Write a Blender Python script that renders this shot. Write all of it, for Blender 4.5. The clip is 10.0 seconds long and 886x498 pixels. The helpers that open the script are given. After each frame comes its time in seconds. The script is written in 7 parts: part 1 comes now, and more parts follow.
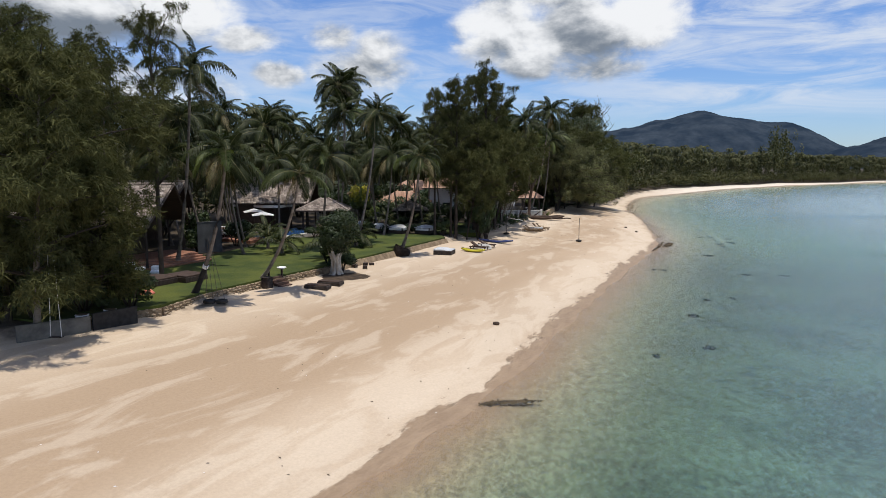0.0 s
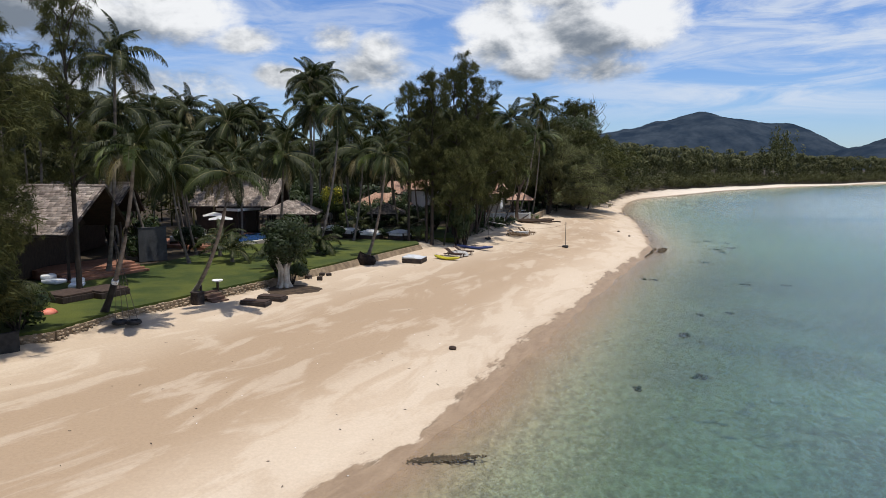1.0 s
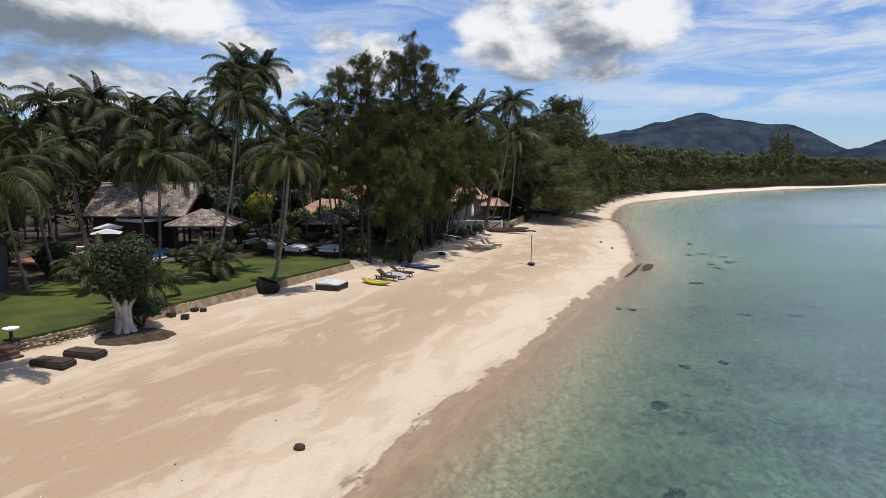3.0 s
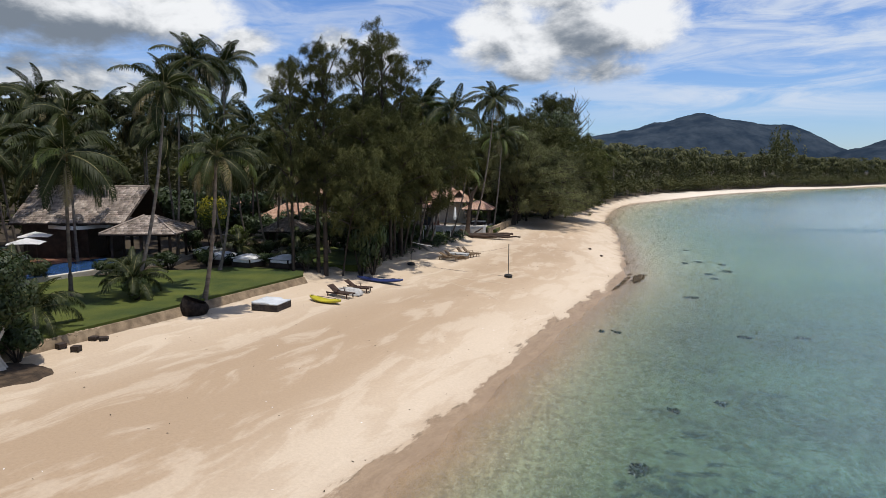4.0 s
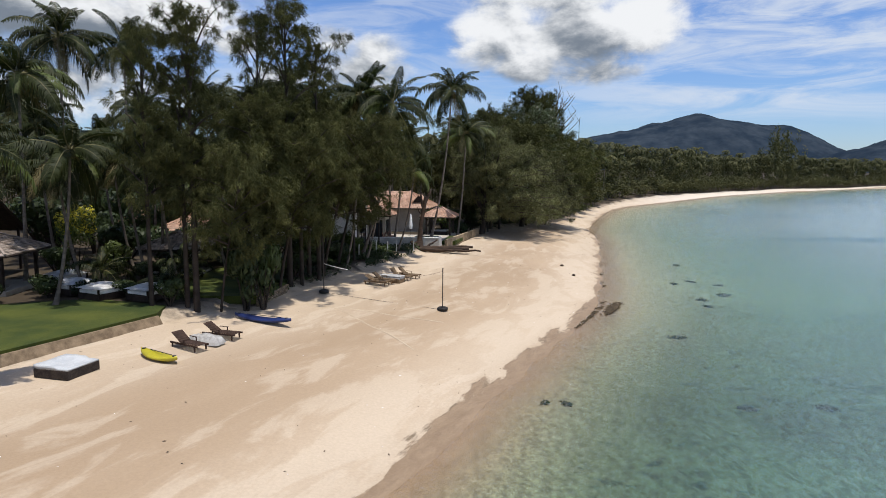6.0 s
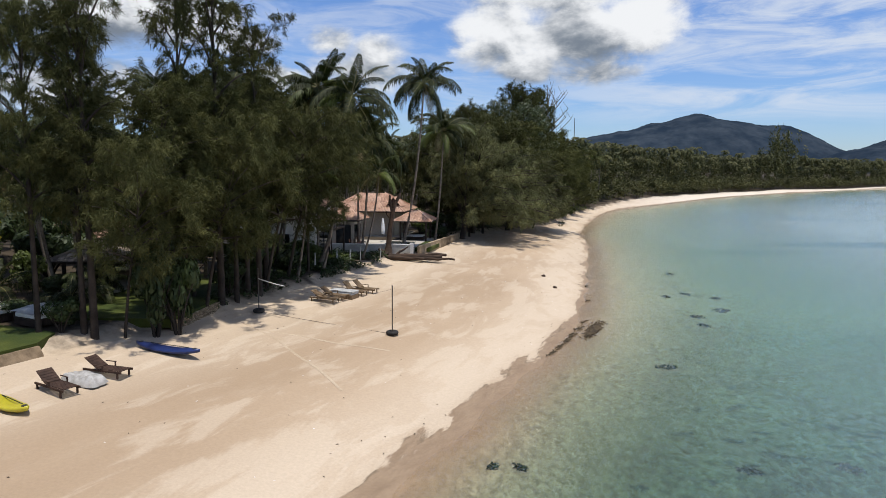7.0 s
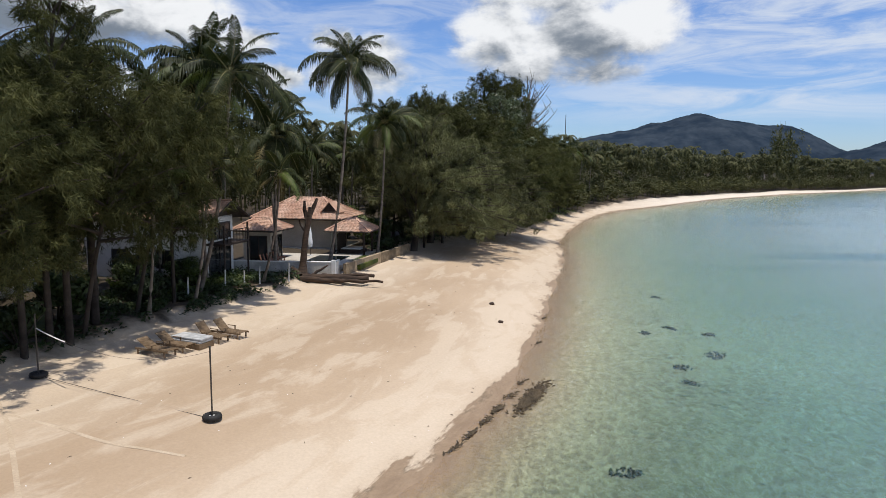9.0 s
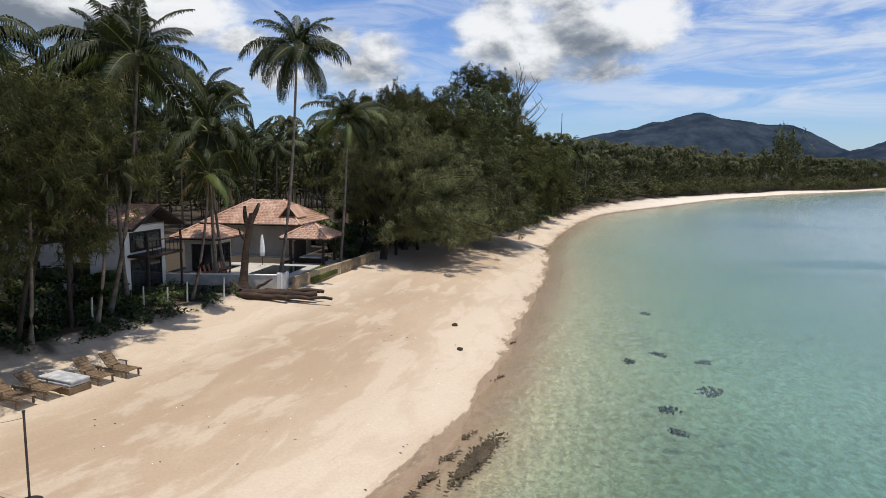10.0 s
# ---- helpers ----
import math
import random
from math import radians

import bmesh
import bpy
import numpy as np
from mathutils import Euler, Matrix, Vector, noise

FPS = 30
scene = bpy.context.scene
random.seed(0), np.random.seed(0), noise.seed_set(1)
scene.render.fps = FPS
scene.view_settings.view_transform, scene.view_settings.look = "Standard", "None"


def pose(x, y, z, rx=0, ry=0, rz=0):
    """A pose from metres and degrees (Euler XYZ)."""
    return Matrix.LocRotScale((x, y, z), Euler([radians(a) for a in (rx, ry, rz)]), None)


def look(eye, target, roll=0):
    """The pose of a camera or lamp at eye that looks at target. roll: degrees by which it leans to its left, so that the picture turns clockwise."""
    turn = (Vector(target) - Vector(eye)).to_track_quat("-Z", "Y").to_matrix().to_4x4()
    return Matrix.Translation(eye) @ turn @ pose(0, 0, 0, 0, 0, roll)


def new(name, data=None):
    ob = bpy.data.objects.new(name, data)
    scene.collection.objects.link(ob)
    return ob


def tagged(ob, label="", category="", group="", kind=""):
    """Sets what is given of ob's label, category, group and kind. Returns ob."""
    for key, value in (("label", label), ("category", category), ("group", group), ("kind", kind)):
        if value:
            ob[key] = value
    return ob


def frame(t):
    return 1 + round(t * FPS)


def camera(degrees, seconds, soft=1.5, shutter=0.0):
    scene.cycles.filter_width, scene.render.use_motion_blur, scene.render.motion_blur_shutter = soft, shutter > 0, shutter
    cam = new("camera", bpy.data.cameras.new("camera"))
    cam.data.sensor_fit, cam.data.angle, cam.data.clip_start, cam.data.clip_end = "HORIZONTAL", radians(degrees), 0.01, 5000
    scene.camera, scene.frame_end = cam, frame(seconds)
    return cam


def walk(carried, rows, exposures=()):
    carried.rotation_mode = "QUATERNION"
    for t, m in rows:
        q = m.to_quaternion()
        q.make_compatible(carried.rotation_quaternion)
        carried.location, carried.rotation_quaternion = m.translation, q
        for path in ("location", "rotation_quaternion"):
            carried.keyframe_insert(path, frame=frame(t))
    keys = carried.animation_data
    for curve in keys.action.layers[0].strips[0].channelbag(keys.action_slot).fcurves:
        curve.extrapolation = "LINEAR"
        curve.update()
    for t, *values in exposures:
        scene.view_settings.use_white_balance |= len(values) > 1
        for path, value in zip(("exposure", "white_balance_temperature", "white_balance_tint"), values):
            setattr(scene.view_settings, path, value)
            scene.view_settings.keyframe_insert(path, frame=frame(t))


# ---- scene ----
cam = camera(68.5, 10.0, 0.8)
PATH = [
    (0.0, 0.718, 0.665, 9.786, 1.071, -7.205, 0.314),
    (0.5, 2.035, 3.388, 9.710, 1.116, -7.142, 0.306),
    (1.0, 3.331, 6.166, 9.683, 1.144, -7.094, 0.301),
    (1.5, 4.612, 8.995, 9.694, 1.157, -7.057, 0.298),
    (2.0, 5.882, 11.873, 9.732, 1.157, -7.028, 0.297),
    (2.5, 7.148, 14.796, 9.787, 1.146, -7.006, 0.298),
    (3.0, 8.412, 17.760, 9.852, 1.125, -6.988, 0.302),
    (3.5, 9.680, 20.762, 9.920, 1.098, -6.974, 0.308),
    (4.0, 10.953, 23.797, 9.986, 1.065, -6.961, 0.316),
    (4.5, 12.235, 26.862, 10.045, 1.030, -6.950, 0.327),
    (5.0, 13.527, 29.953, 10.095, 0.993, -6.940, 0.339),
    (5.5, 14.832, 33.065, 10.135, 0.958, -6.930, 0.354),
    (6.0, 16.150, 36.196, 10.164, 0.925, -6.921, 0.372),
    (6.5, 17.483, 39.340, 10.183, 0.897, -6.914, 0.391),
    (7.0, 18.828, 42.493, 10.196, 0.877, -6.909, 0.413),
    (7.5, 20.187, 45.652, 10.206, 0.865, -6.907, 0.437),
    (8.0, 21.558, 48.811, 10.218, 0.865, -6.911, 0.463),
    (8.5, 22.940, 51.966, 10.239, 0.877, -6.922, 0.492),
    (9.0, 24.330, 55.113, 10.277, 0.905, -6.943, 0.523),
    (9.5, 25.725, 58.246, 10.341, 0.949, -6.975, 0.556),
    (10.0, 27.122, 61.362, 10.441, 1.013, -7.023, 0.592),
]
walk(cam, [(t, pose(x, y, z, 90 + pitch, 0, yaw) @ pose(0, 0, 0, 0, 0, roll)) for t, x, y, z, yaw, pitch, roll in PATH])

# ---- world, sun ----
SUN_EL, SUN_AZ = 80.0, 139.0     # degrees above the horizon; clockwise from +y


def node(nt, kind, links=None, **props):
    """A node with its properties set and its inputs linked or filled."""
    n = nt.nodes.new(kind)
    for key, value in props.items():
        setattr(n, key, value)
    for key, value in (links or {}).items():
        if isinstance(value, bpy.types.NodeSocket):
            nt.links.new(value, n.inputs[key])
        else:
            n.inputs[key].default_value = value
    return n


def calc(nt, op, a, b=0.0, c=0.0, clamp=False):
    return node(nt, "ShaderNodeMath", {0: a, 1: b, 2: c}, operation=op, use_clamp=clamp).outputs[0]


def ramp(nt, fac, low, high):
    """0 below low, 1 above high, smooth between."""
    return node(nt, "ShaderNodeMapRange", {0: fac, 1: low, 2: high, 3: 0.0, 4: 1.0}, interpolation_type="SMOOTHSTEP").outputs[0]


def blend(nt, fac, a, b, how="MIX"):
    n = nt.nodes.new("ShaderNodeMix")
    n.data_type, n.blend_type = "RGBA", how
    for i, value in ((0, fac), (6, a), (7, b)):
        if isinstance(value, bpy.types.NodeSocket):
            nt.links.new(value, n.inputs[i])
        elif i:
            n.inputs[i].default_value = (*value[:3], 1.0)
        else:
            n.inputs[i].default_value = value
    return n.outputs[2]


def fbm(nt, vec, scale, detail=4.0, rough=0.55, distort=0.0):
    return node(nt, "ShaderNodeTexNoise", {"Vector": vec, "Scale": scale, "Detail": detail, "Roughness": rough, "Distortion": distort}).outputs[0]


def make_world():
    world = bpy.data.worlds.new("sky")
    scene.world = world
    world.use_nodes = True
    nt = world.node_tree
    nt.nodes.clear()
    sky = node(nt, "ShaderNodeTexSky", sky_type="NISHITA", sun_disc=False, sun_elevation=radians(SUN_EL), sun_rotation=radians(SUN_AZ),
               altitude=10.0, air_density=1.1, dust_density=0.25, ozone_density=2.5)
    way = node(nt, "ShaderNodeTexCoord").outputs["Generated"]
    sep = node(nt, "ShaderNodeSeparateXYZ", {0: way})
    az = calc(nt, "MULTIPLY", calc(nt, "ARCTAN2", sep.outputs[0], sep.outputs[1]), 57.2958)
    el = calc(nt, "MULTIPLY", calc(nt, "ARCSINE", sep.outputs[2]), 57.2958)
    flat = node(nt, "ShaderNodeCombineXYZ", {0: calc(nt, "MULTIPLY", az, 0.1), 1: calc(nt, "MULTIPLY", el, 0.17), 2: 0.0}).outputs[0]
    # cumulus heaps: azimuth, elevation, half width, half height, weight
    heaps = ((-32.0, 11.4, 8.5, 3.0, 1.15), (-22.8, 11.8, 5.0, 2.4, 1.1), (-17.6, 10.3, 3.2, 1.1, 0.95), (-31.0, 6.2, 8.0, 2.2, 0.7), (-24.0, 6.2, 5.0, 1.4, 0.5),
             (-15.0, 7.5, 2.3, 1.1, 1.1), (-8.4, 8.2, 4.4, 1.6, 0.62), (-6.6, 10.0, 2.2, 1.4, 0.75), (-10.5, 10.6, 2.0, 1.2, 0.6),
             (3.8, 11.2, 4.2, 3.2, 1.15), (6.2, 8.9, 3.2, 1.5, 1.0), (10.5, 10.8, 5.0, 3.4, 1.15), (15.4, 12.2, 4.0, 2.8, 1.1), (11.6, 8.3, 3.4, 1.2, 0.9), (9.0, 15.5, 10.0, 3.4, 1.0),
             (17.0, 22.0, 13.0, 5.0, 1.0), (-60.0, 16.0, 14.0, 6.0, 1.0), (48.0, 18.0, 12.0, 5.0, 0.9))
    mask = None
    for a0, e0, ra, re, w in heaps:
        p = calc(nt, "POWER", calc(nt, "ABSOLUTE", calc(nt, "DIVIDE", calc(nt, "SUBTRACT", az, a0), ra)), 2.0)
        q = calc(nt, "POWER", calc(nt, "ABSOLUTE", calc(nt, "DIVIDE", calc(nt, "SUBTRACT", el, e0), re)), 2.0)
        m = calc(nt, "MULTIPLY", calc(nt, "SUBTRACT", 1.0, calc(nt, "ADD", p, q)), w)
        mask = m if mask is None else calc(nt, "SMOOTH_MAX", mask, m, 0.3)
    mask = calc(nt, "MAXIMUM", mask, -1.2)
    puff = fbm(nt, flat, 2.3, 8.0, 0.60, 0.2)
    body = calc(nt, "ADD", mask, calc(nt, "MULTIPLY", calc(nt, "SUBTRACT", puff, 0.5), 3.0))
    thick = ramp(nt, body, -0.45, 0.75)
    # flat grey undersides and deep middles (weight 1), sunlit lobes (weight -1): azimuth, elevation, half width, half height, weight
    tones = ((-33.0, 9.3, 7.5, 2.0, 1.5), (-25.0, 9.0, 6.5, 1.3, 1.15), (-37.0, 12.0, 3.6, 3.6, 1.4), (10.4, 11.2, 4.0, 2.8, 0.46), (12.4, 8.9, 3.6, 1.5, 0.5), (8.0, 7.6, 7.5, 1.1, 0.5), (3.4, 9.2, 2.6, 1.5, 0.55), (-7.8, 7.8, 4.0, 1.0, 0.4),
             (6.7, 9.9, 1.9, 1.2, -1.0), (1.6, 11.6, 1.5, 1.6, -0.9), (15.6, 12.6, 3.0, 2.0, -1.0), (6.0, 12.4, 2.0, 1.0, -0.6), (-28.5, 11.9, 4.5, 1.2, -0.7), (-20.8, 11.8, 3.2, 1.6, -0.9),
             (-60.0, 13.0, 14.0, 3.0, 1.0), (48.0, 15.0, 12.0, 3.0, 1.0))
    deep = 0.0
    for a0, e0, ra, re, w in tones:
        p = calc(nt, "POWER", calc(nt, "ABSOLUTE", calc(nt, "DIVIDE", calc(nt, "SUBTRACT", az, a0), ra)), 2.0)
        q = calc(nt, "POWER", calc(nt, "ABSOLUTE", calc(nt, "DIVIDE", calc(nt, "SUBTRACT", el, e0), re)), 2.0)
        deep = calc(nt, "ADD", deep, calc(nt, "MULTIPLY", calc(nt, "EXPONENT", calc(nt, "MULTIPLY", calc(nt, "ADD", p, q), -0.9)), w))
    up = node(nt, "ShaderNodeVectorMath", {0: flat, 1: (0.05, 0.12, 0.0)}, operation="ADD").outputs[0]
    above = fbm(nt, up, 2.3, 6.0, 0.58, 0.2)
    relief = calc(nt, "MULTIPLY", calc(nt, "SUBTRACT", above, puff), 3.2)
    drift = calc(nt, "MULTIPLY", calc(nt, "SUBTRACT", fbm(nt, flat, 1.7, 5.0, 0.55, 0.4), 0.5), 1.9)
    shade = ramp(nt, calc(nt, "ADD", deep, calc(nt, "ADD", relief, drift)), -0.75, 1.25)
    white, grey = (10.4, 10.6, 10.9), (2.3, 2.75, 3.4)
    heap_colour = blend(nt, shade, white, grey)
    # high thin streaks
    streak_at = node(nt, "ShaderNodeVectorMath", {0: flat, 1: (0.6, 1.7, 1.0)}, operation="MULTIPLY").outputs[0]
    thin = ramp(nt, fbm(nt, streak_at, 1.7, 6.0, 0.62, 0.8), 0.34, 0.68)
    right = ramp(nt, az, 8.0, 24.0)
    thin = calc(nt, "MULTIPLY", thin, calc(nt, "ADD", calc(nt, "ADD", 0.45, calc(nt, "MULTIPLY", ramp(nt, el, 15.0, 24.0), 0.25)), calc(nt, "MULTIPLY", right, 0.40)), clamp=True)
    thin = calc(nt, "MULTIPLY", thin, calc(nt, "MULTIPLY", ramp(nt, el, 2.6, 6.2), calc(nt, "SUBTRACT", 1.0, calc(nt, "MULTIPLY", ramp(nt, el, 36.0, 60.0), 0.7))))
    tinted = blend(nt, 1.0, sky.outputs[0], (0.86, 1.08, 1.55), "MULTIPLY")
    colour = blend(nt, thin, tinted, (8.2, 8.9, 10.0))
    colour = blend(nt, thick, colour, heap_colour)
    back = node(nt, "ShaderNodeBackground", {0: colour, 1: 0.085})
    out = nt.nodes.new("ShaderNodeOutputWorld")
    nt.links.new(back.outputs[0], out.inputs[0])


make_world()
sun = new("sun", bpy.data.lights.new("sun", "SUN"))
sun.data.energy, sun.data.angle, sun.data.color = 4.5, radians(0.53), (1.0, 0.96, 0.90)
a, e = radians(SUN_AZ), radians(SUN_EL)
sun.matrix_world = look((0, 0, 60), Vector((0, 0, 60)) - Vector((math.sin(a) * math.cos(e), math.cos(a) * math.cos(e), math.sin(e))))

# ---- materials ----


def material(name):
    m = bpy.data.materials.new(name)
    m.use_nodes = True
    nt = m.node_tree
    nt.nodes.clear()
    out = nt.nodes.new("ShaderNodeOutputMaterial")
    return m, nt, out


def surface(name, c1, c2, scale=2.0, rough=0.8, bump=0.2, grain=25.0, vary=0.0, island=0.0, metallic=0.0, spec=0.3, stretch=(1, 1, 1)):
    """Two-scale mottled surface. vary: brightness change from object to object; island: from piece to piece."""
    m, nt, out = material(name)
    at = node(nt, "ShaderNodeTexCoord").outputs["Object"]
    at = node(nt, "ShaderNodeVectorMath", {0: at, 1: stretch}, operation="MULTIPLY").outputs[0]
    big, small = fbm(nt, at, scale, 5.0), fbm(nt, at, grain, 3.0)
    colour = blend(nt, ramp(nt, big, 0.3, 0.7), c1, c2)
    gain = calc(nt, "ADD", 0.75, calc(nt, "MULTIPLY", small, 0.5))
    if vary:
        gain = calc(nt, "MULTIPLY", gain, calc(nt, "ADD", 1 - vary, calc(nt, "MULTIPLY", node(nt, "ShaderNodeObjectInfo").outputs["Random"], 2 * vary)))
    if island:
        gain = calc(nt, "MULTIPLY", gain, calc(nt, "ADD", 1 - island, calc(nt, "MULTIPLY", node(nt, "ShaderNodeNewGeometry").outputs["Random Per Island"], 2 * island)))
    tone = node(nt, "ShaderNodeCombineXYZ", {0: gain, 1: gain, 2: gain}).outputs[0]
    colour = blend(nt, 1.0, colour, tone, "MULTIPLY")
    bsdf = node(nt, "ShaderNodeBsdfPrincipled", {"Base Color": colour, "Roughness": rough, "Metallic": metallic, "Specular IOR Level": spec})
    if bump:
        b = node(nt, "ShaderNodeBump", {"Height": small, "Strength": bump, "Distance": 0.03})
        nt.links.new(b.outputs[0], bsdf.inputs["Normal"])
    nt.links.new(bsdf.outputs[0], out.inputs[0])
    return m


def leaf(name, c1, c2, through_it=0.25, rough=0.55, spec=0.3):
    """Foliage: colour varies from leaf to leaf and from plant to plant; some light passes through."""
    m, nt, out = material(name)
    r1 = node(nt, "ShaderNodeNewGeometry").outputs["Random Per Island"]
    r2 = node(nt, "ShaderNodeObjectInfo").outputs["Random"]
    at = node(nt, "ShaderNodeTexCoord").outputs["Object"]
    fac = calc(nt, "ADD", calc(nt, "MULTIPLY", r1, 0.5), calc(nt, "MULTIPLY", ramp(nt, fbm(nt, at, 0.45, 3.0), 0.3, 0.7), 0.5))
    colour = blend(nt, fac, c1, c2)
    gain = calc(nt, "ADD", 0.78, calc(nt, "MULTIPLY", r2, 0.44))
    colour = blend(nt, 1.0, colour, node(nt, "ShaderNodeCombineXYZ", {0: gain, 1: gain, 2: gain}).outputs[0], "MULTIPLY")
    bsdf = node(nt, "ShaderNodeBsdfPrincipled", {"Base Color": colour, "Roughness": rough, "Specular IOR Level": spec})
    glow = node(nt, "ShaderNodeBsdfTranslucent", {0: blend(nt, 1.0, colour, (1.3, 1.5, 0.6), "MULTIPLY")})
    mix = node(nt, "ShaderNodeMixShader", {0: through_it, 1: bsdf.outputs[0], 2: glow.outputs[0]})
    nt.links.new(mix.outputs[0], out.inputs[0])
    return m


FAR_BEACH = 370.0   # metres along the shore at which the bay bends away


def ground_material():
    m, nt, out = material("beach_sand")
    s = node(nt, "ShaderNodeAttribute", attribute_name="shore").outputs["Fac"]
    along = node(nt, "ShaderNodeAttribute", attribute_name="along").outputs["Fac"]
    v = node(nt, "ShaderNodeAttribute", attribute_name="scrub").outputs["Fac"]
    pos = node(nt, "ShaderNodeTexCoord").outputs["Object"]
    strip = node(nt, "ShaderNodeCombineXYZ", {0: calc(nt, "MULTIPLY", along, 0.30), 1: s, 2: 0.0}).outputs[0]
    grain = fbm(nt, pos, 9.0, 4.0, 0.65)
    fine = fbm(nt, pos, 40.0, 2.0, 0.6)
    # dry sand: tan with pale wind-blown patches that run along the shore
    tan, pale, deep = (0.44, 0.33, 0.222), (0.61, 0.515, 0.395), (0.335, 0.240, 0.152)
    field = fbm(nt, strip, 0.6, 7.0, 0.62, 0.5)
    lower = calc(nt, "SUBTRACT", 1.0, ramp(nt, s, 2.8, 7.5))
    patch = ramp(nt, calc(nt, "ADD", field, calc(nt, "MULTIPLY", lower, 0.09)), 0.50, 0.61)
    scuff = ramp(nt, fbm(nt, strip, 0.9, 6.0, 0.65, 0.3), 0.52, 0.68)
    upper = ramp(nt, calc(nt, "ADD", s, calc(nt, "MULTIPLY", fbm(nt, strip, 0.2, 4.0), 7.0)), 14.5, 18.5)
    low = ramp(nt, fbm(nt, strip, 0.13, 5.0, 0.55), 0.40, 0.66)
    dry = blend(nt, calc(nt, "MULTIPLY", low, 0.8), tan, deep)
    dry = blend(nt, calc(nt, "MULTIPLY", scuff, 0.15), dry, pale)
    mottle = ramp(nt, fbm(nt, pos, 2.2, 6.0, 0.7), 0.35, 0.7)
    dry = blend(nt, calc(nt, "MULTIPLY", mottle, 0.16), dry, deep)
    dry = blend(nt, calc(nt, "MULTIPLY", upper, 0.36), dry, pale)
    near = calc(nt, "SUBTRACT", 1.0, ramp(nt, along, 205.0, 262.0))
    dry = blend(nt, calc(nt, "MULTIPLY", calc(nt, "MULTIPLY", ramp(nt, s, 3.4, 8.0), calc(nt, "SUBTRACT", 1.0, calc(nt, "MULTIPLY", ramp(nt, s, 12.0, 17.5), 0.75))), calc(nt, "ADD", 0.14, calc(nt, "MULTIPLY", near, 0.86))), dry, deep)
    dry = blend(nt, calc(nt, "MULTIPLY", patch, 0.30), dry, pale)
    dry = blend(nt, calc(nt, "MULTIPLY", lower, 0.33), dry, pale)
    dry = blend(nt, calc(nt, "MULTIPLY", ramp(nt, along, FAR_BEACH, FAR_BEACH + 120.0), 0.7), dry, (0.70, 0.63, 0.53))
    # wet strip with a ragged upper edge
    rag = calc(nt, "ADD", s, calc(nt, "MULTIPLY", calc(nt, "SUBTRACT", fbm(nt, strip, 0.8, 5.0, 0.6), 0.5), 3.6))
    rag = calc(nt, "ADD", rag, calc(nt, "ADD", 0.3, calc(nt, "MULTIPLY", ramp(nt, along, 240.0, 272.0), 0.6)))
    wet = calc(nt, "SUBTRACT", 1.0, ramp(nt, rag, 1.9, 2.1))
    damp = calc(nt, "SUBTRACT", 1.0, ramp(nt, rag, 1.7, 3.2))
    colour = blend(nt, calc(nt, "MULTIPLY", damp, 0.25), dry, deep)
    colour = blend(nt, wet, colour, blend(nt, ramp(nt, fbm(nt, strip, 1.9, 7.0, 0.7, 0.6), 0.3, 0.7), (0.225, 0.155, 0.096), (0.295, 0.21, 0.132)))
    # weed line left by the tide
    edge = calc(nt, "SUBTRACT", 1.0, calc(nt, "MULTIPLY", calc(nt, "ABSOLUTE", calc(nt, "SUBTRACT", rag, 2.0)), 4.5), clamp=True)
    weed = calc(nt, "MULTIPLY", edge, ramp(nt, fbm(nt, strip, 1.9, 6.0, 0.7), 0.5, 0.62))
    colour = blend(nt, calc(nt, "MULTIPLY", weed, 0.7), colour, (0.10, 0.07, 0.04))
    # bottom of the bay: sand with weed patches
    under = ramp(nt, calc(nt, "MULTIPLY", s, -1.0), -0.2, 2.5)
    out_there = ramp(nt, calc(nt, "MULTIPLY", s, -1.0), 1.0, 7.5)
    weedy = calc(nt, "SUBTRACT", 1.0, calc(nt, "MULTIPLY", ramp(nt, along, 236.0, 280.0), 0.72))
    squashed = node(nt, "ShaderNodeMapping", {"Vector": pos, "Scale": (0.7, 1.2, 1.0)}).outputs[0]
    tufts = ramp(nt, calc(nt, "ADD", calc(nt, "MULTIPLY", fbm(nt, pos, 0.07, 3.0, 0.6), 0.55), calc(nt, "MULTIPLY", fbm(nt, squashed, 1.1, 3.0, 0.6, 0.4), 0.6)), 0.665, 0.69)
    tufts = calc(nt, "MULTIPLY", calc(nt, "MULTIPLY", tufts, out_there), weedy)
    grit = fbm(nt, strip, 1.4, 5.0, 0.65, 0.5)
    pale_bed = blend(nt, ramp(nt, along, 240.0, 275.0), blend(nt, grit, (0.205, 0.160, 0.096), (0.31, 0.25, 0.165)), blend(nt, grit, (0.34, 0.255, 0.16), (0.50, 0.395, 0.27)))
    algae = blend(nt, ramp(nt, fbm(nt, pos, 0.13, 6.0, 0.62), 0.32, 0.68), (0.050, 0.054, 0.026), (0.135, 0.130, 0.074))
    bed = blend(nt, calc(nt, "MULTIPLY", out_there, weedy), pale_bed, algae)
    bed = blend(nt, calc(nt, "MULTIPLY", tufts, 0.92), bed, (0.03, 0.038, 0.024))
    colour = blend(nt, under, colour, bed)
    # soil and needle litter inland
    soil = ramp(nt, calc(nt, "ADD", v, calc(nt, "MULTIPLY", calc(nt, "SUBTRACT", fbm(nt, pos, 0.6, 5.0, 0.6), 0.5), 5.0)), -0.6, 1.8)
    earth = blend(nt, fbm(nt, pos, 1.3, 5.0, 0.6), (0.028, 0.021, 0.013), (0.075, 0.055, 0.034))
    colour = blend(nt, soil, colour, earth)
    gain = calc(nt, "ADD", 0.83, calc(nt, "MULTIPLY", grain, 0.34))
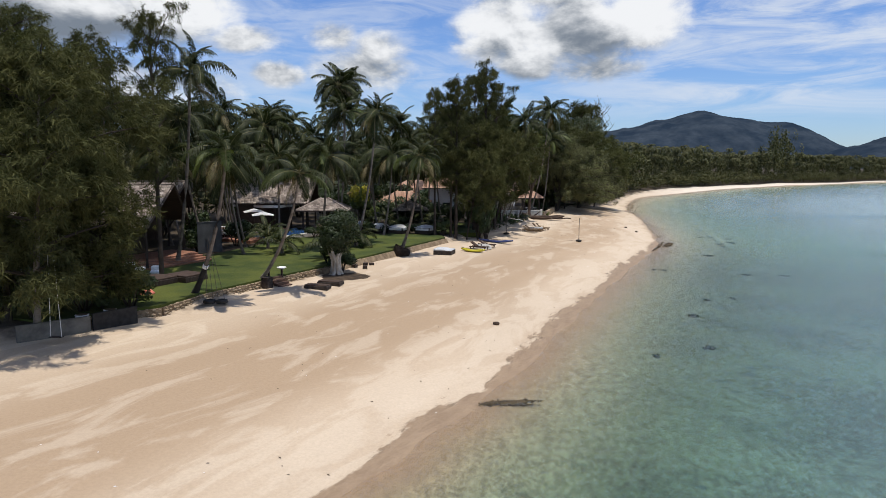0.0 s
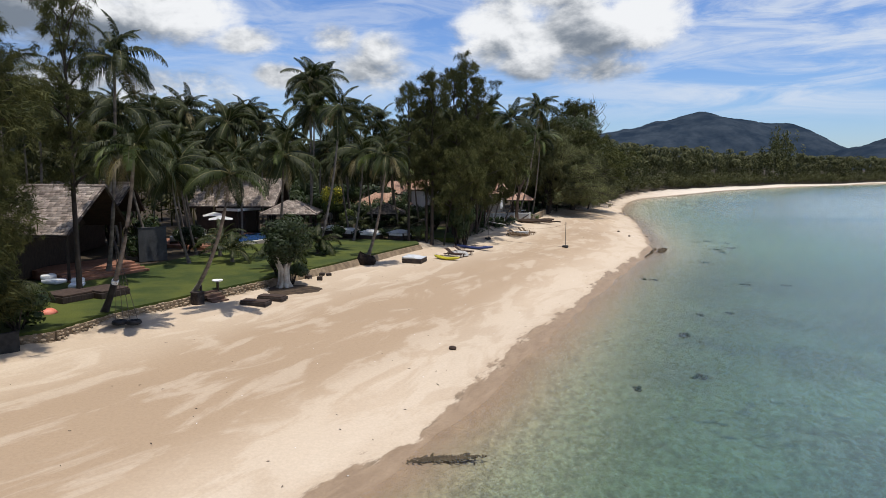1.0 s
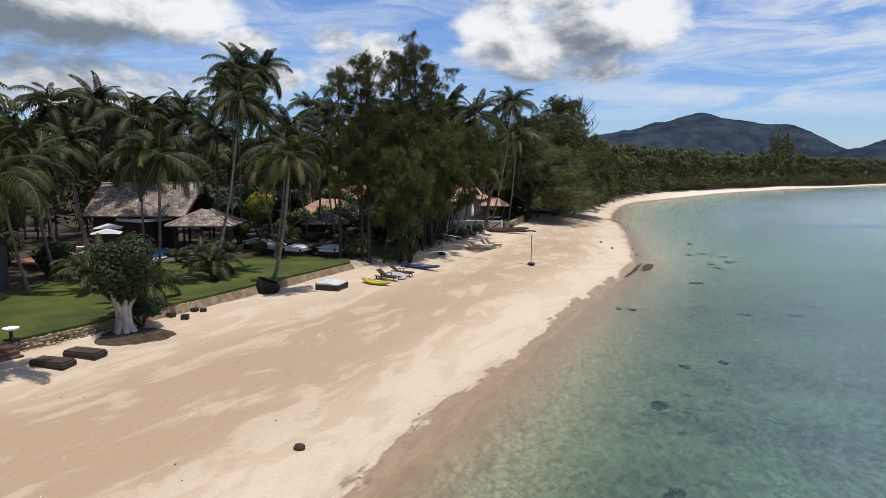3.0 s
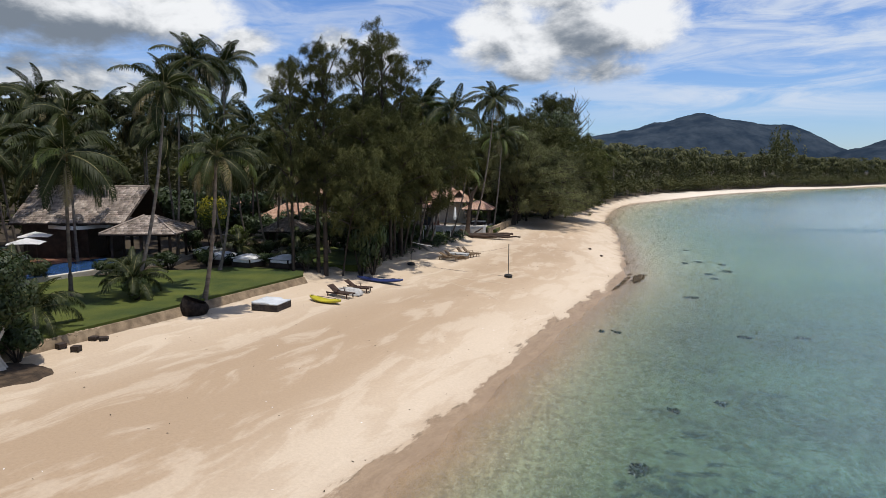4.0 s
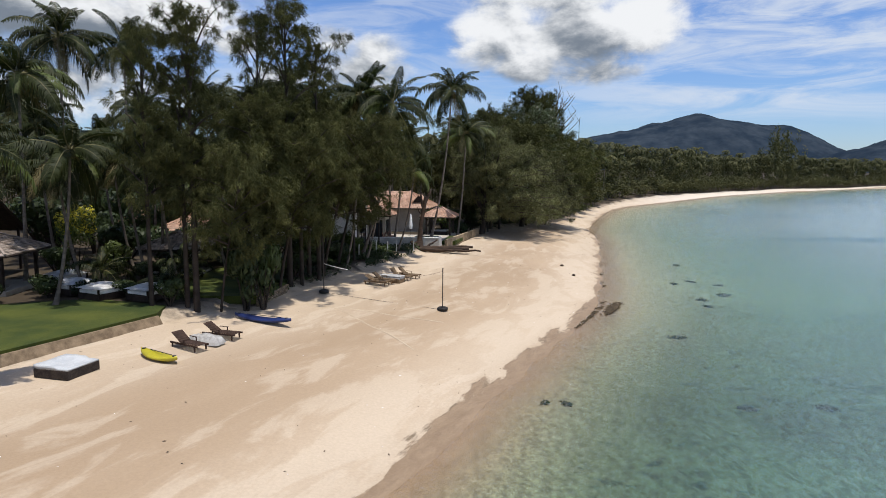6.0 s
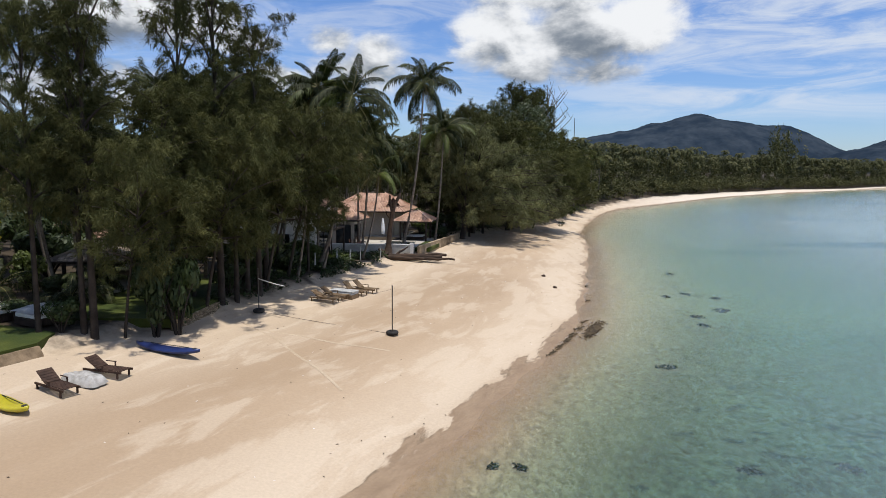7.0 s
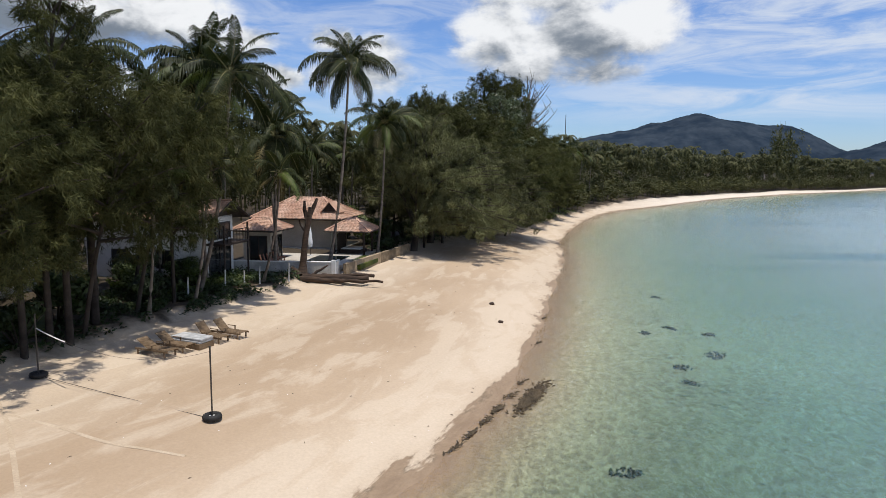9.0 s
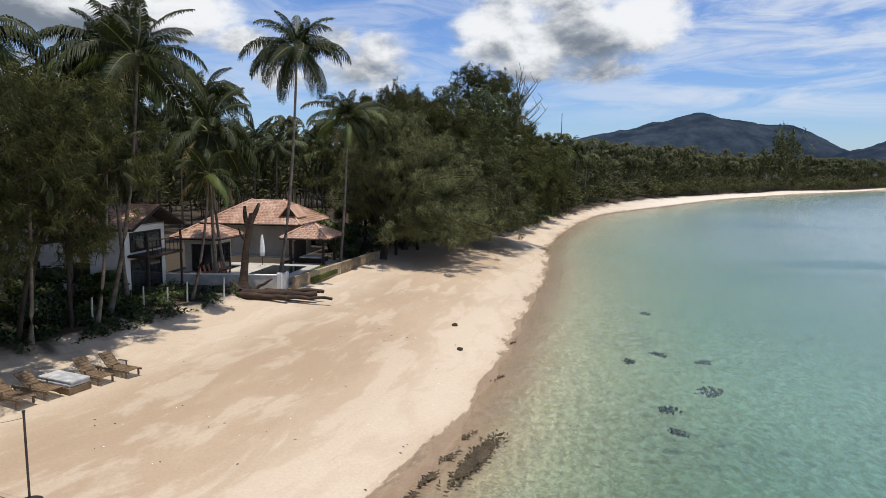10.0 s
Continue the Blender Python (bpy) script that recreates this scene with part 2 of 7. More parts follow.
    colour = blend(nt, 1.0, colour, node(nt, "ShaderNodeCombineXYZ", {0: gain, 1: gain, 2: gain}).outputs[0], "MULTIPLY")
    rough = calc(nt, "SUBTRACT", 0.95, calc(nt, "MULTIPLY", wet, 0.4))
    bsdf = node(nt, "ShaderNodeBsdfPrincipled", {"Base Color": colour, "Roughness": rough, "Specular IOR Level": 0.25})
    height = calc(nt, "ADD", calc(nt, "MULTIPLY", grain, 1.0), calc(nt, "MULTIPLY", fine, 0.4))
    b = node(nt, "ShaderNodeBump", {"Height": height, "Strength": 0.35, "Distance": 0.05})
    nt.links.new(b.outputs[0], bsdf.inputs["Normal"])
    nt.links.new(bsdf.outputs[0], out.inputs[0])
    return m


def water_material():
    m, nt, out = material("sea_water")
    pos = node(nt, "ShaderNodeTexCoord").outputs["Object"]
    long = node(nt, "ShaderNodeMapping", {"Vector": pos, "Rotation": (0, 0, radians(-28)), "Scale": (1.0, 0.6, 1.0)}).outputs[0]
    swell = fbm(nt, long, 3.6, 3.0, 0.6, 0.8)
    chop = fbm(nt, long, 13.0, 3.0, 0.7, 0.5)
    wave = calc(nt, "ADD", calc(nt, "MULTIPLY", swell, 0.55), calc(nt, "MULTIPLY", chop, 0.45))
    # light and dark ripples painted in: wave noise scales the flat water's depth
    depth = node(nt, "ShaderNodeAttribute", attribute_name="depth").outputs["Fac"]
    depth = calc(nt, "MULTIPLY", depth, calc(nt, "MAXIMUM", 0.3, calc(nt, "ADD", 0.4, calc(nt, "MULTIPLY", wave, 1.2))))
    # caustic light painted into the tint: wave noise brightens and dims it
    painted_caustics = calc(nt, "ADD", 0.70, calc(nt, "MULTIPLY", ramp(nt, wave, 0.38, 0.62), 0.58))
    painted_caustics = calc(nt, "ADD", 1.0, calc(nt, "MULTIPLY", calc(nt, "SUBTRACT", painted_caustics, 1.0), ramp(nt, depth, 0.02, 0.25)))
    rgb = [calc(nt, "MULTIPLY", painted_caustics, calc(nt, "EXPONENT", calc(nt, "MULTIPLY", depth, -k))) for k in (0.56, 0.08, 0.13)]
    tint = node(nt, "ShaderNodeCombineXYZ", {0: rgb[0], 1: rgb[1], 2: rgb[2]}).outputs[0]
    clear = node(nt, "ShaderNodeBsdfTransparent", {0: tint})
    # fine silt; pale tone and dark bands also paint in sky and wind-ruffled reflections
    bands = node(nt, "ShaderNodeMapping", {"Vector": pos, "Rotation": (0, 0, radians(12)), "Scale": (0.012, 0.05, 1.0)}).outputs[0]
    band = ramp(nt, fbm(nt, bands, 1.0, 4.0, 0.55, 0.6), 0.50, 0.66)
    silt_and_sheen = blend(nt, calc(nt, "MULTIPLY", band, 0.75), (0.41, 0.54, 0.56), (0.18, 0.33, 0.41))
    milk = node(nt, "ShaderNodeBsdfDiffuse", {0: silt_and_sheen})
    cloud = calc(nt, "MULTIPLY", calc(nt, "SUBTRACT", 1.0, calc(nt, "EXPONENT", calc(nt, "MULTIPLY", calc(nt, "POWER", depth, 3.0), -0.17))), 0.86)
    body = node(nt, "ShaderNodeMixShader", {0: cloud, 1: clear.outputs[0], 2: milk.outputs[0]})
    b = node(nt, "ShaderNodeBump", {"Height": wave, "Strength": 1.0, "Distance": 0.075})
    gloss = node(nt, "ShaderNodeBsdfGlossy", {0: (1, 1, 1, 1), 1: 0.08, "Normal": b.outputs[0]})
    fres = node(nt, "ShaderNodeFresnel", {0: 1.33, "Normal": b.outputs[0]})
    top = node(nt, "ShaderNodeMixShader", {0: fres.outputs[0], 1: body.outputs[0], 2: gloss.outputs[0]})
    nt.links.new(top.outputs[0], out.inputs[0])
    return m


SAND = ground_material()
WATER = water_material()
GRASS = surface("lawn_grass", (0.028, 0.044, 0.006), (0.075, 0.086, 0.012), 0.35, 0.9, 0.9, 11.0)
STONE = surface("wall_stone", (0.20, 0.15, 0.095), (0.36, 0.275, 0.18), 3.0, 0.9, 0.5, 20.0, vary=0.4)
BARK = surface("palm_bark", (0.105, 0.085, 0.07), (0.21, 0.175, 0.14), 1.2, 0.9, 0.6, 9.0, vary=0.2, stretch=(1, 1, 3))
DARK_BARK = surface("casuarina_bark", (0.024, 0.018, 0.014), (0.058, 0.045, 0.035), 1.0, 0.95, 0.6, 12.0)
PALE_BARK = surface("pale_bark", (0.33, 0.28, 0.22), (0.52, 0.46, 0.38), 1.5, 0.9, 0.5, 9.0)
FROND = leaf("palm_leaf", (0.012, 0.018, 0.005), (0.035, 0.042, 0.011), 0.10, 0.55, 0.16)
RIB = surface("frond_rib", (0.10, 0.095, 0.035), (0.19, 0.165, 0.07), 2.0, 0.6, 0.0, 9.0)
YELLOW_FROND = leaf("old_palm_leaf", (0.085, 0.066, 0.026), (0.15, 0.118, 0.048), 0.15)
NEEDLE = leaf("casuarina_needles", (0.022, 0.027, 0.011), (0.108, 0.106, 0.040), 0.10, 0.8, 0.05)
# lighter, greyer copy of NEEDLE: sunlit look of overhanging crowns put into colour
LIT_GREY_NEEDLE = leaf("lit_grey_casuarina_needles", (0.042, 0.048, 0.024), (0.175, 0.170, 0.078), 0.12, 0.75, 0.08)
LEAF = leaf("bush_leaf", (0.018, 0.030, 0.009), (0.042, 0.060, 0.016), 0.15)
LIGHT_LEAF = leaf("light_leaf", (0.050, 0.072, 0.016), (0.10, 0.12, 0.028), 0.2)
BLOSSOM = leaf("yellow_blossom", (0.45, 0.38, 0.03), (0.62, 0.52, 0.06), 0.2)
WOODS = leaf("woodland_leaf", (0.022, 0.030, 0.013), (0.118, 0.110, 0.047), 0.12, 0.65, 0.12)
SHINGLE = surface("wood_shingle", (0.20, 0.155, 0.125), (0.36, 0.30, 0.25), 1.0, 0.9, 0.5, 12.0, island=0.42)
TILE = surface("red_tile", (0.42, 0.235, 0.155), (0.57, 0.375, 0.27), 0.7, 0.85, 0.3, 10.0, island=0.16)
TIMBER = surface("dark_timber", (0.022, 0.015, 0.011), (0.05, 0.033, 0.024), 2.0, 0.7, 0.3, 18.0, stretch=(1, 6, 1))
DECK = surface("red_deck_timber", (0.17, 0.075, 0.045), (0.26, 0.125, 0.075), 2.0, 0.75, 0.3, 18.0, vary=0.15)
WICKER = surface("dark_wicker", (0.022, 0.016, 0.013), (0.055, 0.04, 0.032), 5.0, 0.8, 0.9, 40.0)
TEAK = surface("weathered_teak", (0.11, 0.07, 0.037), (0.20, 0.135, 0.077), 3.0, 0.8, 0.3, 20.0, vary=0.15)
FABRIC = surface("white_fabric", (0.70, 0.69, 0.66), (0.80, 0.79, 0.77), 2.0, 0.9, 0.25, 30.0)
GREY_FABRIC = surface("grey_cover", (0.30, 0.30, 0.29), (0.50, 0.49, 0.47), 2.5, 0.9, 0.4, 9.0)
WHITE_WALL = surface("white_render", (0.62, 0.60, 0.56), (0.74, 0.72, 0.68), 0.6, 0.9, 0.15, 12.0)
GREY_WALL = surface("mottled_grey", (0.36, 0.35, 0.32), (0.58, 0.56, 0.52), 0.8, 0.95, 0.3, 9.0)
CREAM_WALL = surface("cream_render", (0.46, 0.39, 0.30), (0.56, 0.49, 0.39), 0.7, 0.9, 0.15, 12.0)
RUBBER = surface("black_rubber", (0.014, 0.013, 0.012), (0.03, 0.028, 0.026), 4.0, 0.75, 0.4, 30.0)
ROPE = surface("dark_rope", (0.07, 0.06, 0.05), (0.12, 0.10, 0.08), 5.0, 0.9, 0.2, 40.0)
PALE_ROPE = surface("pale_rope", (0.60, 0.58, 0.54), (0.72, 0.70, 0.66), 5.0, 0.9, 0.2, 40.0)
STEEL = surface("dark_steel", (0.05, 0.045, 0.04), (0.09, 0.08, 0.07), 4.0, 0.5, 0.2, 30.0, metallic=0.6)
YELLOW = surface("yellow_plastic", (0.36, 0.31, 0.016), (0.48, 0.41, 0.03), 1.0, 0.4, 0.05, 10.0, spec=0.5)
BLUE = surface("blue_plastic", (0.010, 0.018, 0.075), (0.016, 0.030, 0.12), 1.0, 0.4, 0.05, 10.0, spec=0.5)
BLACK_PLASTIC = surface("black_plastic", (0.02, 0.02, 0.02), (0.04, 0.04, 0.04), 1.0, 0.5, 0.05, 10.0)
PINK = surface("coral_plastic", (0.62, 0.16, 0.10), (0.70, 0.24, 0.16), 1.0, 0.5, 0.05, 10.0)
DRIFTWOOD = surface("driftwood", (0.026, 0.017, 0.012), (0.075, 0.047, 0.031), 1.5, 0.9, 0.7, 10.0, stretch=(1, 1, 4))
ROCK = surface("grey_rock", (0.20, 0.19, 0.17), (0.36, 0.34, 0.31), 0.7, 0.95, 0.8, 5.0)
WEED = surface("sea_weed", (0.05, 0.037, 0.022), (0.10, 0.073, 0.042), 2.0, 0.85, 0.8, 14.0)
# blue cast of distance haze put into the forest's base colour
HILL = surface("hazy_wooded_hill", (0.016, 0.026, 0.040), (0.038, 0.050, 0.064), 0.016, 1.0, 0.0, 0.09, spec=0.0)
POOL = surface("pool_tiles", (0.02, 0.06, 0.16), (0.03, 0.08, 0.20), 1.0, 0.12, 0.05, 2.0, spec=0.6)
PAVING = surface("pale_paving", (0.36, 0.32, 0.26), (0.47, 0.425, 0.355), 1.0, 0.85, 0.2, 12.0)
DARK_ROOM = surface("dark_interior", (0.03, 0.025, 0.02), (0.05, 0.04, 0.032), 1.0, 0.9, 0.1, 10.0)

# ---- mesh helpers ----


def mesh_of(name, verts, faces, mat, smooth=False):
    me = bpy.data.meshes.new(name)
    verts = np.asarray(verts, np.float32).reshape(-1, 3)
    if isinstance(faces, np.ndarray):
        sizes, loops = np.full(len(faces), faces.shape[1]), faces.ravel()
    else:
        sizes, loops = np.array([len(f) for f in faces]), np.array([i for f in faces for i in f])
    me.vertices.add(len(verts))
    me.vertices.foreach_set("co", verts.ravel())
    me.loops.add(len(loops))
    me.loops.foreach_set("vertex_index", loops.astype(np.int32))
    me.polygons.add(len(sizes))
    me.polygons.foreach_set("loop_start", np.r_[0, np.cumsum(sizes)[:-1]].astype(np.int32))
    me.materials.append(mat)
    if smooth:
        me.polygons.foreach_set("use_smooth", [True] * len(me.polygons))
    me.update(calc_edges=True)
    return me


def thing(name, m, label, category, group="", kind=""):
    """An empty at the base of a thing, which parents its parts."""
    ob = new(name)
    ob.empty_display_size = 0.2
    ob.matrix_world = m
    return tagged(ob, label, category, group, kind)


def child(name, me, parent, m=None, label="", kind=""):
    ob = new(name, me)
    ob.parent = parent
    if m is not None:
        ob.matrix_basis = m
    return tagged(ob, label, "", "", kind)


def part(name, bm, mat, parent, label="", m=None, smooth=False):
    """Links a bmesh as one mesh object under a thing or part."""
    me = bpy.data.meshes.new(name)
    bm.to_mesh(me)
    bm.free()
    me.materials.append(mat)
    if smooth:
        me.polygons.foreach_set("use_smooth", [True] * len(me.polygons))
    return child(name, me, parent, m, label)


def solid(name, bm, mat, m, label, category, group="", kind="", smooth=False):
    """A thing that is one mesh."""
    me = bpy.data.meshes.new(name)
    bm.to_mesh(me)
    bm.free()
    me.materials.append(mat)
    if smooth:
        me.polygons.foreach_set("use_smooth", [True] * len(me.polygons))
    ob = new(name, me)
    ob.matrix_world = m
    return tagged(ob, label, category, group, kind)


def box(x0, y0, z0, x1, y1, z1, bevel=0.02, bm=None):
    bm = bm or bmesh.new()
    r = bmesh.ops.create_cube(bm, size=1.0)["verts"]
    for v in r:
        v.co = Vector((x0 if v.co.x < 0 else x1, y0 if v.co.y < 0 else y1, z0 if v.co.z < 0 else z1))
    if bevel:
        edges = list({e for v in r for e in v.link_edges})
        bmesh.ops.bevel(bm, geom=edges, offset=bevel, segments=1, affect="EDGES")
    return bm


def tube(points, radii, sides=8, bm=None, caps=True):
    """A tapered tube along points."""
    bm = bm or bmesh.new()
    pts = [Vector(p) for p in points]
    rings = []
    for i, p in enumerate(pts):
        d = (pts[min(i + 1, len(pts) - 1)] - pts[max(i - 1, 0)]).normalized()
        side = d.cross(Vector((0, 0, 1))) if abs(d.z) < 0.95 else d.cross(Vector((1, 0, 0)))
        side.normalize()
        other = d.cross(side)
        r = radii[i] if hasattr(radii, "__len__") else radii
        rings.append([bm.verts.new(p + r * (math.cos(k * math.tau / sides) * side + math.sin(k * math.tau / sides) * other)) for k in range(sides)])
    for a, b in zip(rings, rings[1:]):
        for k in range(sides):
            bm.faces.new((a[k], a[(k + 1) % sides], b[(k + 1) % sides], b[k]))
    if caps:
        bm.faces.new(rings[0])
        bm.faces.new(rings[-1])
    return bm


def tube_data(points, radii, sides, verts, faces):
    """The same as plain lists, for meshes with many limbs."""
    pts = np.asarray(points, float)
    base = len(verts)
    for i, p in enumerate(pts):
        d = pts[min(i + 1, len(pts) - 1)] - pts[max(i - 1, 0)]
        d = d / (np.linalg.norm(d) + 1e-9)
        side = np.cross(d, (0, 0, 1) if abs(d[2]) < 0.95 else (1, 0, 0))
        side /= np.linalg.norm(side)
        other = np.cross(d, side)
        for k in range(sides):
            q = k * math.tau / sides
            verts.append(p + radii[i] * (math.cos(q) * side + math.sin(q) * other))
    for i in range(len(pts) - 1):
        for k in range(sides):
            a, b = base + i * sides + k, base + i * sides + (k + 1) % sides
            faces.append((a, b, b + sides, a + sides))


def curve_points(p0, p1, p2, n):
    t = np.linspace(0, 1, n)[:, None]
    return (1 - t) ** 2 * np.array(p0) + 2 * t * (1 - t) * np.array(p1) + t ** 2 * np.array(p2)


# ---- plan of the coast ----
SHORE = ((-60, -160), (-30, -60), (-13, -10), (-6.5, 8), (-1.6, 19), (3.7, 29.0), (9.6, 42.9), (16.7, 59.4), (21.3, 69.7), (26.7, 82.0), (30.4, 95), (33.8, 110.8),
         (38.2, 131.7), (42.5, 157.2), (60.6, 212), (87, 252), (137, 320), (204, 388), (294, 470), (426, 566), (640, 645), (1100, 690), (3000, 600))
SCRUB = ((-90, -160), (-56, -60), (-37, -10), (-27, 15), (-20.3, 29.5), (-15.6, 35.2), (-12.6, 43.7), (-9.8, 49.5), (-6.5, 57.1), (-3.6, 63.8), (-0.2, 72.0), (4.6, 81.6),
         (8.4, 91.5), (12.3, 102), (14.3, 110), (19.4, 130), (29.8, 146), (40, 170), (53, 205), (80, 258), (128, 322), (196, 392), (290, 474), (424, 572), (640, 655), (1100, 705), (3000, 620))


def smooth_line(points, steps=6):
    p = np.array(points, float)
    q = np.vstack((2 * p[0] - p[1], p, 2 * p[-1] - p[-2]))
    out = []
    for i in range(1, len(q) - 2):
        for t in np.linspace(0, 1, steps, endpoint=False):
            a, b, c, d = q[i - 1:i + 3]
            out.append(0.5 * (2 * b + (c - a) * t + (2 * a - 5 * b + 4 * c - d) * t ** 2 + (3 * b - a - 3 * c + d) * t ** 3))
    return np.vstack((out, p[-1:]))


SHORE_LINE, SCRUB_LINE = smooth_line(SHORE), smooth_line(SCRUB)


def offset(line, pts):
    """Distance of points from a line, positive inland, and how far along it they lie."""
    pts = np.atleast_2d(np.asarray(pts, float))
    best, sign, along = np.full(len(pts), 1e18), np.ones(len(pts)), np.zeros(len(pts))
    run = 0.0
    for a, b in zip(line, line[1:]):
        d = b - a
        n2 = d @ d
        t = np.clip(((pts - a) @ d) / n2, 0, 1)
        r = pts - a - t[:, None] * d
        q = (r ** 2).sum(1)
        near = q < best - 1e-9
        best[near] = q[near]
        sign[near] = np.sign(d[0] * r[near, 1] - d[1] * r[near, 0])
        along[near] = run + t[near] * math.sqrt(n2)
        run += math.sqrt(n2)
    return np.sqrt(best) * np.where(sign == 0, 1, sign), along


def step01(x):
    x = np.clip(x, 0, 1)
    return x * x * (3 - 2 * x)


def heights(pts):
    s, along = offset(SHORE_LINE, pts)
    v, _ = offset(SCRUB_LINE, pts)
    z = np.interp(s, [-900, -120, -45, -12, -3, 0.8, 4, 9, 18, 26], [-7, -3.6, -2.1, -1.0, -0.36, 0, 0.45, 1.05, 1.5, 1.6])
    z = z + 0.45 * step01(v / 0.8)
    z = z + 0.05 * np.sin(along * 0.45 + s * 0.8) * step01((s - 2) / 6) * (1 - step01((v + 1) / 1)) + 0.03 * np.sin(along * 1.3 - s * 0.5) * step01((s - 3) / 5) * (1 - step01((v + 1) / 1))
    z = z + 0.02 * np.sin(along * 0.9 + 2 * np.sin(along * 0.23)) * step01((s + 4) / 3) * (1 - step01((s - 1) / 3))
    z = z + 0.012 * np.clip(v - 70, 0, 900)
    return z, s, along, v


def ground_z(x, y):
    return float(heights([(x, y)])[0][0])


def spread(lo, hi, step, far, grow):
    mid = list(np.arange(lo, hi + 0.01, step))
    d, x = step, hi
    up = []
    while x < far:
        d *= grow
        x += d
        up.append(x)
    d, x = step, lo
    down = []
    while x > -far:
        d *= grow
        x -= d
        down.append(x)
    return np.array(down[::-1] + mid + up)


def build_ground():
    xs, ys = spread(-34, 62, 0.8, 3600, 1.16), spread(12, 170, 0.9, 3600, 1.12)
    gx, gy = np.meshgrid(xs, ys)
    pts = np.c_[gx.ravel(), gy.ravel()]
    z, s, along, v = heights(pts)
    idx = np.arange(len(pts)).reshape(gx.shape)
    quads = np.stack((idx[:-1, :-1], idx[:-1, 1:], idx[1:, 1:], idx[1:, :-1]), -1).reshape(-1, 4)
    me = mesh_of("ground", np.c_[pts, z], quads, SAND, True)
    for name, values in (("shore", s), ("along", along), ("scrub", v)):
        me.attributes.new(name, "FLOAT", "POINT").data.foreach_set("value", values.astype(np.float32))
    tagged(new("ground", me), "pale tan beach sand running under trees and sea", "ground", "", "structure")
    wet = quads[(s[quads] < 3.0).any(1)]
    used, inv = np.unique(wet, return_inverse=True)
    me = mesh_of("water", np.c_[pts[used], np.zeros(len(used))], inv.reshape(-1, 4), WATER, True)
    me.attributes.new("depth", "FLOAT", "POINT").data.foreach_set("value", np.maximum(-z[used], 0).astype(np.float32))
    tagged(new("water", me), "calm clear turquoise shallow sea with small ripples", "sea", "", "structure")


build_ground()


def build_hill(name, x0, x1, cy, deep, lobes, seed, label):
    """A wooded ridge far behind the bay: rounded lobes (centre x, half width, top, fullness) heaped on a grid and roughened by noise."""
    n, k = 170, 26
    verts, faces = [], []
    for j in range(k):
        for i in range(n):
            b = 2 * j / (k - 1) - 1
            x = x0 + (x1 - x0) * i / (n - 1)
            tall = max(top * max(0.0, 1 - abs((x - c) / w) ** q) for c, w, top, q in lobes)
            rough = 1 + 0.05 * noise.fractal(Vector((x * 0.012 + seed, b * 2.0, seed)), 1.0, 2.1, 5)
            verts.append((x, cy + b * deep, tall * (1 - b * b) * rough + 2.2 * noise.noise(Vector((x * 0.12, b * 30, seed))) - 3))
    for j in range(k - 1):
        for i in range(n - 1):
            q = j * n + i
            faces.append((q, q + 1, q + n + 1, q + n))
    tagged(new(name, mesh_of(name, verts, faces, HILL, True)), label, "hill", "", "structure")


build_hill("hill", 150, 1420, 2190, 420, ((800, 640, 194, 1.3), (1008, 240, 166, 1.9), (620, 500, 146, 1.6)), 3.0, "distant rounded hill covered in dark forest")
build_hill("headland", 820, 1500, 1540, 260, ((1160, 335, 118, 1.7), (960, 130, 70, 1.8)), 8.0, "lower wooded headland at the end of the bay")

# ---- axes of the resort: +x towards the sea, +y along the shore ----
FACING = -24.8


def placed(x, y, z=None, turn=0.0):
    return pose(x, y, ground_z(x, y) if z is None else z, 0, 0, turn)


# ---- palms ----


def frond_mesh(name, mat, pitch, bend, length, droop, seed, pairs=46):
    """One feather leaf along +x: an arched stalk with hanging leaflets."""
    rnd = random.Random(seed)
    n = 12
    pts, ang = [np.zeros(3)], []
    for i in range(n):
        a = radians(pitch - bend * ((i + 0.5) / n) ** 1.25)
        ang.append(a)
        pts.append(pts[-1] + length / n * np.array((math.cos(a), 0.03 * math.sin(3 * i / n), math.sin(a))))
    pts = np.array(pts)
    verts, faces = [], []
    tube_data(pts, np.linspace(0.055, 0.008, n + 1), 4, verts, faces)
    for side in (-1, 1):
        for k in range(pairs):
            t = 0.13 + 0.87 * (k + rnd.random() * 0.6) / pairs
            q = min(t * n, n - 1e-3)
            i = int(q)
            p = pts[i] + (q - i) * (pts[i + 1] - pts[i])
            d = (pts[i + 1] - pts[i]) / np.linalg.norm(pts[i + 1] - pts[i])
            up = np.array((-d[2], 0, d[0]))
            size = length * 0.245 * math.sin(math.pi * min(1, 0.22 + 0.72 * t)) ** 0.7 * rnd.uniform(0.85, 1.1)
            fwd = 0.35 + 0.55 * t
            way = np.array((0, side, 0)) + fwd * d + (0.25 - 0.25 * rnd.random()) * up
            way /= np.linalg.norm(way)
            mid = p + 0.45 * size * way
            tip = mid + 0.55 * size * (0.5 * way + np.array((0, 0, -droop * rnd.uniform(1.0, 2.1))))
            w = 0.046 * d * (length / 4.2)
            b = len(verts)
            verts += [p - w * 0.6, p + w * 0.6, mid + w, mid - w, tip]
            faces += [(b, b + 1, b + 2, b + 3), (b + 3, b + 2, b + 4)]
    me = mesh_of(name, verts, faces, mat)
    me.materials.append(RIB)
    me.polygons.foreach_set("material_index", [1] * (4 * n) + [0] * (len(faces) - 4 * n))
    return me


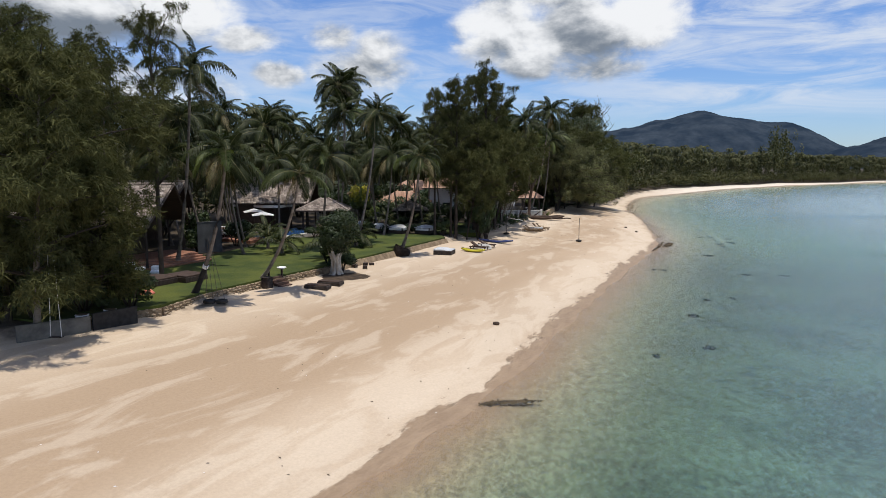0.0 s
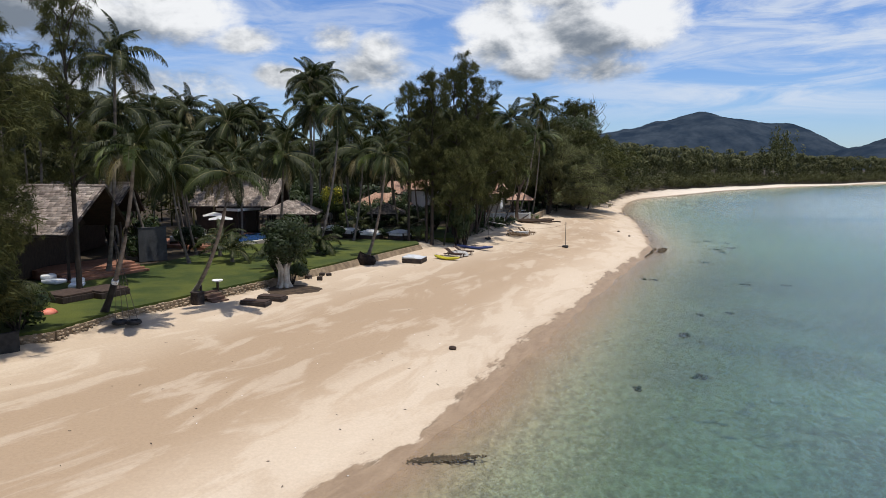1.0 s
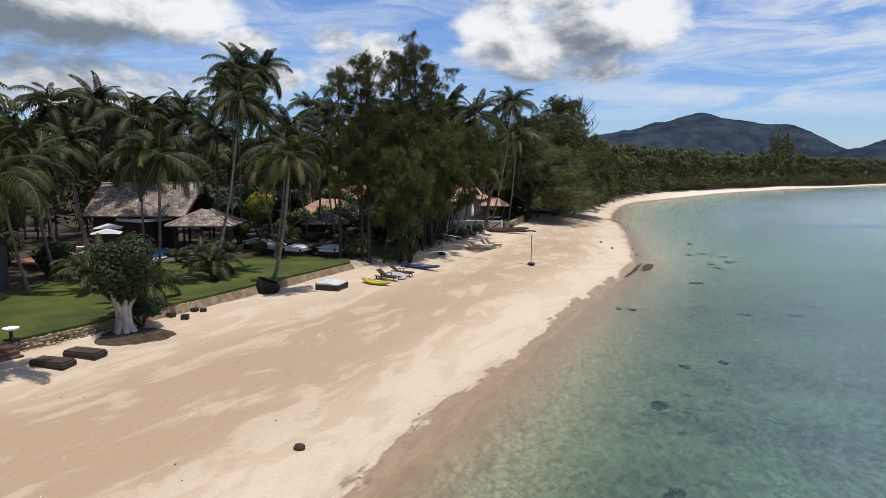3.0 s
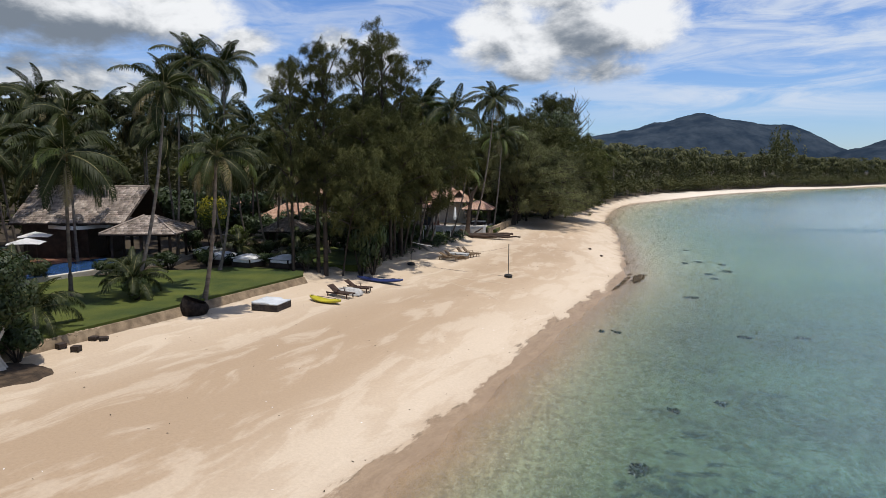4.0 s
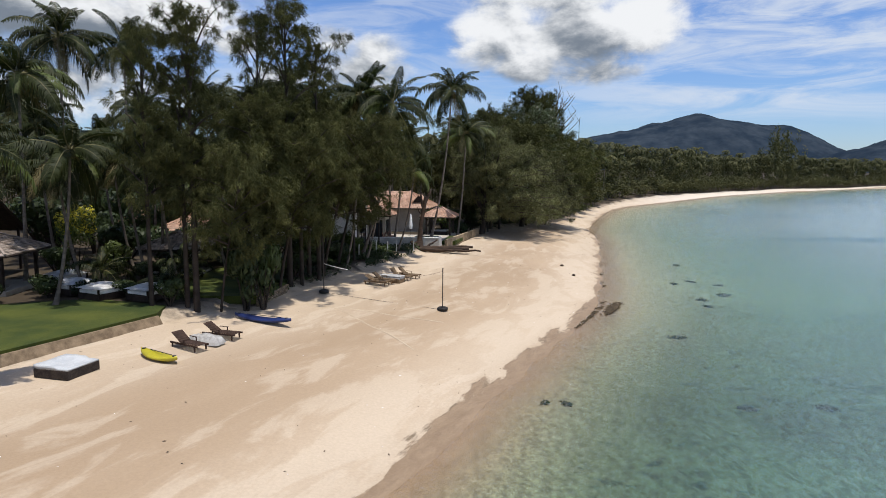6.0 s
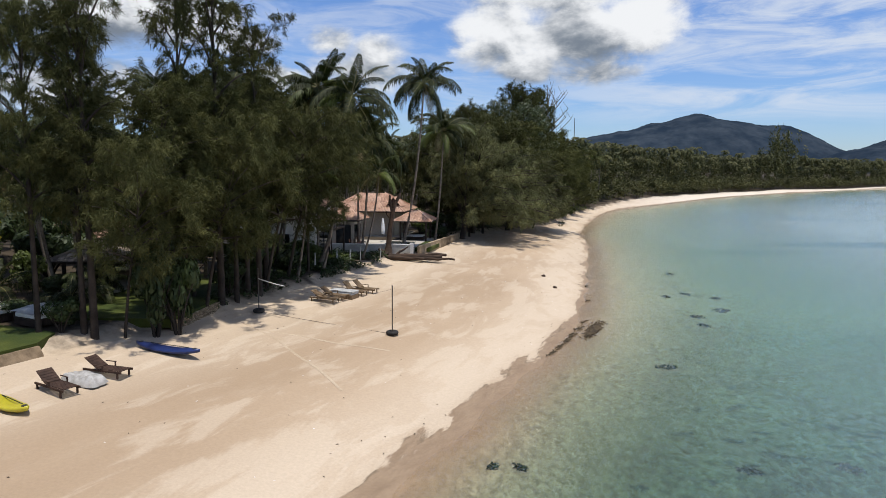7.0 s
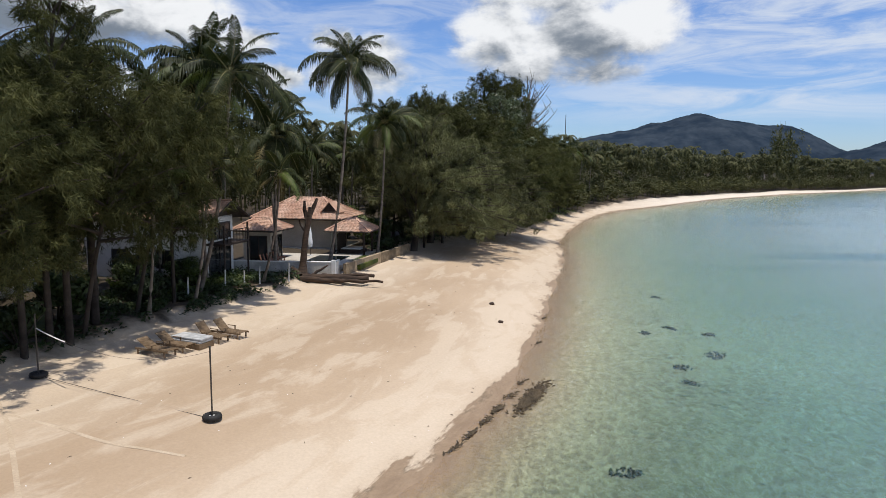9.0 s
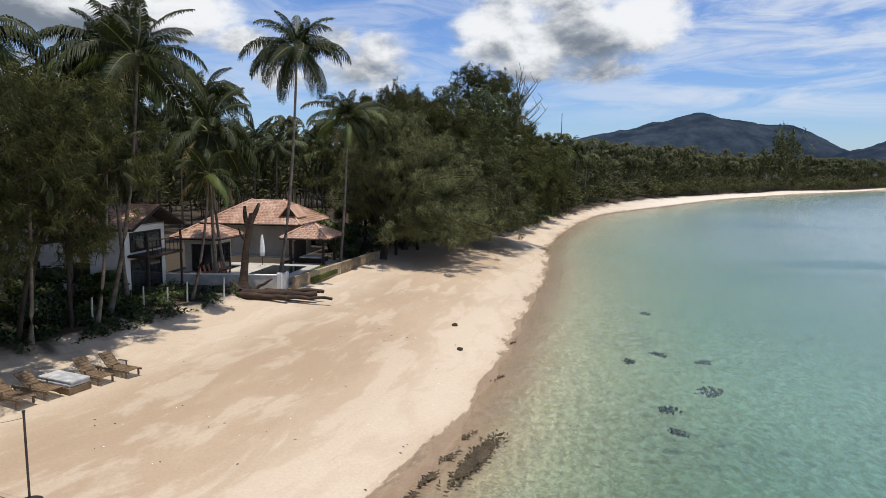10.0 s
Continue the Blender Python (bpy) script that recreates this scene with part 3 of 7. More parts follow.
FRONDS = [frond_mesh("frond", FROND, p, b, l, d, i) for i, (p, b, l, d) in enumerate(
    ((78, 66, 3.7, 0.4), (56, 88, 4.4, 0.6), (38, 100, 4.7, 0.75), (18, 96, 4.7, 0.9), (-4, 80, 4.4, 1.0), (-30, 56, 4.1, 1.0)))]
OLD_FRONDS = [frond_mesh("frond", YELLOW_FROND, -12, 72, 4.2, 0.9, 11, 26), frond_mesh("frond", YELLOW_FROND, -48, 36, 3.8, 0.7, 12, 24)]
SUNNY_FRONDS = [frond_mesh("frond", LIGHT_LEAF, 24, 92, 4.4, 0.7, 21), frond_mesh("frond", LIGHT_LEAF, 2, 80, 4.3, 0.8, 22)]
NUT = tube([(0, 0, -0.13), (0, 0, -0.06), (0, 0, 0.04), (0, 0, 0.13)], (0.04, 0.11, 0.12, 0.03), 6)
NUT_MESH = bpy.data.meshes.new("coconut")
NUT.to_mesh(NUT_MESH)
NUT.free()
NUT_MESH.materials.append(YELLOW_FROND)

PALM_LABELS = ("coconut palm with a grey ringed trunk and dark green fronds", "tall coconut palm with a slender grey trunk",
               "leaning coconut palm rooted at the edge of the beach")


def palm(base, crown, fronds=22, size=1.0, thick=0.13, label=PALM_LABELS[0], seed=0, old=2, sunny=2, group="coconut palms", wrap=0.0):
    """A coconut palm from base (x, y) to the crown's heart (x, y, z)."""
    rnd = random.Random(seed)
    thick *= 0.84
    x, y = base
    z = ground_z(x, y) - 0.15
    t = thing("palm_tree", pose(x, y, z), label, "palm tree", group)
    top = np.array(crown) - np.array((x, y, z))
    mid = top * np.array((0.78, 0.78, 0.42))
    pts = curve_points((0, 0, 0), mid, top, 14)
    rad = [thick * (1.75 if i == 0 else 1.2 if i == 1 else 1.0 - 0.42 * i / 13) * (1 + 0.05 * (i % 2)) for i in range(14)]
    part("trunk", tube(pts, rad, 8), BARK, t, smooth=True)
    if wrap:
        low = [p for p in curve_points((0, 0, 0), mid, top, 90) if p[2] < wrap]
        part("trunk_wrap", tube(low, [thick * (1.85 - 0.6 * min(1, i / 10)) for i in range(len(low))], 9), RUBBER, t, "black sheeting wrapped round the foot", smooth=True)
        part("band", tube(low[-2:] + [low[-1] + (low[-1] - low[-2])], thick * 1.32, 9), FABRIC, t, "white band tied round the trunk")
    turn0 = rnd.uniform(0, 360)
    fronds = int(fronds * 1.05)
    for i in range(fronds):
        u = i / max(1, fronds - 1)
        k = min(5, int(u * 6 + rnd.uniform(-0.25, 0.25) + 0.001)) if u < 1 else 5
        me = FRONDS[max(0, k)]
        if k >= 3 and sunny and rnd.random() < sunny / 9:
            me = SUNNY_FRONDS[rnd.randrange(2)]
        s = size * rnd.uniform(0.78, 1.15)
        m = Matrix.Translation(top + np.array((0, 0, 0.12))) @ pose(0, 0, 0, rnd.uniform(-6, 6), rnd.uniform(-6, 6), turn0 + i * 137.5 + rnd.uniform(-28, 28)) @ pose(0, 0, 0, rnd.uniform(-32, 32), rnd.uniform(-14, 16), 0) @ Matrix.Scale(s, 4)
        child("frond", me, t, m)
    for i in range(old):
        m = Matrix.Translation(top) @ pose(0, 0, 0, 0, 0, rnd.uniform(0, 360)) @ Matrix.Scale(size * 0.95, 4)
        child("frond", OLD_FRONDS[i % 2], t, m, "yellowed old frond")
    for i in range(5):
        q = rnd.uniform(0, math.tau)
        child("coconut", NUT_MESH, t, Matrix.Translation(top + np.array((0.26 * math.cos(q), 0.26 * math.sin(q), -0.12 - 0.1 * rnd.random()))))
    return t


# palms along the lawn and round the resort: base x, y, crown x, y, z, fronds, size
palm((-15.2, 39.3), (-12.4, 37.9, 10.4), 20, 0.62, 0.16, PALM_LABELS[2], 1, 3, 4, wrap=1.95)
palm((-21.2, 51.0), (-18.3, 47.9, 16.3), 22, 0.80, 0.17, PALM_LABELS[1], 2, 3, 1)
palm((-12.8, 44.9), (-9.3, 42.4, 9.2), 17, 0.60, 0.15, PALM_LABELS[2], 3, 3, 4)
palm((-4.5, 62.9), (-2.5, 60.4, 10.6), 20, 0.68, 0.17, PALM_LABELS[2], 4, 3, 4)
palm((-9.0, 63.2), (-7.0, 64.3, 14.8), 18, 0.70, 0.15, PALM_LABELS[1], 5, 3, 2)
palm((-12.2, 62.0), (-11.0, 60.2, 10.6), 22, 0.85, 0.15, seed=6)
palm((-13.6, 80.4), (-12.5, 79.4, 16.0), 22, 0.95, 0.15, PALM_LABELS[1], 7)
palm((-15.2, 88.8), (-14.9, 88.1, 20.2), 24, 1.0, 0.16, PALM_LABELS[1], 8, 4, 0)
palm((-16.8, 101.5), (-16.3, 101.3, 21.8), 24, 1.1, 0.16, PALM_LABELS[1], 9, 4, 0)
palm((-7.4, 73.6), (-6.4, 74.4, 11.0), 20, 0.85, 0.14, seed=10)
for i, (x, y, cx, cy, cz, s) in enumerate((
        (-19.8, 75.8, -19.5, 75.0, 10.4, 0.85), (-23.0, 81.0, -22.5, 80.0, 14.4, 0.95), (-22.6, 61.0, -24.4, 60.0, 13.9, 0.95), (-31.5, 91.0, -31.3, 90.0, 16.8, 1.0),
        (-34.0, 85.6, -33.3, 85.0, 16.2, 1.0), (-27.6, 96.0, -27.3, 95.0, 15.9, 1.0), (-23.4, 95.5, -23.1, 95.0, 15.5, 1.0), (-18.5, 92.0, -18.9, 91.0, 13.6, 0.95),
        (-12.0, 97.0, -11.5, 96.0, 14.2, 1.0), (-8.0, 104.0, -7.8, 103.0, 16.2, 1.0), (-3.5, 99.0, -3.0, 98.0, 14.0, 0.95), (-39.0, 70.0, -38.5, 69.0, 15.0, 1.0),
        (-33.0, 62.0, -32.0, 61.5, 14.6, 1.0), (-28.0, 44.0, -27.0, 43.0, 13.6, 0.95), (-25.5, 38.0, -24.0, 38.5, 14.0, 0.95), (-30.0, 54.0, -29.5, 53.0, 15.4, 1.0),
        (-43.0, 84.0, -42.0, 83.0, 16.6, 1.0), (-38.0, 100.0, -37.0, 99.0, 17.0, 1.0), (-30.0, 110.0, -29.5, 109.0, 18.0, 1.0), (-21.0, 115.0, -20.5, 114.0, 17.5, 1.0),
        (-6.0, 84.5, -5.2, 84.0, 12.4, 0.9), (0.5, 90.0, 1.0, 89.0, 14.5, 0.95), (-12.5, 112.0, -12.0, 111.0, 18.0, 1.05), (-2.5, 116.0, -2.0, 115.0, 17.0, 1.05))):
    palm((x, y), (cx, cy, cz), 20, s, 0.15, PALM_LABELS[i % 2], 30 + i, 2, 0)
# lower palms whose crowns close over the paths and the pool
for i, (x, y, z) in enumerate(((-24.5, 57.5, 10.6), (-20.0, 61.0, 10.0), (-27.5, 62.0, 11.4), (-23.0, 66.5, 10.8), (-28.5, 68.5, 11.4), (-25.8, 75.0, 11.6), (-9.4, 78.0, 10.2),
                               (-7.2, 82.4, 10.8), (-4.0, 80.5, 9.8), (-10.5, 87.0, 11.4), (-28.0, 79.0, 12.0), (-18.6, 56.0, 9.4), (-1.8, 84.0, 10.6), (-5.0, 88.0, 11.2), (-13.5, 91.0, 11.8))):
    palm((x + 0.9, y + 0.7), (x, y, z), 19, 0.8, 0.14, PALM_LABELS[i % 2], 150 + i, 3, 1)
# slender pale palms at the edge of the scrub
for i, (x, y, cx, cy, z) in enumerate(((7.0, 91.2, 8.2, 90.0, 9.8), (8.2, 94.8, 9.8, 93.6, 10.4), (10.4, 101.8, 12.2, 100.6, 9.8))):
    palm((x, y), (cx, cy, z), 14, 0.62, 0.12, "slender young coconut palm leaning out of the scrub", 190 + i, 3, 3)
# palms round the red-roofed villa
palm((9.4, 108.9), (10.8, 104.6, 12.6), 28, 1.0, 0.16, seed=70, sunny=0)
palm((5.2, 109.6), (5.9, 104.0, 16.4), 26, 1.0, 0.16, PALM_LABELS[1], 71)
palm((7.4, 97.5), (10.6, 95.6, 15.9), 22, 0.95, 0.16, PALM_LABELS[1], 72)
palm((13.4, 111.8), (15.8, 108.5, 18.6), 24, 0.95, 0.16, PALM_LABELS[1], 73, 3, 0)
palm((16.6, 120.4), (17.6, 119.2, 14.6), 22, 0.9, 0.15, seed=74)
palm((3.2, 101.0), (4.6, 99.0, 14.4), 22, 0.95, 0.15, seed=75)
palm((6.4, 101.6), (7.2, 99.0, 17.0), 24, 0.95, 0.15, PALM_LABELS[1], 78)
palm((8.6, 113.0), (9.0, 109.0, 15.4), 22, 0.9, 0.15, PALM_LABELS[1], 79)
palm((0.8, 112.1), (1.4, 109.0, 15.0), 22, 0.95, 0.15, seed=76)
palm((2.2, 94.5), (1.4, 95.8, 17.2), 22, 1.0, 0.16, PALM_LABELS[1], 77)
for i, (x, y, z) in enumerate(((7.0, 135, 12.7), (3.0, 140, 13.5), (11.0, 141, 12.2), (-3.0, 133, 14.5), (14.5, 146, 13.0), (-9.0, 140, 16.0), (20.5, 150, 15.0), (8.0, 152, 14.0), (26.0, 160, 17.0),
                               (30.0, 172, 16.5), (36.0, 182, 17.0), (24.0, 178, 18.0), (41.5, 193, 16.0), (46.0, 203, 15.0), (40.0, 205, 18.0), (52.0, 214, 15.0), (57.0, 224, 14.5), (50.0, 226, 17.0), (62.0, 236, 15.0), (68.0, 246, 14.5), (60.0, 250, 18.0))):
    palm((x - 0.5, y + 0.6), (x, y, z), 16, 0.95, 0.14, PALM_LABELS[i % 2], 100 + i, 1, 1)

# ---- casuarinas ----


def casuarina_meshes(name, height, reach, low, sprays, blades, seed, tight=0.25, count=34, lean=0.0, lifts=(0.15, 0.55)):
    """Trunk, limbs and crown of a she-oak: whorls of limbs with hanging clumps of needles."""
    rnd = np.random.RandomState(seed)
    trunk_v, trunk_f, limb_v, limb_f = [], [], [], []
    bend = np.array((lean, 0.25 * lean, 0)) * height
    line = curve_points((0, 0, -0.3), (bend[0] * 0.3, bend[1] * 0.3, height * 0.5), (bend[0], bend[1], height), 14)
    tube_data(line, 0.0115 * height * np.linspace(1.0, 0.08, 14) ** 0.9 + 0.01, 7, trunk_v, trunk_f)
    centres = []
    for i in range(count):
        h = low + (0.985 - low) * (i + rnd.rand() * 0.7) / count
        q = min(h * 13, 12.99)
        k = int(q)
        p = line[k] + (q - k) * (line[k + 1] - line[k])
        u = (h - low) / (1 - low)
        shape = (0.55 + 1.1 * u) * (1 - u) ** 0.62 * 1.25 + 0.10
        size = reach * shape * rnd.uniform(0.55, 1.15)
        az = i * 2.4 + rnd.uniform(-0.4, 0.4)
        d = np.array((math.cos(az), math.sin(az), 0))
        lift = rnd.uniform(*lifts) * (0.6 + u)
        end = p + d * size + np.array((0, 0, size * lift))
        pts = curve_points(p, p + d * size * 0.5 + np.array((0, 0, size * lift * 0.9)), end, 6)
        tube_data(pts, np.linspace(0.05 + 0.004 * height * (1 - u), 0.012, 6), 4, limb_v, limb_f)
        for j in range(max(2, int(2 + 2.2 * size))):
            w = rnd.uniform(0.28, 1.05)
            c = p + (end - p) * w + np.array((0, 0, 0.25 * size * lift * w * (1 - w))) + rnd.normal(0, 0.13 * size + 0.12, 3)
            centres.append((c, d, size))
    centres.append((line[-1], np.array((0.3, 0, 0)), reach * 0.2))
    pick = rnd.randint(0, len(centres), sprays)
    c = np.array([centres[i][0] for i in pick])
    d = np.array([centres[i][1] for i in pick])
    c = c + rnd.normal(0, 1.0, (sprays, 3)) * np.array((1.0, 1.0, 1.1)) * tight
    n = sprays * blades
    root = np.repeat(c, blades, 0) + rnd.normal(0, 0.10, (n, 3))
    way = np.repeat(d, blades, 0) * rnd.uniform(0.0, 0.6, (n, 1)) + rnd.normal(0, 0.5, (n, 3)) + np.array((0, 0, -0.3))
    way /= np.linalg.norm(way, axis=1)[:, None]
    size = rnd.uniform(0.22, 0.60, (n, 1))
    side = np.cross(way, rnd.normal(0, 1, (n, 3)))
    side /= np.linalg.norm(side, axis=1)[:, None] + 1e-9
    w = rnd.uniform(0.014, 0.030, (n, 1))
    verts = np.stack((root - side * w, root + side * w, root + way * size + np.array((0, 0, -0.12)) * size), 1).reshape(-1, 3)
    faces = np.arange(3 * n).reshape(-1, 3)
    return (mesh_of("trunk", trunk_v, trunk_f, DARK_BARK, True), mesh_of("branchwork", limb_v, limb_f, DARK_BARK), mesh_of("crown", verts, faces, NEEDLE))


SHE_OAKS = [casuarina_meshes("she_oak", 18.0, 4.7, 0.24, 2900, 19, 1, 0.25, 40), casuarina_meshes("she_oak", 19.0, 3.9, 0.30, 1900, 19, 2, 0.23, 34),
            casuarina_meshes("she_oak", 20.0, 2.5, 0.36, 900, 19, 3, 0.20, 26, 0.0, (0.6, 1.4)), casuarina_meshes("she_oak", 13.0, 4.6, 0.15, 3200, 19, 4, 0.25, 36, 0.06),
            casuarina_meshes("she_oak", 11.0, 4.8, 0.16, 3200, 19, 5, 0.25, 36, 0.3), casuarina_meshes("she_oak", 11.0, 4.6, 0.42, 1300, 19, 6, 0.24, 24, 0.3)]


def she_oak(x, y, kind, height, wide=1.0, turn=0.0, label="dark feathery casuarina tree with drooping needles"):
    t = thing("casuarina_tree", placed(x, y, None, turn), label, "tree", "casuarinas")
    base = (18.0, 19.0, 20.0, 13.0, 11.0, 11.0)[kind]
    t.scale = (wide * height / base, wide * height / base, height / base)
    for name, me in zip(("trunk", "branchwork", "crown"), SHE_OAKS[kind]):
        child(name, me, t)
    return t


for x, y, kind, h, wide, turn in (
        (-21.5, 32.0, 0, 14.5, 1.0, 80), (-24.5, 36.0, 1, 15.0, 1.1, 140), (-19.6, 44.8, 2, 17.5, 0.85, 30), (-23.0, 42.0, 1, 15.5, 0.9, 200),
        (0.2, 74.4, 2, 14.5, 1.0, 10), (0.8, 74.3, 2, 17.6, 1.0, 70), (-1.6, 73.6, 2, 15.8, 0.8, 130), (3.3, 77.4, 1, 13.0, 1.35, 220), (4.4, 82.3, 2, 19.6, 1.0, 300), (5.8, 85.6, 2, 17.4, 0.95, 20), (5.9, 86.6, 5, 11.0, 0.95, -20), (4.0, 80.6, 5, 10.5, 0.9, -28), (2.0, 74.9, 5, 9.0, 0.8, -40), (-18.2, 34.6, 3, 8.0, 0.85, 70), (3.0, 80.4, 2, 18.0, 0.9, 140), (5.0, 83.4, 1, 12.5, 1.2, 100),
        (5.2, 85.0, 1, 13.0, 1.2, 40), (5.4, 88.6, 2, 14.0, 1.5, 170), (7.2, 94.2, 2, 11.5, 0.95, 15), (6.2, 91.4, 5, 11.0, 1.0, -15), (4.2, 95.0, 5, 11.5, 0.9, 20), (2.4, 83.0, 0, 13.0, 1.0, 310),
        (17.0, 134.0, 3, 15.0, 1.0, -20), (20.0, 135.0, 5, 13.5, 1.4, -10), (22.6, 139.0, 3, 16.0, 1.1, 40), (23.0, 134.0, 0, 15.5, 1.0, 100), (31.6, 147.0, 4, 11.0, 1.3, -40), (28.0, 143.0, 3, 15.0, 1.1, 150),
        (21.0, 129.0, 1, 17.0, 0.75, 60), (30.5, 158.0, 0, 22.0, 1.0, 250), (34.5, 162.0, 3, 15.0, 1.1, -10), (33.0, 172.0, 0, 22.5, 0.9, 20), (38.5, 174.0, 3, 14.5, 1.1, 60),
        (43.0, 184.0, 3, 13.0, 1.1, 110), (47.0, 196.0, 3, 12.0, 1.1, 200), (36.0, 182.0, 1, 21.0, 1.0, 130)):
    she_oak(x, y, kind, h, wide, turn)
pale = she_oak(-19.2, 30.6, 3, 13.0, 1.15, 20, "dark feathery tree with a grey trunk by the swing")
for ob in pale.children:
    if ob.data is SHE_OAKS[3][0]:
        ob.data = ob.data.copy()
        ob.data.materials[0] = BARK


def spreading_meshes(reach, back, top, low, limbs, sprays, blades, seed):
    """A broad old she-oak that leans out over the beach along +x: long arching limbs with skirts of hanging needles."""
    rnd = np.random.RandomState(seed)
    trunk_v, trunk_f, limb_v, limb_f = [], [], [], []
    stem = curve_points((0, 0, -0.3), (0.3, 0, top * 0.22), (0.16 * reach, 0, top * 0.5), 8)
    tube_data(stem, np.linspace(0.42, 0.2, 8), 8, trunk_v, trunk_f)
    centres = []
    boughs = int(limbs * 0.55)
    for i in range(limbs + boughs):
        out = i >= limbs
        az = rnd.uniform(-0.8, 0.8) if out else i * 2.4 + rnd.uniform(-0.35, 0.35)
        c = math.cos(az)
        edge = back + (reach - back) * max(0.0, c) ** 1.3
        u = min(1.06, math.sqrt((i + 0.5) / limbs) * rnd.uniform(0.8, 1.06))
        r = edge * u
        if out:
            u = rnd.uniform(0.35, 1.02)
            r = (back + (reach - back) * c ** 1.3) * u
        zend = low + (1.02 - u) * 7.0 * rnd.uniform(0.1, 1.0) + rnd.uniform(0.0, 2.4) if out else low + (top - low) * math.sqrt(max(0.0, 1 - min(1.0, u) ** 2)) * rnd.uniform(0.55, 1.08) + rnd.uniform(-0.2, 1.6)
        p = stem[2 + rnd.randint(6)]
        end = np.array((r * c, r * math.sin(az), max(low, zend)))
        mid = np.array((0.45 * r * c, 0.45 * r * math.sin(az), max(p[2], end[2]) * rnd.uniform(0.95, 1.15)))
        pts = curve_points(p, mid, end, 9)
        tube_data(pts, np.linspace(0.13, 0.02, 9), 5, limb_v, limb_f)
        for j in range(10):
            w = rnd.uniform(0.35, 1.0)
            q = pts[min(8, int(w * 8))]
            centres.append(q + rnd.normal(0, 0.55, 3) * np.array((1, 1, 0.6)))
    centres = np.array(centres)
    c = centres[rnd.randint(0, len(centres), sprays)] + rnd.normal(0, 0.33, (sprays, 3))
    n = sprays * blades
    root = np.repeat(c, blades, 0) + rnd.normal(0, 0.13, (n, 3))
    way = rnd.normal(0, 0.55, (n, 3)) + np.array((0.1, 0, -0.55))
    way /= np.linalg.norm(way, axis=1)[:, None]
    size = rnd.uniform(0.3, 0.75, (n, 1))
    side = np.cross(way, rnd.normal(0, 1, (n, 3)))
    side /= np.linalg.norm(side, axis=1)[:, None] + 1e-9
    w = rnd.uniform(0.016, 0.036, (n, 1))
    verts = np.stack((root - side * w, root + side * w, root + way * size), 1).reshape(-1, 3)
    verts[:, 2] = np.maximum(verts[:, 2], 0.5)
    return (mesh_of("trunk", trunk_v, trunk_f, DARK_BARK, True), mesh_of("branchwork", limb_v, limb_f, DARK_BARK), mesh_of("crown", verts, np.arange(3 * n).reshape(-1, 3), LIT_GREY_NEEDLE))


def overhanging_tree(x, y, turn, scale, meshes):
    t = thing("casuarina_tree", placed(x, y, None, turn), "broad leaning casuarina whose skirts overhang the beach", "tree", "casuarinas")
    t.scale = (scale, scale, scale)
    for name, me in zip(("trunk", "branchwork", "crown"), meshes):
        child(name, me, t)


OVERHANG = [spreading_meshes(12.5, 6.0, 14.0, 2.4, 95, 6400, 19, 41), spreading_meshes(11.5, 6.5, 13.0, 2.3, 90, 6000, 19, 42)]
overhanging_tree(20.0, 125.6, -14, 1.0, OVERHANG[0])
overhanging_tree(27.0, 140.5, 4, 1.0, OVERHANG[1])
overhanging_tree(21.5, 133.5, -30, 1.08, OVERHANG[1])

# ---- leafy bushes and the fig tree ----


def leafy(name, lobes, count, size, mat, seed):
    """Leaves scattered through the shells of several lobes (x, y, z, radius)."""
    rnd = np.random.RandomState(seed)
    weights = np.array([r ** 2 for *_, r in lobes])
    pick = rnd.choice(len(lobes), count, p=weights / weights.sum())
    c = np.array([l[:3] for l in lobes])[pick]
    r = np.array([l[3] for l in lobes])[pick]
    d = rnd.normal(0, 1, (count, 3))
    d /= np.linalg.norm(d, axis=1)[:, None]
    p = c + d * (r * rnd.uniform(0.55, 1.06, count) ** 0.7)[:, None] * np.array((1, 1, 0.85))
    a = np.cross(d, rnd.normal(0, 1, (count, 3)))
    a /= np.linalg.norm(a, axis=1)[:, None]
    n = d + rnd.normal(0, 0.5, (count, 3)) + np.array((0, 0, 0.4))
    b = np.cross(n, a)
    b /= np.linalg.norm(b, axis=1)[:, None]
    s = size * rnd.uniform(0.6, 1.25, (count, 1))
    verts = np.stack((p - a * s, p - b * s * 0.45, p + a * s, p + b * s * 0.45), 1).reshape(-1, 3)
    verts[:, 2] = np.maximum(verts[:, 2], 0.02)
    return mesh_of(name, verts, np.arange(4 * count).reshape(-1, 4), mat)


def stems(reach, height, seed, n=7):
    rnd = random.Random(seed)
    v, f = [], []
    for i in range(n):
        a = i * math.tau / n + rnd.uniform(-0.3, 0.3)
        end = (reach * math.cos(a) * rnd.uniform(0.5, 0.9), reach * math.sin(a) * rnd.uniform(0.5, 0.9), height * rnd.uniform(0.6, 0.9))
        tube_data(curve_points((0.06 * math.cos(a), 0.06 * math.sin(a), -0.1), (end[0] * 0.4, end[1] * 0.4, end[2] * 0.6), end, 5), np.linspace(0.05, 0.012, 5), 5, v, f)
    return mesh_of("stem", v, f, DARK_BARK)


def lobes_for(reach, height, n, seed):
    rnd = random.Random(seed)
    out = []
    for i in range(n):
        a, q = rnd.uniform(0, math.tau), math.sqrt(rnd.random()) * reach * 0.7
        out.append((q * math.cos(a), q * math.sin(a), height * rnd.uniform(0.3, 0.78), reach * rnd.uniform(0.3, 0.5)))
    return out


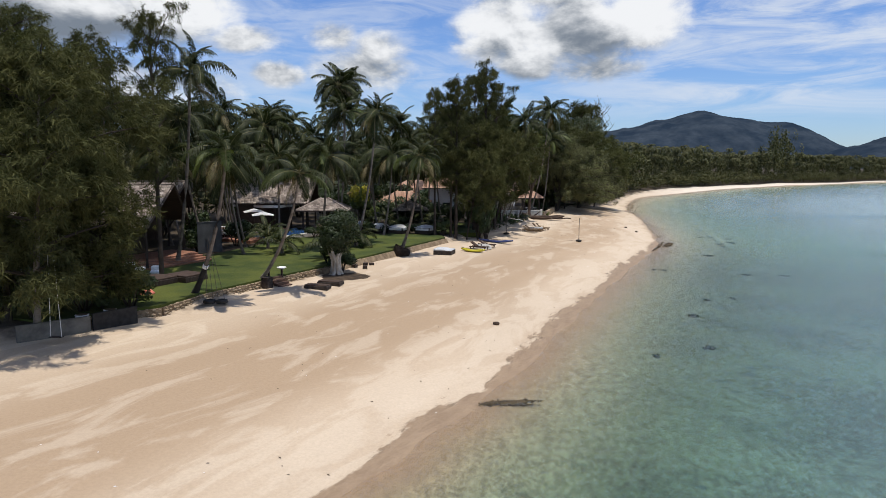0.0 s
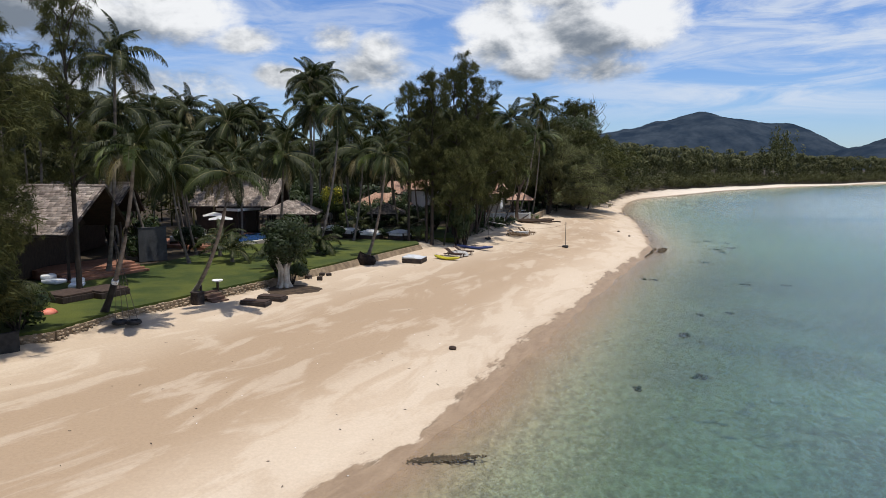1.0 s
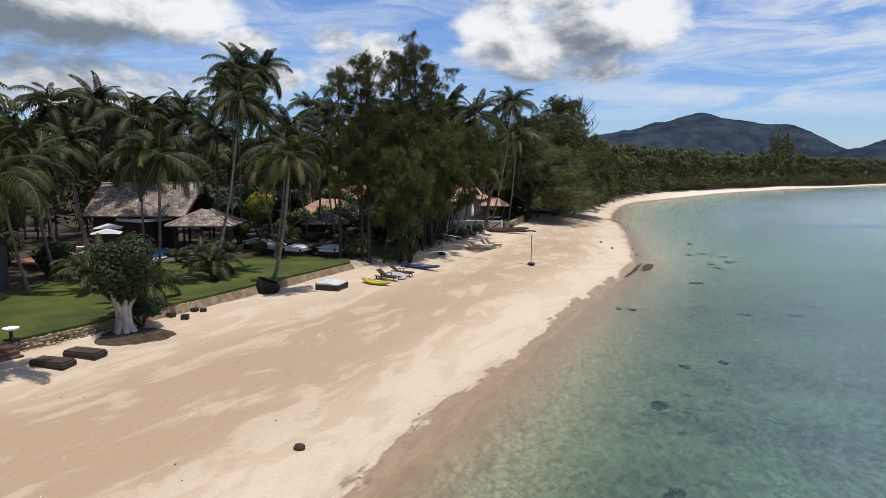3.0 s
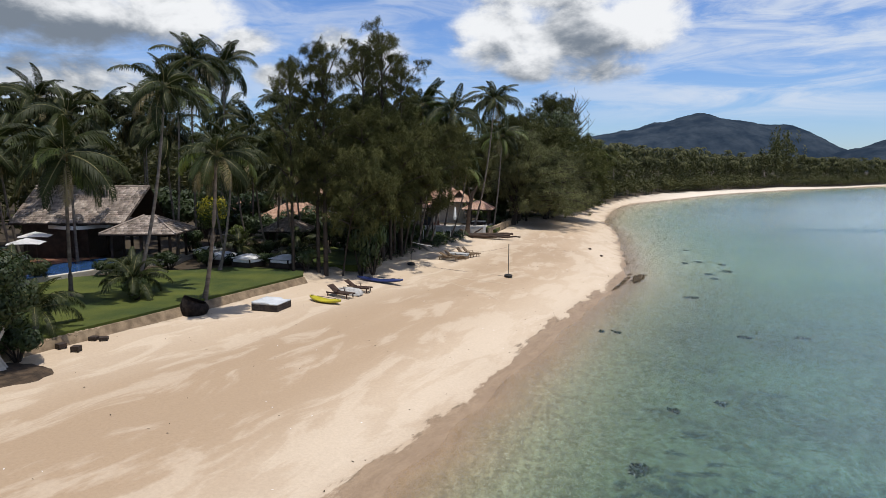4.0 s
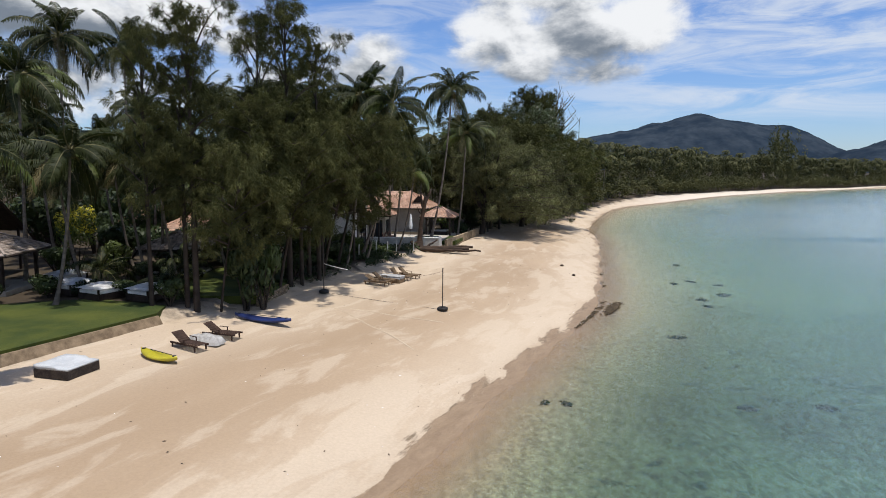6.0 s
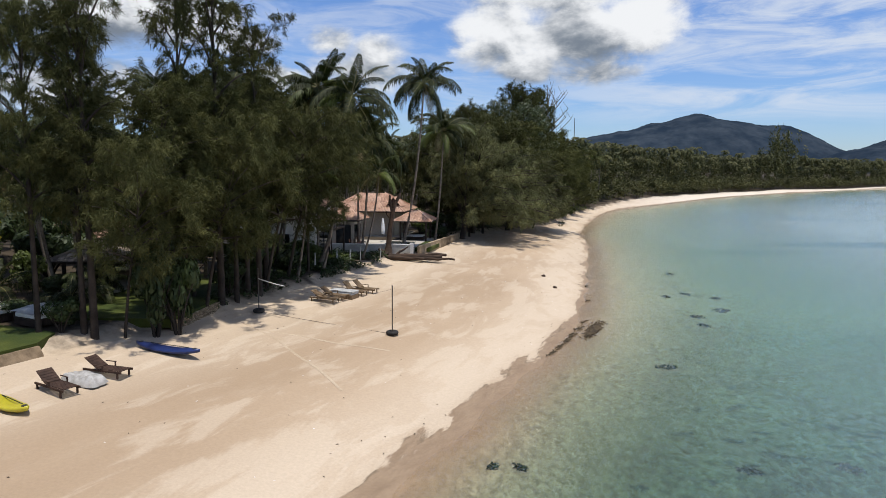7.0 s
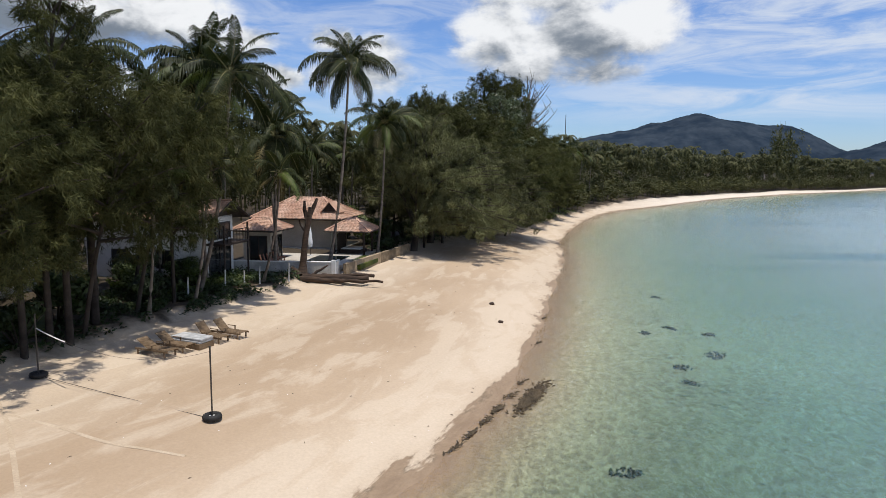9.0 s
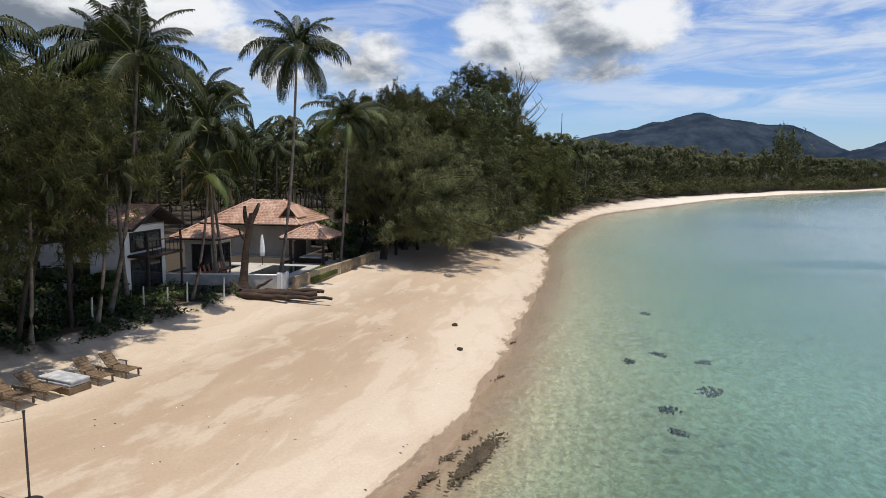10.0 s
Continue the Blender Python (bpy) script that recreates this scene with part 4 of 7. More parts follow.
BUSH_MESHES = [(stems(1.0, 1.6, i), leafy("crown", lobes_for(1.1, 1.7, 7, i), 1500, 0.10, m, i)) for i, m in ((1, LEAF), (2, LEAF), (3, LIGHT_LEAF), (4, LEAF))]


def bush(x, y, kind, wide, high, turn=0.0, z=None, label="dense dark green leafy shrub"):
    t = thing("bush", placed(x, y, z, turn), label, "bush", "shrubs")
    t.scale = (wide, wide, high)
    child("stem", BUSH_MESHES[kind][0], t)
    child("crown", BUSH_MESHES[kind][1], t)


def fig_tree(x, y):
    t = thing("fig_tree", placed(x, y), "round-crowned fig tree with a pale fluted trunk standing in sand", "tree")
    bm = bmesh.new()
    for i in range(7):
        a = i * math.tau / 7
        r0, r1 = 0.42, 0.75 + 0.2 * (i % 2)
        tube([(r0 * 1.3 * math.cos(a), r0 * 1.3 * math.sin(a), -0.15), (0.26 * math.cos(a), 0.26 * math.sin(a), 0.5), (0.24 * math.cos(a), 0.24 * math.sin(a), 1.3), (r1 * math.cos(a), r1 * math.sin(a), 2.5)],
             (0.22, 0.17, 0.15, 0.09), 6, bm)
    part("trunk", bm, PALE_BARK, t, smooth=True)
    lobes = [(0.8 * math.cos(i * 2.4) * (i % 3) / 1.6, 0.8 * math.sin(i * 2.4) * (i % 3) / 1.6, 2.5 + 0.36 * (i % 6), 1.0) for i in range(14)]
    child("crown", leafy("crown", lobes, 8500, 0.115, LEAF, 5), t)


fig_tree(-8.4, 49.8)


GLOSSY_LEAF = leaf("glossy_leaf", (0.030, 0.042, 0.014), (0.085, 0.095, 0.034), 0.12, 0.32, 0.5)


def broadleaf_tree(x, y, high, reach, seed):
    """A ragged broad-leaved tree: forked limbs that each end in an uneven cluster of leaves."""
    rnd = random.Random(seed)
    t = thing("broadleaf_tree", placed(x, y), "tall ragged tree with small glossy leaves above the beach", "tree", "broad-leaved trees")
    part("trunk", tube([(0, 0, -0.2), (0.1, 0.1, high * 0.25), (0.3, 0, high * 0.5)], (0.4, 0.3, 0.2), 8), DARK_BARK, t, smooth=True)
    v, f, lobes = [], [], []
    for i in range(46):
        a, u = i * 2.4 + rnd.uniform(-0.3, 0.3), (i + 0.5) / 46
        r = reach * math.sqrt(1 - (0.9 * u - 0.15) ** 2) * rnd.uniform(0.35, 1.05)
        end = (r * math.cos(a), r * math.sin(a), high * (0.38 + 0.62 * u * rnd.uniform(0.9, 1.06)))
        tube_data(curve_points((0.2, 0, high * rnd.uniform(0.22, 0.5)), (end[0] * 0.4, end[1] * 0.4, end[2] * 0.75), end, 7), np.linspace(0.12, 0.025, 7), 5, v, f)
        lobes.append((*end, rnd.uniform(0.6, 1.25)))
        lobes.append((end[0] * 0.75, end[1] * 0.75, end[2] - rnd.uniform(0.4, 1.4), rnd.uniform(0.5, 1.0)))
    child("branchwork", mesh_of("branchwork", v, f, DARK_BARK), t)
    child("crown", leafy("crown", lobes, 15000, 0.17, GLOSSY_LEAF, seed), t)


broadleaf_tree(24.5, 145.0, 18.0, 5.2, 61)
broadleaf_tree(31.0, 153.0, 20.0, 5.6, 62)
broadleaf_tree(19.0, 139.0, 17.0, 4.6, 63)


def low_palm(x, y, size, n, seed, label="young palm with arching fronds growing from the lawn"):
    rnd = random.Random(seed)
    t = thing("young_palm", placed(x, y), label, "palm tree", "young palms")
    part("trunk", tube([(0, 0, -0.1), (0.02, 0, 0.4 * size), (0.03, 0, 0.9 * size)], (0.16, 0.14, 0.1), 7), BARK, t, smooth=True)
    for i in range(n):
        k = (0, 1, 1, 2, 2, 3)[i % 6]
        child("frond", FRONDS[k], t, Matrix.Translation((0.03, 0, 0.85 * size)) @ pose(0, 0, 0, 0, 0, i * 137.5 + rnd.uniform(-15, 15)) @ Matrix.Scale(size * 0.52 * rnd.uniform(0.85, 1.1), 4))


for i, (x, y, s, n) in enumerate(((-8.9, 63.0, 1.15, 16), (-14.6, 57.5, 1.1, 12), (-12.0, 69.0, 1.0, 10), (-9.6, 54.6, 1.2, 14), (-18.5, 66.0, 1.2, 12), (-7.8, 79.5, 1.3, 12), (-3.4, 82.0, 1.2, 12), (-19.5, 37.0, 1.3, 12),
                                  (-5.0, 90.0, 1.5, 12), (3.0, 105.5, 1.4, 12), (-16.8, 60.8, 1.1, 10), (-2.0, 77.0, 1.0, 10), (-22.0, 34.6, 1.3, 12))):
    low_palm(x, y, s, n, 200 + i)

# ---- distant and background woods ----


def wood_palm(seed):
    """A light palm of height 1 for woods seen from afar: trunk apart, crown as triangles in metres."""
    rnd = np.random.RandomState(seed)
    tri = []
    for i in range(17):
        a, p0 = i * 2.4 + rnd.uniform(-0.3, 0.3), rnd.uniform(-0.55, 1.25)
        d, s = np.array((math.cos(a), math.sin(a), 0)), np.array((-math.sin(a), math.cos(a), 0))
        l = rnd.uniform(2.9, 4.2)
        p, q = np.zeros(3), p0
        for k in range(9):
            q -= 0.2 + 0.02 * k
            nxt = p + l / 9 * (d * math.cos(q) + np.array((0, 0, math.sin(q))))
            w = 0.85 * math.sin(math.pi * min(1.0, 0.25 + 0.08 * k)) * l / 4
            for side in (-1, 1):
                tri += [p, nxt, (p + nxt) / 2 + side * s * w * 0.8 + d * 0.25 * w + np.array((0, 0, -0.75 * w * rnd.uniform(0.6, 1.3)))]
            p = nxt
    return np.array(tri)


def wood_tree(seed):
    """Leaf triangles of a ragged broad tree that fills a unit box: x, y within 1, z from 0 to 1."""
    rnd = np.random.RandomState(seed)
    n, k = 330, 16
    c = rnd.normal(0, 1, (k, 3)) * np.array((0.42, 0.42, 0.19)) + np.array((0, 0, 0.6))
    p = c[rnd.randint(0, k, n)] + rnd.normal(0, 1, (n, 3)) * np.array((0.17, 0.17, 0.065))
    p[:, 2] = np.clip(p[:, 2], 0.05, 1.03)
    e = rnd.normal(0, 1, (n, 2, 3)) * np.array((0.13, 0.13, 0.03))
    return np.stack((p, p + e[:, 0], p + e[:, 1]), 1).reshape(-1, 3)


WOOD_PALMS, WOOD_TREES = [wood_palm(i) for i in range(6)], [wood_tree(20 + i) for i in range(6)]


def scatter_woods(name, spots, label, seed, palms=0.5):
    """Many trees joined into one mesh."""
    rnd = np.random.RandomState(seed)
    out = []
    for x, y, z, h, w in spots:
        a = rnd.uniform(0, math.tau)
        spin = np.array(((math.cos(a), math.sin(a), 0), (-math.sin(a), math.cos(a), 0), (0, 0, 1)))
        at = np.array((x, y, z))
        stem = 0.12 * np.array([(math.cos(q), math.sin(q), 0) for q in (0.0, 2.1, 4.2)])
        if rnd.rand() < palms:
            top = np.array((*rnd.uniform(-0.06, 0.06, 2) * h, h))
            out.append(at + top + (WOOD_PALMS[rnd.randint(6)] @ spin) * w)
        else:
            top = np.array((0, 0, h * 0.7))
            out.append(at + (WOOD_TREES[rnd.randint(6)] @ spin) * np.array((2.7 * w, 2.7 * w, h)))
        low = at - np.array((0, 0, 0.4))
        out.append(np.array([low + stem[0], low + stem[1], at + top, low + stem[1], low + stem[2], at + top, low + stem[2], low + stem[0], at + top]))
    verts = np.vstack(out)
    ob = new(name, mesh_of(name, verts, np.arange(len(verts)).reshape(-1, 3), WOODS))
    return tagged(ob, label, "woods", "", "stuff")


def along_coast(lo, hi, depth0, depth1, count, seed, h0, h1):
    rnd = np.random.RandomState(seed)
    run = np.r_[0, np.cumsum(np.linalg.norm(np.diff(SCRUB_LINE, axis=0), axis=1))]
    out = []
    for i in range(count):
        a = rnd.uniform(lo, hi)
        k = min(np.searchsorted(run, a) - 1, len(SCRUB_LINE) - 2)
        d = SCRUB_LINE[k + 1] - SCRUB_LINE[k]
        d /= np.linalg.norm(d)
        p = SCRUB_LINE[k] + (a - run[k]) * d + np.array((-d[1], d[0])) * rnd.uniform(depth0, depth1)
        out.append((p[0], p[1], 0.0, rnd.uniform(h0, h1), rnd.uniform(0.8, 1.25)))
    z = heights([q[:2] for q in out])[0]
    return [(q[0], q[1], k, q[3], q[4]) for q, k in zip(out, z)]


RUN0 = float(offset(SCRUB_LINE, [(40, 170)])[1][0])
scatter_woods("far_woods", along_coast(RUN0, RUN0 + 560, 3, 60, 1050, 1, 10, 18), "belt of palms and trees along the far bay", 5, 0.72)
scatter_woods("far_undergrowth", along_coast(RUN0 - 20, RUN0 + 560, 0.5, 14, 520, 2, 3, 7), "low scrub along the back of the far beach", 6, 0.0)
rnd = np.random.RandomState(9)
grove = np.c_[rnd.uniform(-120, 30, 1300), rnd.uniform(30, 290, 1300)]
gz, _, _, gv = heights(grove)
spots = [(x, y, z, rnd.uniform(9, 16), rnd.uniform(0.9, 1.3)) for (x, y), z, v in zip(grove, gz, gv) if v > 30 and not (v < 42 and 95 < y < 130) and (v < 75 or y > 120)]
tall = [(x, y, 3.0, h, 1.7) for x, y, h in ((186, 388, 27), (190, 392, 31), (194, 394, 29), (182, 386, 23), (199, 398, 26), (178, 384, 20), (204, 404, 22), (188, 390, 28), (196, 396, 30))]
scatter_woods("tall_woods", tall, "clump of taller dark trees above the far palms", 17, 0.0)
scatter_woods("inland_woods", spots, "dense dark palm grove and trees behind the houses", 7, 0.45)

# ---- lawn, retaining wall ----
LAWN = ((-24.5, 33.5), (-19.6, 31.6), (-15.5, 35.6), (-14.7, 39.4), (-12.5, 44.0), (-9.7, 49.9), (-6.4, 57.4), (-3.7, 63.9), (-0.4, 71.6), (-0.8, 73.6), (-6.0, 75.5), (-12.2, 72.8), (-17.0, 69.5), (-20.2, 57.0), (-23.5, 50.0), (-26.5, 43.0))


FAR_LAWN = ((-3.0, 76.6), (3.6, 76.7), (4.0, 79.0), (4.2, 82.0), (3.6, 88.0), (0.8, 92.0), (-3.0, 91.0))


def build_lawn(outline, label):
    bm = bmesh.new()
    f = bm.faces.new([bm.verts.new((x, y, 2.12)) for x, y in outline])
    r = bmesh.ops.extrude_face_region(bm, geom=[f])
    for g in r["geom"]:
        if isinstance(g, bmesh.types.BMVert):
            g.co.z -= 0.5
    bmesh.ops.recalc_face_normals(bm, faces=bm.faces)
    solid("lawn", bm, GRASS, Matrix(), label, "lawn", "", "structure")


build_lawn(LAWN, "mown green lawn above the beach")
build_lawn(FAR_LAWN, "yellow-green sunlit lawn behind the casuarinas")


def stone_mesh(seed):
    rnd = random.Random(seed)
    bm = bmesh.new()
    bmesh.ops.create_icosphere(bm, subdivisions=1, radius=0.5)
    for v in bm.verts:
        v.co = Vector((v.co.x * rnd.uniform(0.8, 1.15), v.co.y * rnd.uniform(0.7, 1.1), v.co.z * rnd.uniform(0.75, 1.1)))
    me = bpy.data.meshes.new("stone")
    bm.to_mesh(me)
    bm.free()
    me.materials.append(STONE)
    return me


EARTH = surface("brown_earth", (0.13, 0.092, 0.056), (0.25, 0.182, 0.114), 2.0, 0.95, 0.6, 14.0)
STONES = [stone_mesh(i) for i in range(6)]


def build_stone_wall(points):
    line = np.array(points, float)
    seg = np.linalg.norm(np.diff(line, axis=0), axis=1)
    run = np.r_[0, np.cumsum(seg)]
    wall = thing("retaining_wall", Matrix(), "low retaining wall of rounded tan stones edging the lawn", "wall", "", "structure")
    bm = bmesh.new()
    for a, b, start in zip(line, line[1:], run):
        d = (b - a) / np.linalg.norm(b - a)
        n = np.array((d[1], -d[0]))
        bank = 0.5 if start > 20 else 0.0
        p = [(*(q + n * o), z) for q, o in ((a, 0.02), (b, 0.02), (b, 0.16), (a, 0.16)) for z in (1.2,)]
        lo = [bm.verts.new((q[0] + n[0] * bank * (i > 1), q[1] + n[1] * bank * (i > 1), q[2])) for i, q in enumerate(p)]
        hi = [bm.verts.new((q[0], q[1], 1.98)) for q in p]
        bm.faces.new(hi)
        for i in range(4):
            bm.faces.new((lo[i], lo[(i + 1) % 4], hi[(i + 1) % 4], hi[i]))
    part("mortar", bm, EARTH, wall)
    rnd = random.Random(4)
    a = 0.1
    while a < run[-1] - 0.1:
        k = int(np.searchsorted(run, a)) - 1
        d = (line[k + 1] - line[k]) / seg[k]
        n = np.array((d[1], -d[0]))
        if a > 27.5:
            break
        for row in range(5):
            q = line[k] + d * (a - run[k] + rnd.uniform(-0.08, 0.08)) + n * (0.15 + 0.04 * (3 - row) + rnd.uniform(-0.03, 0.04))
            z = 1.42 + row * 0.135 + rnd.uniform(-0.03, 0.03)
            s = rnd.uniform(0.13, 0.23)
            child("stone", STONES[rnd.randrange(6)], wall, Matrix.LocRotScale((q[0], q[1], z), Euler((rnd.uniform(-0.3, 0.3), rnd.uniform(-0.3, 0.3), math.atan2(d[1], d[0]))), (s * 1.35, s, s * 0.85)))
        a += 0.285


# ---- buildings ----
HOUSE = 5.0


def slope(name, origin, along, up, cols, rows, mat, parent, inside=None, seed=0, thick=0.03, label=""):
    """A roof slope laid with overlapping pieces. along, up: full vectors; inside(u, w) cuts the outline."""
    rnd = random.Random(seed)
    o, a, b = np.array(origin, float), np.array(along, float), np.array(up, float)
    n = np.cross(a, b)
    n /= np.linalg.norm(n)
    verts, faces = [], []
    for r in range(rows):
        shift = rnd.random()
        for c in range(-1, cols):
            u0, u1 = (c + shift) / cols, (c + shift + 0.94) / cols
            u0, u1 = max(0, u0), min(1, u1)
            if u1 - u0 < 0.2 / cols:
                continue
            w0, w1 = r / rows - rnd.uniform(0, 0.25) / rows, min(1.0, (r + 1.25) / rows)
            if inside and not inside((u0 + u1) / 2, (w0 + w1) / 2):
                continue
            k = len(verts)
            low, high = n * (thick + rnd.uniform(0, 0.02)), n * 0.004
            quad = [o + a * u0 + b * w0, o + a * u1 + b * w0, o + a * u1 + b * w1, o + a * u0 + b * w1]
            verts += [quad[0] + low, quad[1] + low, quad[2] + high, quad[3] + high, quad[0], quad[1]]
            faces += [(k, k + 1, k + 2, k + 3), (k + 4, k + 5, k + 1, k), (k + 4, k, k + 3), (k + 5, k + 2, k + 1)]
    return child(name, mesh_of(name, verts, faces, mat), parent, None, label, "stuff")


def plate(points, thick, mat, parent, name, label=""):
    """A flat board with the outline given and a thickness downwards."""
    bm = bmesh.new()
    f = bm.faces.new([bm.verts.new(p) for p in points])
    f.normal_update()
    if f.normal.z < 0:
        f.normal_flip()
    r = bmesh.ops.extrude_face_region(bm, geom=[f])
    for g in r["geom"]:
        if isinstance(g, bmesh.types.BMVert):
            g.co.z -= thick
    bmesh.ops.recalc_face_normals(bm, faces=bm.faces)
    return part(name, bm, mat, parent, label)


def gable_house(x, y, ridge, eave, half, length, over, roof, wall, label, cell=0.34, turn=HOUSE, base=2.1, name="house", beach_wall=True):
    """Ridge along local x, gable at x = 0 to the sea; base z is the floor."""
    t = thing(name, pose(x, y, base, 0, 0, turn), label, "house")
    zr, ze = ridge - base, eave - base
    for side in (-1, 1):
        up = (0, -side * half, zr - ze)
        run = math.hypot(half, zr - ze)
        o = (-length, side * half, ze) if side < 0 else (-over, side * half, ze)
        a = (length - over, 0, 0) if side < 0 else (-(length - over), 0, 0)
        # the gable end juts out towards the ridge
        o = np.array(o)
        slope("roof_shingles", o, a, up, max(4, int((length - over) / cell)), max(4, int(run / (cell * 0.8))), roof, t, seed=side + 5)
        plate([(-length, side * half, ze - 0.03), (-over, side * half, ze - 0.03), (0, 0, zr - 0.03), (-length, 0, zr - 0.03)], 0.14, TIMBER, t, "roof")
        # the triangle of roof that reaches out to the peak
        slope("roof_shingles", (-over, side * half, ze) if side < 0 else (0, side * half, ze), (over, 0, 0) if side < 0 else (-over, 0, 0), up, max(2, int(over / cell)), max(4, int(run / (cell * 0.8))), roof, t,
              inside=(lambda u, w: u < w) if side < 0 else (lambda u, w: 1 - u < w), seed=side + 15)
        part("bargeboard", tube([(-over, side * half, ze - 0.05), (-0.02, side * 0.02, zr - 0.05)], 0.11, 4), TIMBER, t)
    part("ridge_cap", tube([(-length, 0, zr + 0.03), (0.05, 0, zr + 0.03)], 0.12, 6), roof, t)
    w = half * 0.8
    part("wall", box(-length + 0.6, -w, 0, -over - 3.4, w, ze + 0.02, 0.0), wall, t)
    tri = bmesh.new()
    vs = [tri.verts.new(p) for p in ((-over - 2.6, -w, ze), (-over - 2.6, w, ze), (-over - 2.6, 0, zr - 0.25), (-over - 2.8, -w, ze), (-over - 2.8, w, ze), (-over - 2.8, 0, zr - 0.25))]
    for q in ((0, 1, 2), (5, 4, 3), (0, 3, 4, 1), (1, 4, 5, 2), (2, 5, 3, 0)):
        tri.faces.new([vs[i] for i in q])
    part("gable_wall", tri, TIMBER, t)
    for s in (-1, 1):
        for px_ in (-over - 0.3, -over - length * 0.45):
            part("post", tube([(px_, s * (half - 0.5), 0), (px_, s * (half - 0.5), ze + 0.1)], 0.1, 8), TIMBER, t)
    return t


def hip_house(x, y, half_x, half_y, apex, eave, roof, label, posts=True, cell=0.32, turn=HOUSE, base=2.1, ridge_half=0.0, name="pavilion", wall=None, category="pavilion", inset=0.7):
    """A hipped roof on posts or walls, centred at x, y."""
    t = thing(name, pose(x, y, base, 0, 0, turn), label, category)
    za, ze = apex - base, eave - base
    corners = [(-half_x, -half_y), (half_x, -half_y), (half_x, half_y), (-half_x, half_y)]
    tops = [(-ridge_half, 0), (ridge_half, 0), (ridge_half, 0), (-ridge_half, 0)]
    for i in range(4):
        p, q = np.array(corners[i], float), np.array(corners[(i + 1) % 4], float)
        m0, m1 = np.array(tops[i], float), np.array(tops[(i + 1) % 4], float)
        span = np.linalg.norm(q - p)
        d = (q - p) / span
        inward = np.array((-d[1], d[0]))
        depth = abs((m0 - p) @ inward)
        up = (*(inward * depth), za - ze)
        f0, f1 = ((m0 - p) @ d) / span, ((m1 - p) @ d) / span
        slope("roof_shingles", (*p, ze), (*(q - p), 0), up, max(4, int(span / cell)), max(4, int(math.hypot(depth, za - ze) / (cell * 0.8))), roof, t,
              inside=lambda u, w, f0=f0, f1=f1: f0 * w <= u <= 1 - (1 - f1) * w, seed=i + int(x * 7) % 50)
        part("hip_cap", tube([(*p, ze + 0.04), (*m0, za + 0.04)], 0.09, 5), roof, t)
    under = bmesh.new()
    lo = [under.verts.new((*c, ze - 0.06)) for c in corners]
    edge = [under.verts.new((*c, ze - 0.005)) for c in corners]
    hi = [under.verts.new((*c, za - 0.02)) for c in tops[:2]] if ridge_half else [under.verts.new((0, 0, za - 0.02))]
    under.faces.new(lo[::-1])
    for i in range(4):
        under.faces.new((lo[i], lo[(i + 1) % 4], edge[(i + 1) % 4], edge[i]))
    if ridge_half:
        under.faces.new((edge[0], edge[1], hi[1], hi[0]))
        under.faces.new((edge[1], edge[2], hi[1]))
        under.faces.new((edge[2], edge[3], hi[0], hi[1]))
        under.faces.new((edge[3], edge[0], hi[0]))
    else:
        for i in range(4):
            under.faces.new((edge[i], edge[(i + 1) % 4], hi[0]))
    part("roof", under, TIMBER, t)
    for i in range(4):
        p, q = corners[i], corners[(i + 1) % 4]
        part("fascia", tube([(*p, ze - 0.07), (*q, ze - 0.07)], 0.09, 4), TIMBER, t)
    if posts:
        for cx, cy in corners + ([(0, -half_y), (0, half_y)] if half_x > 2.8 else []):
            sx, sy = cx - math.copysign(inset, cx) if cx else 0, cy - math.copysign(inset, cy)
            part("post", box(sx - 0.1, sy - 0.1, 0, sx + 0.1, sy + 0.1, ze - 0.05, 0.015), TIMBER, t)
    if wall:
        part("wall", box(-half_x + inset, -half_y + inset, 0, half_x - inset, half_y - inset, ze - 0.06, 0.0), wall, t)
    part("floor_slab", box(-half_x + 0.3, -half_y + 0.3, -0.25, half_x - 0.3, half_y - 0.3, 0.12, 0.02), PAVING, t)
    return t


# shingled houses of the resort
gable_house(-21.5, 51.8, 8.3, 5.3, 4.6, 14.0, 0.5, SHINGLE, TIMBER, "dark timber beach house with a grey shingle gable roof", base=2.25)
gable_house(-16.6, 82.1, 8.3, 5.4, 4.6, 9.8, 0.5, SHINGLE, TIMBER, "large dark hall with a weathered shingle gable roof", base=2.25)
gable_house(-25.6, 64.0, 8.2, 5.6, 3.6, 7.0, 0.5, SHINGLE, TIMBER, "dark timber house with a shingle roof behind palms", base=2.25)
hip_house(-14.9, 78.2, 3.0, 2.7, 6.0, 4.7, SHINGLE, "open pool pavilion with a hipped shingle roof", base=2.25, ridge_half=0.4)
hip_house(-5.2, 86.0, 2.3, 2.3, 5.3, 4.2, SHINGLE, "small open pavilion with a pale hipped shingle roof", base=2.15)


def flat_canopy(x, y, w, d):
    t = thing("canopy", pose(x, y, 2.2, 0, 0, FACING), "flat-roofed bar canopy with a white edge", "canopy")
    part("roof", box(-d, -w, 2.75, d, w, 2.9, 0.02), GREY_WALL, t)
    for s in (-1, 1):
        part("fascia", box(-d - 0.04, s * w - 0.04 if s > 0 else -w - 0.04, 2.66, d + 0.04, w + 0.04 if s > 0 else -w + 0.04, 2.96, 0.01), WHITE_WALL, t, "white painted edge board")
        for q in (-1, 1):
            part("post", box(q * (d - 0.3) - 0.09, s * (w - 0.3) - 0.09, 0, q * (d - 0.3) + 0.09, s * (w - 0.3) + 0.09, 2.76, 0.01), TIMBER, t)
    part("fascia", box(d + 0.003, -w, 2.66, d + 0.06, w, 2.96, 0.01), WHITE_WALL, t, "white painted edge board")


